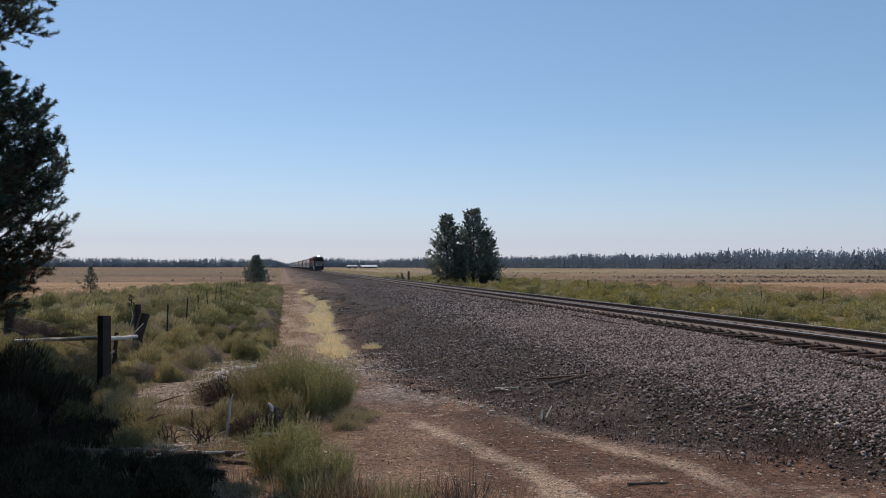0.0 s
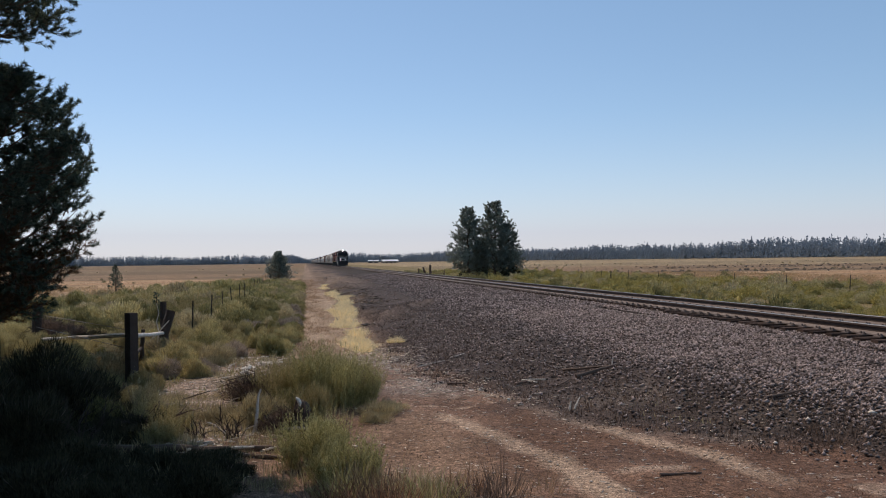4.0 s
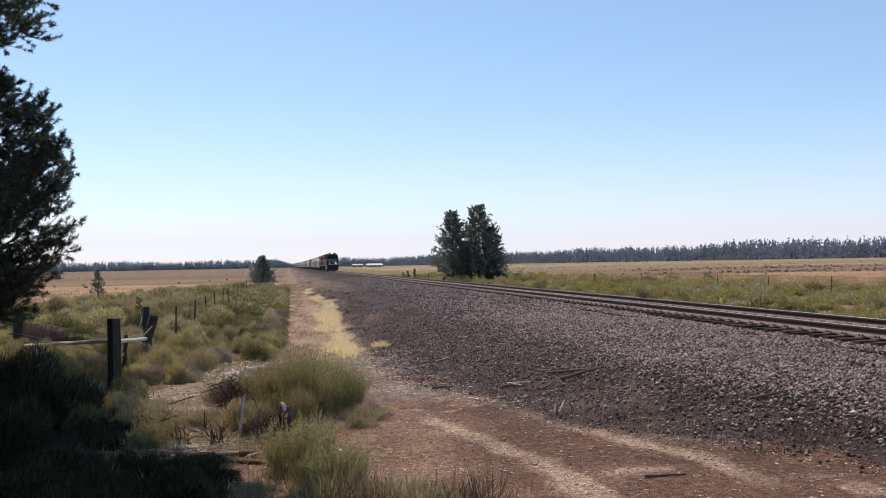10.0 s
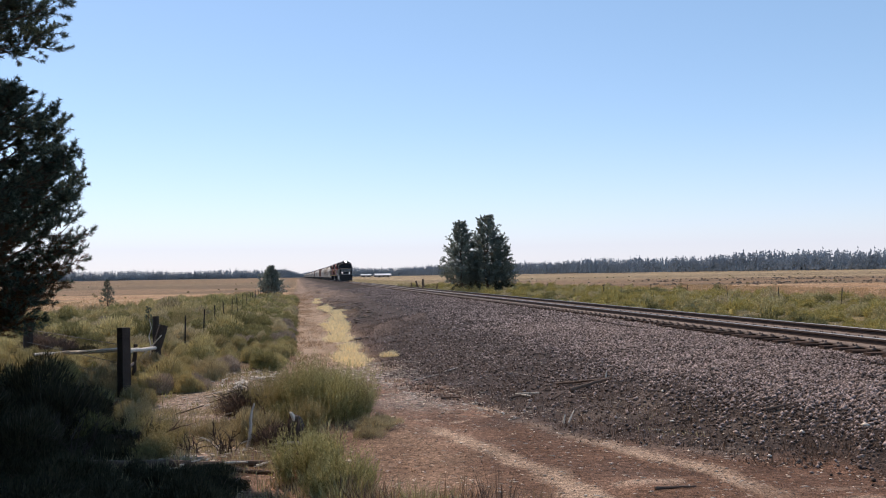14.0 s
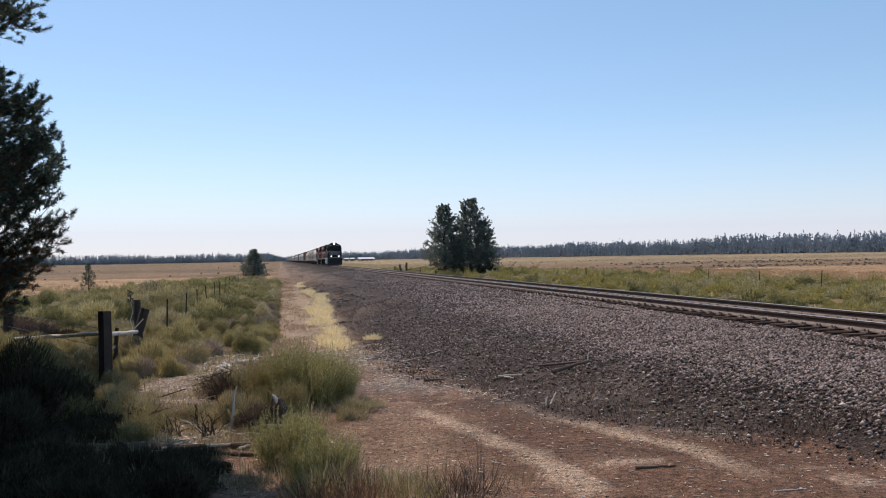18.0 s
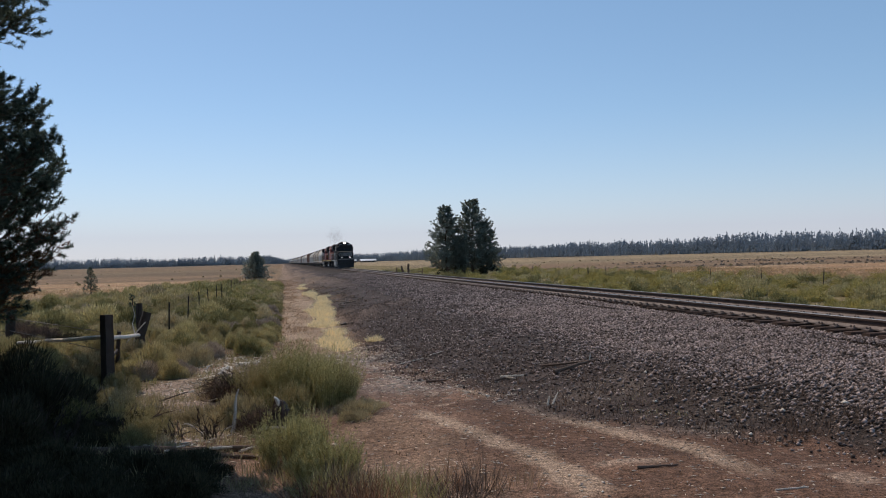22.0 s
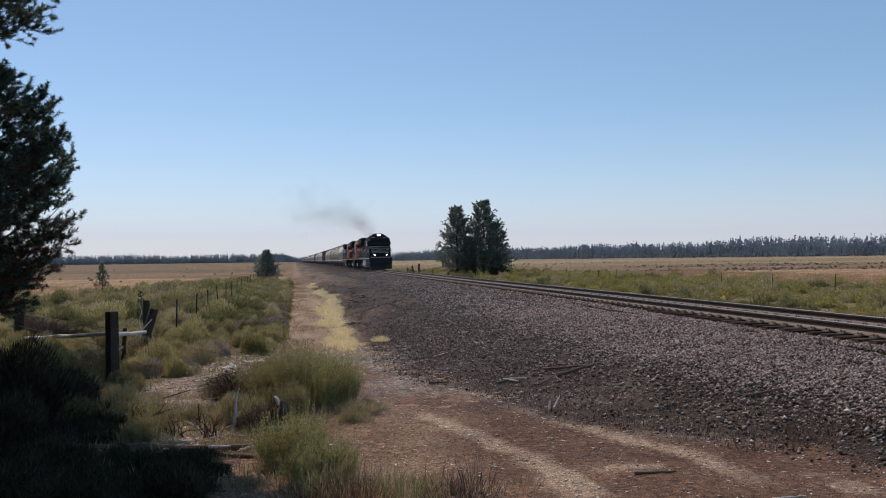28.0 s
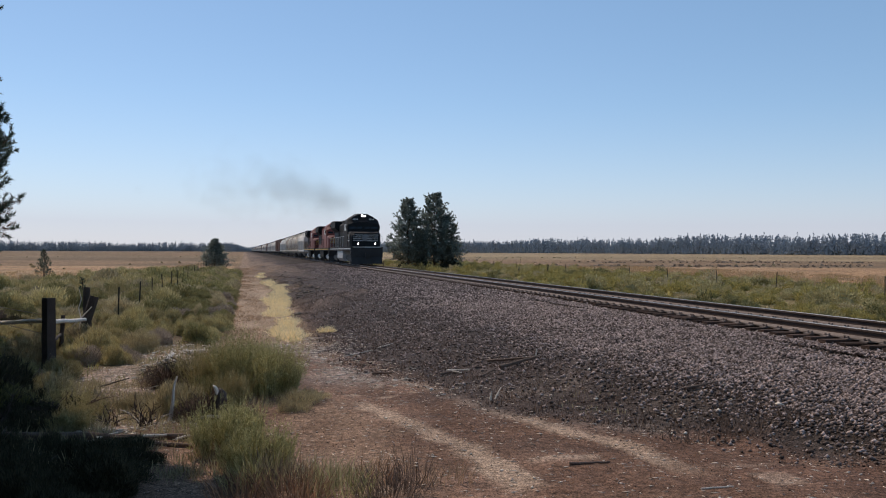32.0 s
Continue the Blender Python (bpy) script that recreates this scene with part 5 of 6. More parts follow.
pine(21.7, 109.0, 4.8, 1.7, 0.3, 46, "small dark pine between two taller ones", length=0.26, wide=0.022, count=18, limbs=90, twigs=5, tufts=3, shape=0.6, shoot=0.4, lift=0.2, bushy=0.7, material=needle_hazed_mat)
pine(-2.9, 98, 3.3, 1.75, 0.05, 149, "small bushy green pine at the fence line", length=0.16, wide=0.015, count=14, limbs=190, twigs=5, tufts=3, shape=1.05, shoot=0.3, lift=0.35, bushy=0.6, material=needle_hazed_mat, trunk=0.07)
pine(-14.2, 70, 2.1, 0.55, 0.1, 48, "young dark pine in the brush", length=0.11, wide=0.014, count=14, limbs=44, twigs=4, tufts=2, shape=0.85, shoot=0.2, lift=0.4, trunk=0.04)
pine(-5.0, 31.0, 1.25, 0.12, 0.1, 59, "thin young pine in the brush behind the fence", length=0.07, wide=0.006, count=14, limbs=26, twigs=3, tufts=2, shape=0.7, shoot=0.1, lift=0.6, trunk=0.02)
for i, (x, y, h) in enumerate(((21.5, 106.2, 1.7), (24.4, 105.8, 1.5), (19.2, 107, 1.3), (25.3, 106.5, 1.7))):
    near_shrub("thicket_shrub", x, y, 1.2, h, 260, shade_dark_mat, "dark shrub at the foot of the pines", 0.05, 20 + i)


def build_far_woods():
    """The belt of conifers along the edge of the plain."""
    rng = np.random.default_rng(51)
    stops = ((-1150, 1500), (-420, 1830), (-60, 1880), (-22, 1750), (40, 1950), (212, 1840), (300, 1600), (369, 1350), (523, 707), (640, 420), (760, 60))
    vs, fs, k = [], [], 0
    for (x0, y0), (x1, y1) in zip(stops[:-1], stops[1:]):
        run = math.hypot(x1 - x0, y1 - y0)
        for i in range(int(run / 0.42)):
            t = rng.uniform()
            back = rng.uniform(0, 1) ** 1.3 * 90 if i % 3 else 0.0
            x, y = x0 + (x1 - x0) * t, y0 + (y1 - y0) * t
            rr = math.hypot(x, y)
            x, y = x * (1 + back / rr), y * (1 + back / rr)
            clump = float(vnoise(x * 0.8, y * 0.3, 45, 52))
            h = (rng.uniform(11, 14.5) + 5 * clump + 4 * float(vnoise(x, y, 14, 54)) + (3 if rng.uniform() < 0.05 else 0)) * (0.75 if i % 3 == 0 else 1.0)
            if -25 < x < 45 and y > 1600:
                h *= 0.45 + 0.5 * abs(x - 8) / 40
            w = (h * rng.uniform(0.2, 0.34)) if i % 3 else h * rng.uniform(0.3, 0.5)
            n = 30
            u = rng.uniform(0.0, 1, n) ** 1.1
            ang = rng.uniform(0, 6.28, n)
            rad = w * (1.02 - u) * rng.uniform(0.2, 1.0, n)
            base = np.stack([x + rad * np.cos(ang), y + rad * np.sin(ang), h * u], -1)
            size = (0.055 + 0.11 * (1 - u)) * h
            side = np.stack([np.cos(ang * 3.1), np.sin(ang * 3.1), rng.uniform(-0.05, 0.05, n)], -1) * (size * rng.uniform(0.4, 0.8, n))[:, None]
            up = np.stack([rng.normal(0, 0.08, n), rng.normal(0, 0.08, n), rng.uniform(0.8, 1.5, n)], -1) * size[:, None]
            vs.append(np.stack([base - side, base + side, base + up], 1).reshape(-1, 3))
            fs.append(np.arange(n * 3).reshape(n, 3) + k)
            k += n * 3
    return thing("far_woods", "distant belt of conifers paled for haze along the plain", "forest", kind="stuff", data=raw_mesh("far_woods", np.concatenate(vs), np.concatenate(fs), wood_hazed_mat))


build_far_woods()


# ---- fences, logs and sticks ----
def rough_bar(name, p0, p1, r0, r1, material, seed, square=False, bits=6):
    """A weathered bar of wood with an uneven outline."""
    pr = random.Random(seed)
    p0, p1 = Vector(p0), Vector(p1)
    pts = [p0.lerp(p1, i / bits) + Vector((pr.uniform(-1, 1), pr.uniform(-1, 1), pr.uniform(-1, 1))) * r0 * ((0.03 if square else 0.22) if 0 < i < bits else 0) for i in range(bits + 1)]
    return Geo().tube(pts, [r0 + (r1 - r0) * i / bits for i in range(bits + 1)], 4 if square else 9, 0.03 if square else 0.07, pr).mesh(name, material)


def build_corner_fence():
    f = thing("wooden_fence", "old wooden corner fence with pole rails and wire", "fence")
    part("post", rough_bar("post", (-3.04, 16.28, -0.1), (-3.05, 16.28, 1.26), 0.118, 0.112, post_mat, 61, True), f, "dark weathered square post")
    part("post", rough_bar("post", (-3.45, 21.5, -0.1), (-3.14, 21.6, 1.02), 0.115, 0.105, post_mat, 62, bits=3), f, "dark leaning post with a broken top")
    part("post", rough_bar("post", (-3.35, 22.2, -0.1), (-3.42, 22.3, 1.2), 0.09, 0.075, post_mat, 63, bits=3), f, "dark leaning brace post")
    part("post", rough_bar("post", (-7.0, 24.6, -0.1), (-6.95, 24.6, 1.1), 0.13, 0.12, post_mat, 64), f, "dark round post")
    part("rail_pole", rough_bar("rail_pole", (-6.95, 24.4, 0.2), (-3.0, 16.45, 0.86), 0.032, 0.045, pole_mat, 65, bits=10), f, "bleached pole rail lit by the sun")
    part("rail_pole", rough_bar("rail_pole", (-3.05, 16.3, 0.84), (-3.32, 21.6, 0.49), 0.045, 0.04, pole_mat, 66), f, "bleached pole rail")
    part("brace", rough_bar("brace", (-3.35, 18.9, 0.06), (-3.3, 18.9, 0.78), 0.045, 0.04, post_mat, 67), f, "short dark hanging stake")
    part("brace", rough_bar("brace", (-3.1, 16.6, 0.42), (-3.35, 18.9, 0.40), 0.035, 0.03, post_mat, 68), f, "thin dark cross bar")
    part("branch", rough_bar("branch", (-3.55, 21.2, 0.35), (-3.1, 21.0, 0.82), 0.022, 0.012, pole_mat, 69), f, "pale broken branch leaning on the rail")
    part("branch", Geo().tube([(-3.4, 21.2, 0.3), (-3.36, 21.2, 0.55), (-3.42, 21.25, 0.78), (-3.37, 21.3, 0.98), (-3.43, 21.35, 1.2)], [0.016, 0.015, 0.012, 0.009, 0.004], 6, 0.1, random.Random(70)).mesh("branch", pole_mat), f, "pale crooked branch caught in the fence")
    for z in (0.35, 0.62, 0.95):
        part("wire", Geo().tube([(-6.97, 24.5, z - 0.1), (-5.0, 20.4, z - 0.05), (-3.05, 16.28, z)], [0.006] * 3, 4).mesh("wire", wire_mat), f, "rusty fence wire")


build_corner_fence()


def build_post_line(name, label, x0, x1, ys, tall):
    pr = random.Random(71)
    f = thing(name, label, "fence")
    tops = []
    g = Geo().box((0, 0, tall / 2 - 0.1), (0.042, 0.01, tall + 0.2)).box((0, 0.02, tall / 2 - 0.1), (0.01, 0.034, tall + 0.2))
    me = g.mesh("post", tpost_mat)
    for i, y in enumerate(ys):
        x = x0 + (x1 - x0) * i / max(1, len(ys) - 1)
        z = ground_at(x, y)
        ob = part("post", me, f)
        ob.matrix_basis = pose(x, y, z, pr.uniform(-3, 3), pr.uniform(-3, 3), pr.uniform(-20, 20))
        tops.append((x, y, z))
    for h in (0.35, 0.7, 1.0):
        part("wire", Geo().tube([(x, y, z + h * tall / 1.2) for x, y, z in tops], [0.004] * len(tops), 3).mesh("wire", wire_mat), f)


build_post_line("wire_fence", "wire fence of thin steel posts in the brush", -3.15, -3.7, [25.6, 30.8, 35.6, 40.4, 45.2, 50.0, 54.8, 59.6, 64.5, 69.5, 75, 81, 87, 94, 102, 112, 124], 1.05)
build_post_line("wire_fence", "wire fence of thin steel posts beyond the track", 29.6, 28.2, [36, 44.5, 50.6, 56.9, 63, 69.5, 76, 83, 90, 98], 1.1)

old = thing("old_fence", "old reddish wooden fence posts near the pines", "fence")
for i, (x, y, h, r, dx) in enumerate(((16.6, 118, 1.65, 0.17, 0.0), (16.0, 118, 1.3, 0.15, -0.35), (15.1, 118.5, 0.9, 0.09, 0.0), (17.6, 119, 0.9, 0.08, 0.0), (18.6, 119, 1.0, 0.08, 0.05))):
    part("post", rough_bar("post", (x, y, ground_at(x, y) - 0.1), (x + dx, y, ground_at(x, y) + h), r, r * 0.85, stick_mat, 80 + i), old)
part("rail_pole", rough_bar("rail_pole", (16.6, 118.2, 0.55), (18.6, 119, 0.35), 0.07, 0.05, stick_mat, 87), old)
for i, (x, y, h) in enumerate(((25.4, 71.5, 1.1), (23.9, 74.5, 0.8))):
    thing("fence_post", "dark weathered stub of a fence post", "fence post", group="stubs beyond the track", data=rough_bar("fence_post", (x, y, -0.3), (x - 0.15 * i, y, h - 0.1), 0.13, 0.1, post_mat, 90 + i))


def on_ground(name, x0, y0, x1, y1, r, material, label, seed, lift=0.0, lift1=None, category="stick"):
    z0, z1 = ground_at(x0, y0) + r * 0.7 + lift, ground_at(x1, y1) + r * 0.7 + (lift if lift1 is None else lift1)
    return thing(name, label, category, data=rough_bar(name, (x0, y0, z0), (x1, y1, z1), r, r * 0.6, material, seed))


on_ground("fallen_log", -2.6, 10.62, -0.38, 10.2, 0.055, stick_mat, "half-shaded weathered log lying in weeds", 101, 0.0, category="log")
on_ground("fallen_log", -1.2, 10.1, -0.3, 9.8, 0.035, stick_mat, "dark broken log lying on dirt", 102, category="log")
on_ground("stick", 4.35, 14.0, 5.06, 14.2, 0.034, stick_mat, "long dark stick lying on the bank", 103, 0.03)
on_ground("stick", 4.35, 14.75, 5.05, 14.3, 0.024, stick_mat, "dark stick crossing another on the bank", 104, 0.02)
on_ground("stick", 5.04, 14.22, 5.07, 14.24, 0.016, pole_mat, "short pale splinter standing on a stick", 126, 0.03, 0.17)
on_ground("stick", 5.9, 10.62, 6.42, 10.72, 0.017, stick_mat, "thin dark stick on grey stones", 105, 0.03)
on_ground("stick", 3.3, 8.02, 3.72, 8.03, 0.015, stick_mat, "brown stick lying on dirt", 106, 0.005)
on_ground("stick", 4.1, 6.95, 4.4, 6.93, 0.009, pole_mat, "thin pale stick on dirt", 107)
on_ground("stick", 3.4, 14.28, 3.8, 14.4, 0.022, stick_mat, "broken dark stick at the foot of the bank", 108, 0.02)
on_ground("stick", 3.55, 14.45, 3.9, 14.25, 0.018, pole_mat, "broken pale stick at the foot of the bank", 109, 0.03)
on_ground("stick", 3.62, 14.3, 3.72, 14.1, 0.014, white_wood_mat, "short white splinter among broken sticks", 127, 0.04)
on_ground("stick", 3.95, 13.7, 4.25, 14.0, 0.018, stick_mat, "short dark stick on the bank", 128, 0.02)
on_ground("stick", 2.15, 17.3, 2.75, 17.6, 0.009, pole_mat, "pale stick at the foot of the bank", 110, 0.02)
on_ground("stick", 2.9, 17.9, 3.25, 18.2, 0.009, white_wood_mat, "bleached stick low on the bank", 129, 0.02)
on_ground("stick", 3.6, 11.92, 3.63, 11.95, 0.017, chip_mat, "upright pale splinter of wood", 111, 0, 0.13)
on_ground("stick", 3.66, 11.9, 3.78, 12.0, 0.014, chip_mat, "leaning pale splinter of wood", 130, 0.02, 0.16)
on_ground("stick", 2.35, 14.85, 2.68, 14.75, 0.022, stick_mat, "short dark stick on dirt", 112, 0.01)
for k, (x, y, r) in enumerate(((4.84, 11.09, 0.03), (5.9, 9.8, 0.04), (5.35, 12.6, 0.035), (6.6, 9.6, 0.045), (3.0, 13.1, 0.035), (5.2, 9.3, 0.03))):
    v = OCT_V * np.random.default_rng(400 + k).uniform(0.7, 1.2, (6, 1)) * r * np.array([1.5, 1, 0.7])
    thing("white_stone", "small white stone on dark gravel", "stone", pose(x, y, ground_at(x, y) + r * 0.6, 0, 0, 40 * k), "white stones on the bank", data=raw_mesh("white_stone", v, OCT_F, white_wood_mat))
on_ground("stick", -1.35, 17.9, -1.15, 17.6, 0.02, pole_mat, "short bleached piece of wood", 113)
on_ground("stick", -0.95, 19.0, -0.8, 18.8, 0.02, pole_mat, "white bleached piece of wood", 114)
on_ground("stick", -1.55, 17.0, -1.3, 16.8, 0.018, pole_mat, "grey bleached piece of wood", 115)


def snag(x, y, reach, tall, r, material, label, seed, forks=3, curl=0.5):
    """A bent bare branch that stands in the ground and forks."""
    pr = random.Random(seed)
    g = Geo()
    p, d = Vector((0, 0, -0.03)), Vector((reach[0], reach[1], tall)).normalized()
    ln = Vector((reach[0], reach[1], tall)).length / 6
    pts, rr = [p.copy()], [r]
    for k in range(6):
        d = (d + Vector((pr.uniform(-1, 1), pr.uniform(-1, 1), pr.uniform(-1, 1))) * curl * 0.5).normalized()
        p = p + d * ln
        pts.append(p.copy())
        rr.append(r * (1 - 0.13 * k))
    g.tube(pts, rr, 6, 0.1, pr)
    for k in range(forks):
        q = pts[pr.randint(2, 5)]
        e = (d + Vector((pr.uniform(-1, 1), pr.uniform(-1, 1), pr.uniform(-0.4, 0.8)))).normalized()
        m = q + e * ln * pr.uniform(0.7, 1.2)
        g.tube([q, m, m + (e + Vector((pr.uniform(-0.7, 0.7), pr.uniform(-0.7, 0.7), 0.2))) * ln * 0.8], [r * 0.5, r * 0.35, r * 0.12], 5)
    return thing("dead_branch", label, "branch", pose(x, y, ground_at(x, y)), data=g.mesh("dead_branch", material))


snag(-0.68, 11.3, (0.17, 0.0), 0.56, 0.03, pole_mat, "pale bare bent branch standing in the brush", 116, 0, 0.6)
snag(-0.42, 11.9, (0.2, 0.1), 0.55, 0.009, stick_mat, "dark curled bare branch above the brush", 117, 4, 0.9)
snag(-1.75, 12.3, (-0.35, -0.1), 0.3, 0.014, white_wood_mat, "grey crooked dead branch at the edge of shade", 118, 4, 0.8)
snag(-1.95, 12.1, (0.4, 0.1), 0.35, 0.016, stick_mat, "dark bent dead branch", 119, 4, 0.8)
snag(-1.1, 11.5, (0.15, -0.1), 0.34, 0.014, dead_twig_mat, "dark crooked dead branch", 120, 5, 0.9)
snag(-1.0, 11.35, (-0.1, 0.0), 0.3, 0.016, white_wood_mat, "short bleached dead branch", 123, 1, 0.5)
snag(-0.25, 10.95, (0.2, -0.05), 0.12, 0.014, pole_mat, "pale broken branch beside the stump", 124, 1, 0.4)
snag(-3.6, 13.4, (0.9, -1.1), 0.5, 0.02, twig_mat, "long grey dead branch in deep shade", 125, 3, 0.35)
# The pieces at y 10.1 to 10.5 stand in for sunlit glints on the log.
for i, (x, y, a, ln, r) in enumerate(((-1.25, 17.3, 1.3, 0.3, 0.03), (-1.08, 17.2, 1.9, 0.34, 0.028), (-0.75, 18.4, -0.5, 0.3, 0.03), (-1.15, 16.2, 0.9, 0.2, 0.018), (-0.85, 16.9, -0.9, 0.18, 0.02), (-1.5, 16.2, 0.1, 0.2, 0.016), (-1.4, 14.5, 0.6, 0.16, 0.014), (-1.15, 13.9, -0.5, 0.15, 0.012), (-1.55, 14.9, 0.2, 0.14, 0.015), (-0.8, 11.4, 0.7, 0.16, 0.014), (-1.35, 10.33, 0.1, 0.22, 0.016), (-0.85, 10.2, -0.2, 0.26, 0.018), (-0.5, 10.12, 0.3, 0.16, 0.016), (-1.7, 10.45, 0.0, 0.2, 0.014), (-0.6, 18.9, 0.4, 0.16, 0.016), (-1.55, 18.3, 0.8, 0.2, 0.016))):
    on_ground("broken_wood", x, y, x + ln * math.cos(a), y + ln * math.sin(a), r, white_wood_mat, "bright bleached wood chunk on litter and as glints along the log", 140 + i, 0.01, 0.05, "wood piece")

for i, (x, y, a, ln, r, up) in enumerate(((-1.2, 17.1, 0.9, 0.24, 0.045, 0.07), (-0.98, 17.3, 2.2, 0.24, 0.04, 0.09), (-0.86, 18.2, -0.6, 0.26, 0.04, 0.03), (-1.2, 16.6, 0.6, 0.2, 0.035, 0.1), (-0.95, 16.5, 2.6, 0.2, 0.03, 0.07))):
    on_ground("broken_wood", x, y, x + ln * math.cos(a), y + ln * math.sin(a), r, white_wood_mat, "thick bleached slab of wood leaning on litter", 160 + i, 0.01, up, "wood piece")
for i, (x, y, a, ln) in enumerate(((-1.35, 15.9, 0.3, 0.5), (-0.7, 16.0, 2.2, 0.6), (-1.0, 15.2, 0.9, 0.55), (-1.5, 15.3, -0.4, 0.4), (-0.75, 17.6, 0.2, 0.5), (-0.5, 19.3, 2.7, 0.6), (-1.9, 14.1, 0.4, 0.45))):
    on_ground("stick", x, y, x + ln * math.cos(a), y + ln * math.sin(a), 0.012, (dead_twig_mat, stick_mat)[i % 2], "thin dark branch lying on wood litter", 170 + i, 0.02, 0.12)


def dead_bush(x, y, tall, n, seed, label):
    """Bare curved fine twigs that fork out of one root."""
    pr = random.Random(seed)
    g = Geo()
    for i in range(n):
        a, lean = pr.uniform(0, 6.28), pr.uniform(0.2, 1.1)
        p = Vector((pr.uniform(-0.08, 0.08), pr.uniform(-0.08, 0.08), 0))
        d = Vector((math.cos(a) * lean, math.sin(a) * lean, 1.0)).normalized()
        pts, rr = [p.copy()], [0.009]
        for k in range(4):
            p = p + d * tall * 0.24 * pr.uniform(0.7, 1.1)
            d = (d + Vector((pr.uniform(-0.6, 0.6), pr.uniform(-0.6, 0.6), pr.uniform(-0.5, 0.2)))).normalized()
            pts.append(p.copy())
            rr.append(0.007 - 0.0015 * k)
            for _ in range(2):
                q = p + (d + Vector((pr.uniform(-0.9, 0.9), pr.uniform(-0.9, 0.9), pr.uniform(-0.3, 0.6)))) * tall * pr.uniform(0.08, 0.2)
                g.tube([p, q], [0.004, 0.0015], 3)
        g.tube(pts, rr, 4)
    return thing("dead_bush", label, "dead bush", pose(x, y, ground_at(x, y) - 0.02), data=g.mesh("dead_bush", dead_twig_mat))


dead_bush(-0.9, 14.1, 0.5, 60, 131, "dark dead bush of curled bare twigs")
dead_bush(-0.55, 13.9, 0.4, 16, 132, "low dark dead bush beside chips")
dead_bush(-2.05, 11.6, 0.5, 10, 133, "dark dead bush at the edge of the shade")
dead_bush(-0.9, 11.0, 0.34, 14, 134, "dark dead twigs behind a fallen log")
dead_bush(-1.3, 11.2, 0.3, 12, 138, "low dark dead twigs on pale litter")
dead_bush(-0.28, 11.2, 0.42, 26, 139, "dark dead bush around a stump")
dead_bush(-2.6, 10.8, 0.75, 12, 135, "tall dead bush in deep shade")
dead_bush(-6.0, 24.0, 0.8, 90, 136, "grey dead bush beside the fence")
dead_bush(-6.8, 25.4, 0.95, 110, 137, "dense dead bush beside the fence")
st = thing("tree_stump", "dark weathered stump with a bleached top", "stump", pose(-0.07, 11.2, ground_at(-0.07, 11.2) - 0.03))
pr = random.Random(121)
part("stump_body", Geo().tube([(0, 0, 0), (0.01, 0, 0.1), (-0.015, 0.01, 0.22), (0.02, 0, 0.32), (0.0, 0, 0.4), (-0.03, 0, 0.43)], [0.15, 0.12, 0.1, 0.105, 0.075, 0.03], 9, 0.16, pr).mesh("stump_body", dead_twig_mat), st)
for k in range(5):
    a = k * 1.3
    part("splinter", Geo().tube([(0.07 * math.cos(a), 0.07 * math.sin(a), 0.3), (0.075 * math.cos(a), 0.075 * math.sin(a), 0.38), (0.06 * math.cos(a + 0.2), 0.06 * math.sin(a + 0.2), 0.42 + 0.03 * (k % 3))], [0.03, 0.022, 0.006], 5, 0.15, pr).mesh("splinter", stick_mat), st, "dark broken splinter")
part("bleached_top", Geo().tube([(-0.01, -0.05, 0.38), (-0.025, -0.05, 0.43), (-0.05, -0.045, 0.47), (-0.07, -0.04, 0.49)], [0.02, 0.028, 0.022, 0.008], 7, 0.2, pr).mesh("bleached_top", white_wood_mat), st, "bleached splintered knob")
part("root", Geo().tube([(-0.28, -0.1, 0.1), (-0.12, -0.13, 0.13), (0.06, -0.14, 0.12), (0.1, -0.15, 0.02)], [0.014, 0.02, 0.018, 0.012], 6, 0.12, pr).mesh("root", pole_mat), st, "bleached bare root")



# ---- far buildings ----
def shed(x, y, wide, deep, wall, roof, turn, label):
    b = thing("farm_shed", label, "building", pose(x, y, 0, 0, 0, turn))
    part("wall", Geo().box((0, 0, wall / 2), (wide, deep, wall)).mesh("wall", barn_wall), b)
    ov = 0.6
    g = Geo().loft([[(xx, -deep / 2 - ov, wall - 0.2), (xx, deep / 2 + ov, wall - 0.2), (xx, 0, wall + roof)] for xx in (-wide / 2 - ov, wide / 2 + ov)])
    part("roof", g.mesh("roof", barn_white), b, "white metal roof")
    for k in range(3):
        part("door", Geo().box((wide * (k - 1) * 0.28, -deep / 2 - 0.05, wall * 0.4), (wide * 0.12, 0.08, wall * 0.8)).mesh("door", black_paint), b)
    return b


shed(104, 1100, 19, 12, 2.2, 1.9, 8, "long low farm shed with a white roof")
shed(87, 1100, 5, 5, 2.6, 1.2, 0, "small pale farm shed")
shed(80, 1100, 5, 5, 2.6, 1.2, 0, "small pale farm shed")


# ---- the train; each vehicle stands with its front at y = 0, and z = 0 is the top of the rail ----
def ring_x(hw, z0, z1, y, bevel):
    return [(-hw, y, z0), (hw, y, z0), (hw, y, z1 - bevel), (hw - bevel, y, z1), (-hw + bevel, y, z1), (-hw, y, z1 - bevel)]


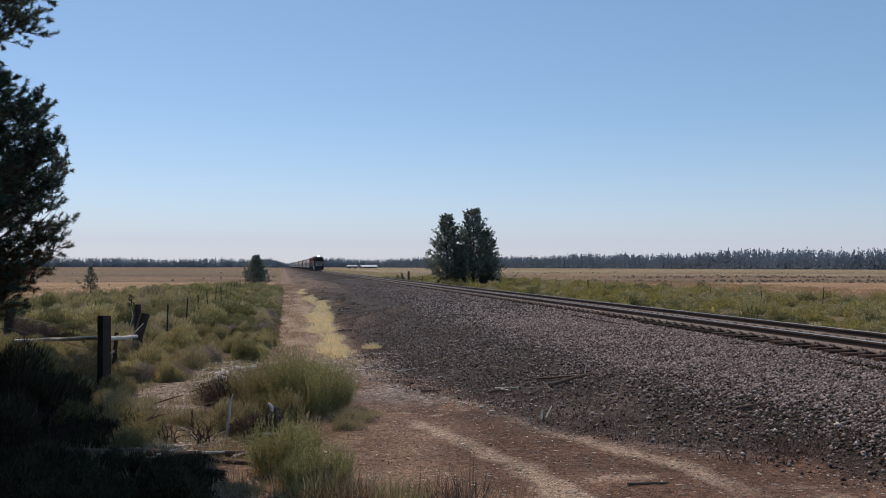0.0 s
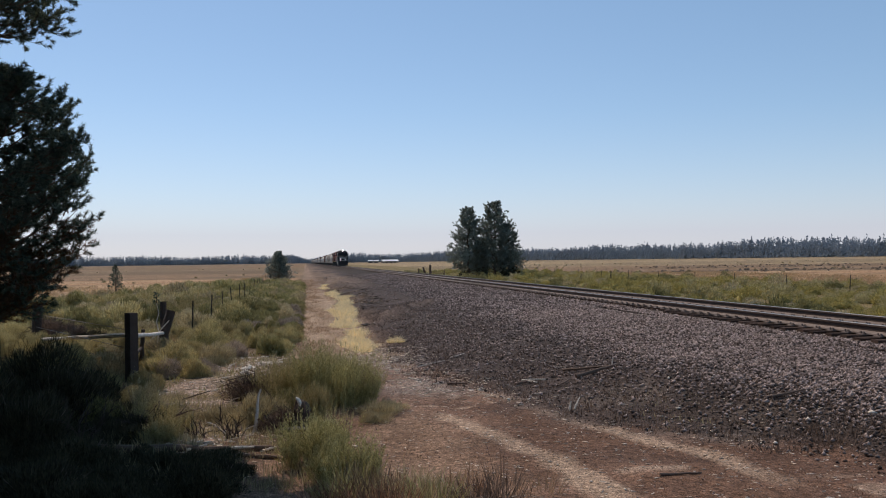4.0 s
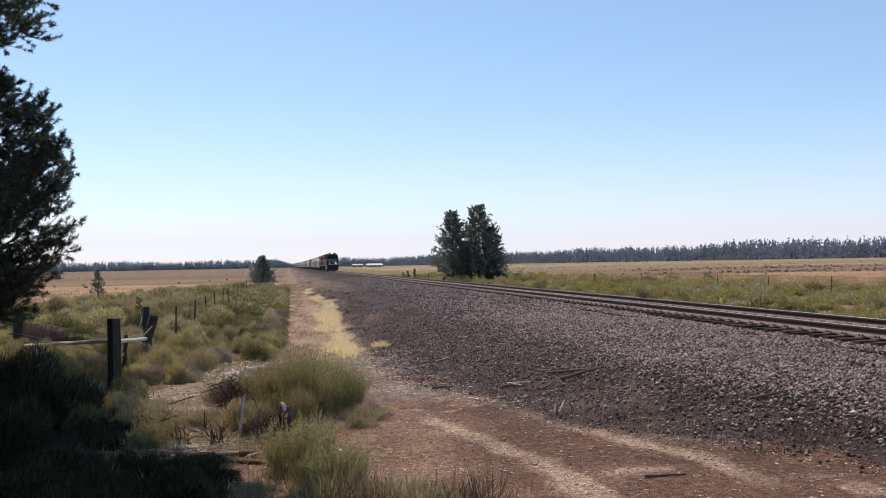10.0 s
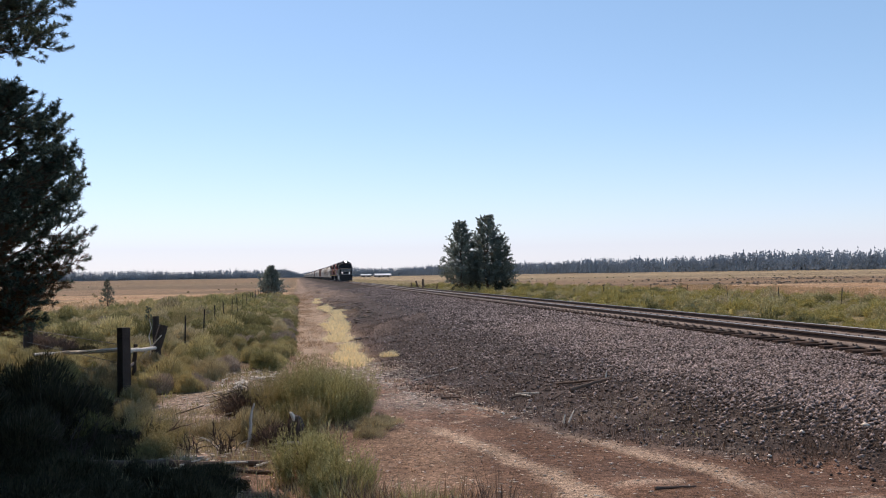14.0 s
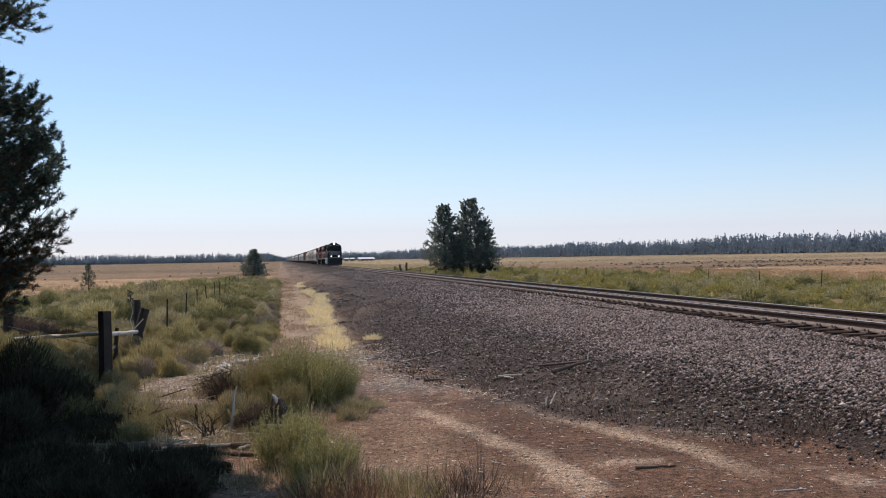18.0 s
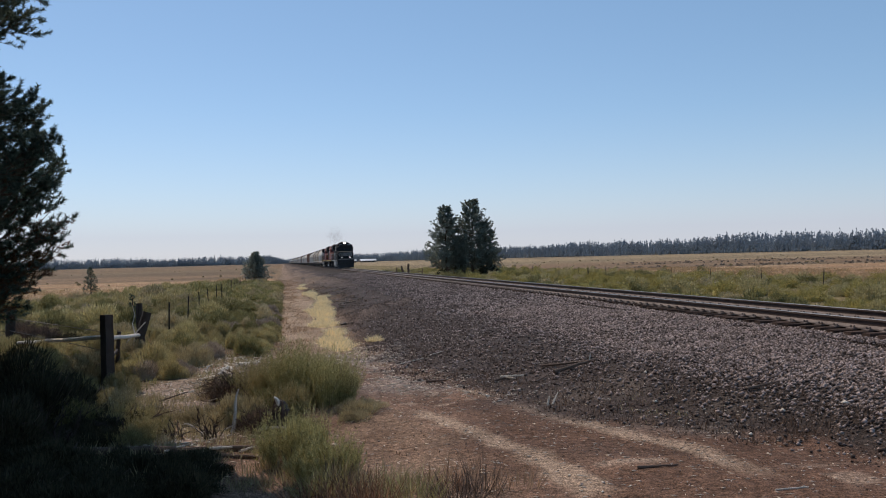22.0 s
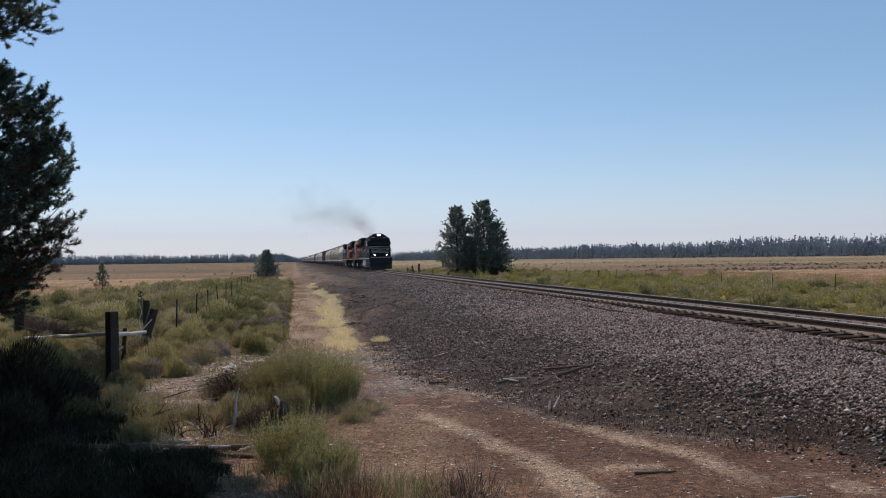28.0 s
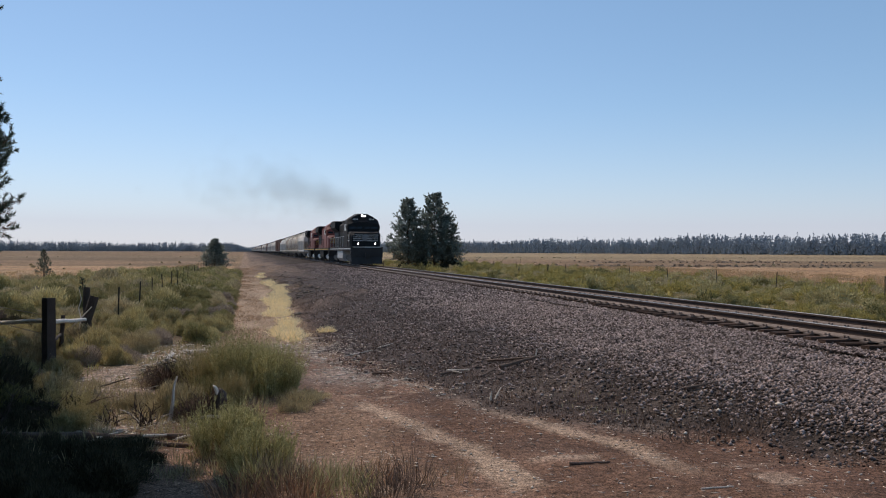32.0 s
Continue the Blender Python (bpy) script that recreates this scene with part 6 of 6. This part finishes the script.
def add_truck(car, y, axles, gap, r, material=None):
    t = part("truck", Geo().box((0, y, 0.62), (2.3, 0.5, 0.35)).mesh("truck", dark_steel), car)
    reach = gap * (axles - 1) / 2 + 0.75
    for sx in (-1, 1):
        g = Geo().loft([[(sx * (1.12 + w), yy, z) for w, z in ((-0.07, lo), (0.07, lo), (0.07, hi), (-0.07, hi))] for yy, lo, hi in ((y - reach, 0.5, 0.72), (y - reach * 0.6, 0.42, 0.85), (y, 0.28, 0.9), (y + reach * 0.6, 0.42, 0.85), (y + reach, 0.5, 0.72))])
        part("side_frame", g.mesh("side_frame", material or dark_steel), t)
    for k in range(axles):
        yy = y + (k - (axles - 1) / 2) * gap
        g = Geo()
        for sx in (-1, 1):
            g.tube([(sx * 0.70, yy, r), (sx * 0.735, yy, r), (sx * 0.74, yy, r), (sx * 0.84, yy, r)], [r + 0.03, r + 0.03, r, r], 18)
        g.tube([(-0.8, yy, r), (0.8, yy, r)], [0.09, 0.09], 8)
        part("wheelset", g.mesh("wheelset", dark_steel), t)


def rails_along(car, x, y0, y1, z0, z1, n, material):
    g = Geo().tube([(x, y0, z1), (x, y1, z1)], [0.022, 0.022], 5)
    for k in range(n):
        y = y0 + (y1 - y0) * k / (n - 1)
        g.tube([(x, y, z0), (x, y, z1)], [0.018, 0.018], 5)
    part("handrail", g.mesh("handrail", material), car, "thin side handrail")


def locomotive(label, body, top, cab_side, stripe, lit):
    """A wide-nosed diesel engine, 22 m long."""
    e = thing("diesel_locomotive", label, "locomotive")
    part("frame_sill", Geo().box((0, 11, 1.52), (3.02, 20.6, 0.34)).mesh("frame_sill", top), e)
    for sx in (-1, 1):
        part("sill_stripe", Geo().box((sx * 1.52, 11, 1.52), (0.02, 20.4, 0.09)).mesh("sill_stripe", stripe), e, "pale stripe along the sill")
    g = Geo().loft([[(x, y, z) for x, z in ((-1.5, 0.75), (1.5, 0.75), (1.5, 1.7), (-1.5, 1.7))] for y in (0.55, 0.75)])
    part("pilot", g.mesh("pilot", dark_steel), e, "black front pilot plate")
    g = Geo().loft([[(-1.45, 0.35, 0.12), (1.45, 0.35, 0.12), (1.45, 0.6, 0.8), (-1.45, 0.6, 0.8)], [(-1.45, 0.5, 0.12), (1.45, 0.5, 0.12), (1.45, 0.75, 0.8), (-1.45, 0.75, 0.8)]])
    part("plow", g.mesh("plow", dark_steel), e, "black snow plow")
    part("coupler", Geo().box((0, 0.25, 0.92), (0.3, 0.7, 0.3)).box((0, -0.08, 0.92), (0.42, 0.22, 0.34)).mesh("coupler", dark_steel), e)
    part("front_sill_stripe", Geo().box((0, 0.54, 1.68), (2.7, 0.02, 0.07)).mesh("front_sill_stripe", stripe), e, "pale stripe on the front sill")
    # nose and cab
    nose = Geo().loft([ring_x(1.30, 1.69, 3.0, 1.45, 0.28), ring_x(1.46, 1.69, 3.12, 1.85, 0.18), ring_x(1.5, 1.69, 3.2, 3.3, 0.15)])
    part("nose", nose.mesh("nose", body), e, "blunt wide nose")
    for k, z in enumerate((2.28, 2.46, 2.64, 2.82)):
        part("nose_stripe", Geo().box((0, 1.442, z), (2.36, 0.02, 0.05)).mesh("nose_stripe", stripe), e, "thin pale stripe across the nose")
        if stripe is white_paint:
            for sx in (-1, 1):
                part("nose_stripe", Geo().box((sx * 1.495, 2.65, z), (0.03, 1.6, 0.05)).mesh("nose_stripe", stripe), e, "thin pale stripe along the nose")
    g = Geo().loft([[(-0.25, y, 2.25), (0.1, y, 2.25), (0.2, y, 2.55), (0.32, y, 2.85), (-0.12, y, 2.9), (-0.3, y, 2.6)] for y in (1.425, 1.436)])
    part("emblem", g.mesh("emblem", grey_paint if stripe is white_paint else stripe), e, "plain pale emblem shape")
    part("nose_door", Geo().box((0.95, 1.52, 2.35), (0.5, 0.1, 1.1)).mesh("nose_door", body), e)
    arch = lambda y, z1, z2: [(-1.53, y, 1.69), (1.53, y, 1.69), (1.54, y, z1), (1.48, y, z1 + (z2 - z1) * 0.28), (0.95, y, z1 + (z2 - z1) * 0.74), (0.55, y, z2), (-0.55, y, z2), (-0.95, y, z1 + (z2 - z1) * 0.74), (-1.48, y, z1 + (z2 - z1) * 0.28), (-1.54, y, z1)]
    cab = Geo().loft([arch(3.0, 3.75, 4.1), arch(3.5, 4.05, 4.84), arch(5.9, 4.1, 4.9)])
    part("cab", cab.mesh("cab", cab_side), e, "cab with angled roof corners")
    part("cab_roof", Geo().loft([[(-0.8, y, z - 0.1), (0.8, y, z - 0.1), (0.5, y, z + 0.1), (-0.5, y, z + 0.1)] for y, z in ((3.4, 4.72), (3.9, 4.82), (6.0, 4.86))]).mesh("cab_roof", top), e)
    for sx in (-1, 1):
        g = Geo().loft([[(sx * 0.12, y0, 3.42), (sx * 0.62, y0, 3.42), (sx * 0.62, y1, 4.0), (sx * 0.12, y1, 4.0)] for y0, y1 in ((2.94, 3.09), (2.98, 3.14))])
        part("windshield", g.mesh("windshield", glass_mat), e, "dark windshield pane")
        g = Geo().loft([[(sx * 0.74, y0, 3.42), (sx * 1.36, y0, 3.42), (sx * 1.3, y1, 3.96), (sx * 0.74, y1, 4.0)] for y0, y1 in ((2.94, 3.09), (2.98, 3.14))])
        part("windshield", g.mesh("windshield", glass_mat), e, "dark windshield pane")
        part("number_board", Geo().box((sx * 0.78, 3.26, 4.36), (0.62, 0.3, 0.24)).mesh("number_board", black_paint), e, "dark board with pale bars")
        g = Geo()
        for k in range(4):
            g.box((sx * 0.78 - 0.2 + 0.13 * k, 3.1, 4.36), (0.07, 0.02, 0.15))
        part("board_bars", g.mesh("board_bars", white_paint), e)
        for wy in (4.25, 5.1):
            part("side_window", Geo().box((sx * 1.535, wy, 3.6), (0.03, 0.7, 0.62)).mesh("side_window", glass_mat), e, "dark cab side window")
        # steps at the corners
        for k in range(4):
            part("step", Geo().box((sx * 1.35, 0.95, 0.4 + 0.32 * k), (0.36, 0.5, 0.04)).mesh("step", dark_steel), e)
        part("ditch_light", Geo().tube([(sx * 0.8, 0.62, 2.0), (sx * 0.8, 0.86, 2.0)], [0.15, 0.12], 12).mesh("ditch_light", dark_steel), e)
        if lit:
            part("ditch_lens", Geo().tube([(sx * 0.8, 0.585, 2.0), (sx * 0.8, 0.615, 2.0)], [0.065, 0.08], 12).mesh("ditch_lens", ditch_mat), e, "lit round lens")
        rails_along(e, sx * 1.46, 6.1, 21.0, 1.69, 2.75, 9, stripe if stripe is not yellow_paint else top)
        g = Geo().tube([(sx * 1.45, 0.65, 1.69), (sx * 1.45, 0.65, 2.7), (sx * 0.5, 0.65, 2.7), (sx * 0.5, 0.65, 1.69)], [0.02] * 4, 5)
        part("front_handrail", g.mesh("front_handrail", top), e)
        part("mirror", Geo().box((sx * 1.62, 3.5, 3.6), (0.05, 0.2, 0.4)).mesh("mirror", dark_steel), e)
    part("headlight_box", Geo().loft([[(-0.36, y, 4.5), (0.36, y, 4.5), (0.3, y, 4.88), (-0.3, y, 4.88)] for y in (3.12, 3.9)]).mesh("headlight_box", top), e)
    if lit:
        for sx in (-1, 1):
            part("headlight_lens", Geo().tube([(sx * 0.105, 3.08, 4.69), (sx * 0.105, 3.13, 4.69)], [0.09, 0.1], 12).mesh("headlight_lens", lamp_mat), e, "lit round lens")
    # long hood
    part("hood", Geo().loft([ring_x(1.0, 1.69, 4.35, 5.9, 0.3), ring_x(1.0, 1.69, 4.35, 15.6, 0.3), ]).mesh("hood", body), e, "long engine hood")
    part("hood_roof", Geo().box((0, 10.7, 4.40), (1.5, 9.5, 0.14)).mesh("hood_roof", top), e)
    part("radiator_section", Geo().loft([ring_x(1.02, 1.69, 4.5, 15.6, 0.25), ring_x(1.02, 1.69, 4.5, 20.6, 0.25)]).mesh("radiator_section", body), e)
    g = Geo().loft([[(-1.02, y, 3.4), (1.02, y, 3.4), (1.5, y, 3.85), (1.45, y, 4.55), (-1.45, y, 4.55), (-1.5, y, 3.85)] for y in (15.7, 20.4)])
    part("radiator_wing", g.mesh("radiator_wing", top), e, "flared radiator housing")
    part("equipment_box", Geo().loft([ring_x(1.35, 1.69, 4.4, 6.0, 0.3), ring_x(1.35, 1.69, 4.4, 8.2, 0.3)]).mesh("equipment_box", body), e)
    for sx in (-1, 1):
        for name, box_c, box_s in (("radiator_grille", (sx * 1.035, 18.1, 2.75), (0.03, 4.3, 1.15)), ("air_intake", (sx * 1.365, 7.1, 3.55), (0.03, 1.7, 0.95))):
            grille = part(name, Geo().box(box_c, box_s).mesh(name, dark_steel), e, "dark louvred panel")
            g = Geo()
            for k in range(6):
                g.box((box_c[0] + sx * 0.02, box_c[1], box_c[2] - box_s[2] * 0.42 + box_s[2] * 0.168 * k), (0.02, box_s[1], 0.03))
            part("louvre", g.mesh("louvre", top), grille)
    door = Geo().box((0, 0, 0), (0.03, 0.42, 1.7)).mesh("hood_door", body)
    for k in range(14):
        for sx in (-1, 1):
            part("hood_door", door, e).location = (sx * 1.01, 8.6 + k * 0.5, 2.7)
    part("exhaust_stack", Geo().loft([[(-0.3, y, 4.4), (0.3, y, 4.4), (0.25, y, 4.78), (-0.25, y, 4.78)] for y in (9.8, 10.9)]).mesh("exhaust_stack", dark_steel), e)
    for y in (12.2, 13.6, 16.7, 18.2, 19.7):
        part("roof_fan", Geo().tube([(0, y, 4.42), (0, y, 4.66)], [0.6, 0.56], 16).mesh("roof_fan", dark_steel), e)
    part("horn", Geo().tube([(0.3, 7.0, 4.72), (0.3, 6.4, 4.76)], [0.03, 0.09], 8).tube([(0.5, 7.0, 4.72), (0.5, 6.5, 4.76)], [0.03, 0.08], 8).mesh("horn", dark_steel), e)
    part("fuel_tank", Geo().loft([[(-1.2, y, 0.3), (1.2, y, 0.3), (1.42, y, 0.6), (1.42, y, 1.35), (-1.42, y, 1.35), (-1.42, y, 0.6)] for y in (8.3, 13.4)]).mesh("fuel_tank", tank_paint if stripe is white_paint else top), e, "fuel tank under the frame")
    add_truck(e, 4.6, 3, 2.0, 0.53, tank_paint if stripe is not white_paint else None)
    add_truck(e, 17.2, 3, 2.0, 0.53, tank_paint if stripe is not white_paint else None)
    return e


def car_ends(car, length, material):
    """Ladders, end sills and couplers of a freight car."""
    for y, sy in ((0.0, -1), (length, 1)):
        part("coupler", Geo().box((0, y + sy * 0.1, 0.92), (0.28, 0.9, 0.28)).mesh("coupler", dark_steel), car)
        for sx in (-1, 1):
            g = Geo()
            yy = y - sy * 0.55
            for dy in (-0.2, 0.2):
                g.tube([(sx * 1.5, yy + dy, 1.0), (sx * 1.5, yy + dy, 4.2)], [0.02, 0.02], 4)
            for k in range(8):
                g.tube([(sx * 1.5, yy - 0.2, 1.1 + 0.4 * k), (sx * 1.5, yy + 0.2, 1.1 + 0.4 * k)], [0.015, 0.015], 4)
            part("ladder", g.mesh("ladder", material), car)


def hopper_car(label, paint, length=17.0, round_sides=False):
    """A covered hopper with ribs or rounded sides, sloped ends, hatches and chutes."""
    c = thing("hopper_car", label, "freight car")

    def ring(y, lo, k=1.0):
        if round_sides:
            pts = [(1.56 * k * math.cos(t), 2.9 + 1.62 * k * math.sin(t)) for t in np.arange(20) * 2 * math.pi / 20]
            return [(x, y, max(z, lo)) for x, z in pts]
        return [(-1.5 * k, y, lo), (1.5 * k, y, lo), (1.54, y, 2.1), (1.5, y, 3.0), (1.34, y, 3.65), (0.95, y, 4.2), (0.45, y, 4.52), (-0.45, y, 4.52), (-0.95, y, 4.2), (-1.34, y, 3.65), (-1.5, y, 3.0), (-1.54, y, 2.1)]

    if round_sides:
        ends = [(0.6, 0.55), (0.8, 0.75), (1.2, 0.9), (1.8, 0.98), (2.4, 1.0)]
        body = Geo().loft([ring(y, 1.4, k) for y, k in ends] + [ring(length - y, 1.4, k) for y, k in ends[::-1]])
    else:
        body = Geo().loft([ring(0.7, 2.9), ring(1.9, 1.5), ring(length - 1.9, 1.5), ring(length - 0.7, 2.9)])
    part("body", body.mesh("body", paint, round_sides), c)
    part("side_sill", Geo().box((-1.45, length / 2, 1.35), (0.12, length - 0.6, 0.3)).box((1.45, length / 2, 1.35), (0.12, length - 0.6, 0.3)).box((0, 0.5, 1.2), (2.8, 0.5, 0.3)).box((0, length - 0.5, 1.2), (2.8, 0.5, 0.3)).mesh("side_sill", paint), c)
    if not round_sides:
        rib = Geo().box((0, 0, 0), (0.07, 0.09, 1.6)).mesh("side_rib", paint)
        for k in range(11):
            for sx in (-1, 1):
                part("side_rib", rib, c).location = (sx * 1.56, 1.6 + (length - 3.2) * k / 10, 2.25)
    else:
        for y in (length * 0.27, length * 0.5, length * 0.73):
            part("band", Geo().tube([(0, y - 0.06, 2.9), (0, y + 0.06, 2.9)], [1.62, 1.62], 24).mesh("band", brown_car), c)
    for k in range(3):
        y = length * (0.25 + 0.25 * k)
        g = Geo().loft([[(-1.4, y - 2.0, 1.6), (1.4, y - 2.0, 1.6), (1.4, y + 2.0, 1.6), (-1.4, y + 2.0, 1.6)], [(-0.6, y - 0.35, 0.4), (0.6, y - 0.35, 0.4), (0.6, y + 0.35, 0.4), (-0.6, y + 0.35, 0.4)]])
        part("chute", g.mesh("chute", paint), c, "sloped discharge chute")
    part("hatch_cover", Geo().box((0, length / 2, 4.62), (0.6, length - 3.5, 0.14)).mesh("hatch_cover", paint), c)
    part("roof_walk", Geo().box((0.85, length / 2, 4.6), (0.4, length - 1.4, 0.05)).box((-0.85, length / 2, 4.6), (0.4, length - 1.4, 0.05)).mesh("roof_walk", dark_steel), c)
    car_ends(c, length, paint)
    add_truck(c, 1.7, 2, 1.75, 0.46)
    add_truck(c, length - 1.7, 2, 1.75, 0.46)
    return c


def box_car(label, paint, length=17.0):
    c = thing("box_car", label, "freight car")
    part("body", Geo().loft([ring_x(1.53, 1.15, 4.55, 0.4, 0.12), ring_x(1.53, 1.15, 4.55, length - 0.4, 0.12)]).mesh("body", paint), c)
    part("roof", Geo().loft([[(-1.56, y, 4.5), (1.56, y, 4.5), (0, y, 4.75)] for y in (0.35, length - 0.35)]).mesh("roof", paint), c)
    for sx in (-1, 1):
        part("sliding_door", Geo().box((sx * 1.57, length / 2, 2.8), (0.08, 3.0, 3.0)).mesh("sliding_door", paint), c)
        post = Geo().box((0, 0, 0), (0.06, 0.1, 3.3)).mesh("side_post", paint)
        for k in range(14):
            y = 0.8 + (length - 1.6) * k / 13
            if abs(y - length / 2) > 1.6:
                part("side_post", post, c).location = (sx * 1.55, y, 2.85)
    part("underframe", Geo().box((0, length / 2, 0.95), (0.7, length - 1, 0.4)).mesh("underframe", dark_steel), c)
    car_ends(c, length, paint)
    add_truck(c, 1.9, 2, 1.75, 0.46)
    add_truck(c, length - 1.9, 2, 1.75, 0.46)
    return c


TRAIN = []  # (vehicle, metres behind the front)
TRAIN.append((locomotive("black diesel engine with white stripes and lit headlights", black_paint, black_paint, black_paint, white_paint, True), 0.0))
TRAIN.append((locomotive("orange diesel engine with a black roof and yellow stripes", orange_paint, black_paint, orange_paint, yellow_paint, False), 22.4))
TRAIN.append((locomotive("faded red diesel engine with a black roof", red_paint, black_paint, red_paint, yellow_paint, False), 44.8))
kinds_of_car = {
    "p": hopper_car("pale grey covered hopper car with ribbed sides", pale_car),
    "t": hopper_car("tan rounded covered hopper car", tan_car, 16.0, True),
    "g": hopper_car("dull grey covered hopper car with ribbed sides", grey_car),
    "b": box_car("brown box car with sliding doors", brown_car),
}
place, used = 67.4, set()
for k in "ptttppbbpppgpgbggptppgbpppgtppggpbpp" "ggppbtpppgbppggptpppgbttppgpp":
    first_one = kinds_of_car[k]
    long_ = 16.9 if k == "t" else 17.9
    vehicle = first_one if k not in used else copy_thing(first_one, Matrix())
    used.add(k)
    tagged(vehicle, group="freight cars of the train")
    TRAIN.append((vehicle, place))
    place += long_


# ---- smoke of the leading engine: loose puffs that leave the stack one after another ----
smoke_mat = surf("diesel_soot", (0.24, 0.20, 0.17), 1.0, 0, 1, 0.1, 5, 0.1, 0, spec=0.0, translucent=0.5)
PUFFS = []


def build_smoke():
    rng = np.random.default_rng(91)
    tet_v = np.array([(1, 1, 1), (1, -1, -1), (-1, 1, -1), (-1, -1, 1)], float) * 0.6
    tet_f = np.array([(0, 1, 2), (0, 3, 1), (0, 2, 3), (1, 3, 2)])
    shapes = []
    for k in range(5):
        n = 520
        c = rng.normal(0, 0.5, (n, 3))
        r = np.linalg.norm(c, axis=1, keepdims=True)
        c = c * np.minimum(1, 0.98 / np.maximum(r, 1e-6))
        v = tet_v[None] * rng.uniform(0.004, 0.008, (n, 1, 1)) * (1 + rng.uniform(-0.3, 0.3, (n, 4, 1))) + c[:, None, :]
        f = tet_f[None] + (np.arange(n) * 4)[:, None, None]
        shapes.append(raw_mesh("smoke_puff", v.reshape(-1, 3), f.reshape(-1, 3), smoke_mat))
    t = 20.6
    while t < 31.6:
        strong = float(np.interp(t, [20.6, 21.6, 23, 26, 27.2, 32], [0.3, 1.0, 1.7, 1.3, 1.9, 1.6]))
        ob = thing("smoke_puff", "thin grey-brown puff of diesel smoke", "smoke", group="exhaust smoke", kind="stuff", data=shapes[int(rng.integers(5))])
        PUFFS.append((ob, t, rng.normal(0, 1, 3), rng.uniform(0.7, 1.3)))
        t += 0.024 / strong


build_smoke()


# ---- what moves ----
FRONT = [(0.0, 290.0), (3.0, 275.0), (6.0, 259.0), (8.0, 247.0), (10.0, 235.0), (12.0, 223.5), (14.0, 211.5), (17.0, 194.5), (20.0, 176.0), (22.0, 161.8), (24.0, 147.0), (26.0, 131.8), (28.0, 116.2), (30.0, 99.6), (32.0, 81.6)]


def front_at(t):
    return float(np.interp(t, [a for a, _ in FRONT], [b for _, b in FRONT]))


def motions():
    for vehicle, behind in TRAIN:
        walk(vehicle, [(t, pose(TRACK_X, y + behind, RAIL_TOP)) for t, y in FRONT])
    for ob, t0, way, speed in PUFFS:
        rows = []
        stack = (TRACK_X, 10.3, RAIL_TOP + 3.1)
        for t, y in FRONT:
            if t < t0 - 0.2:
                rows.append((t, pose(stack[0], y + stack[1], stack[2])))
        rows.append((t0, pose(stack[0], front_at(t0) + stack[1], stack[2])))
        y0 = front_at(t0) + stack[1]
        for age in (0.4, 1.0, 2.0, 3.5, 5.5, 8.0, 11.0, 17.0):
            t = t0 + age
            spread = 0.2 + 0.62 * age ** 0.85
            up = 3.4 * speed * (1 - math.exp(-age / 1.3)) + 0.55 * age * speed
            rows.append((min(t, 32.0) if t < 32.3 else t, pose(stack[0] + way[0] * spread - 1.45 * age, y0 + way[1] * spread * 1.6 - 1.6 * (1 - math.exp(-age)), stack[2] + 1.3 * min(1, age / 0.4) + up + way[2] * spread * 0.6, 0, 0, 25 * age * way[2] / 3)))
            if t >= 32.0:
                break
        walk(ob, rows)


motions()
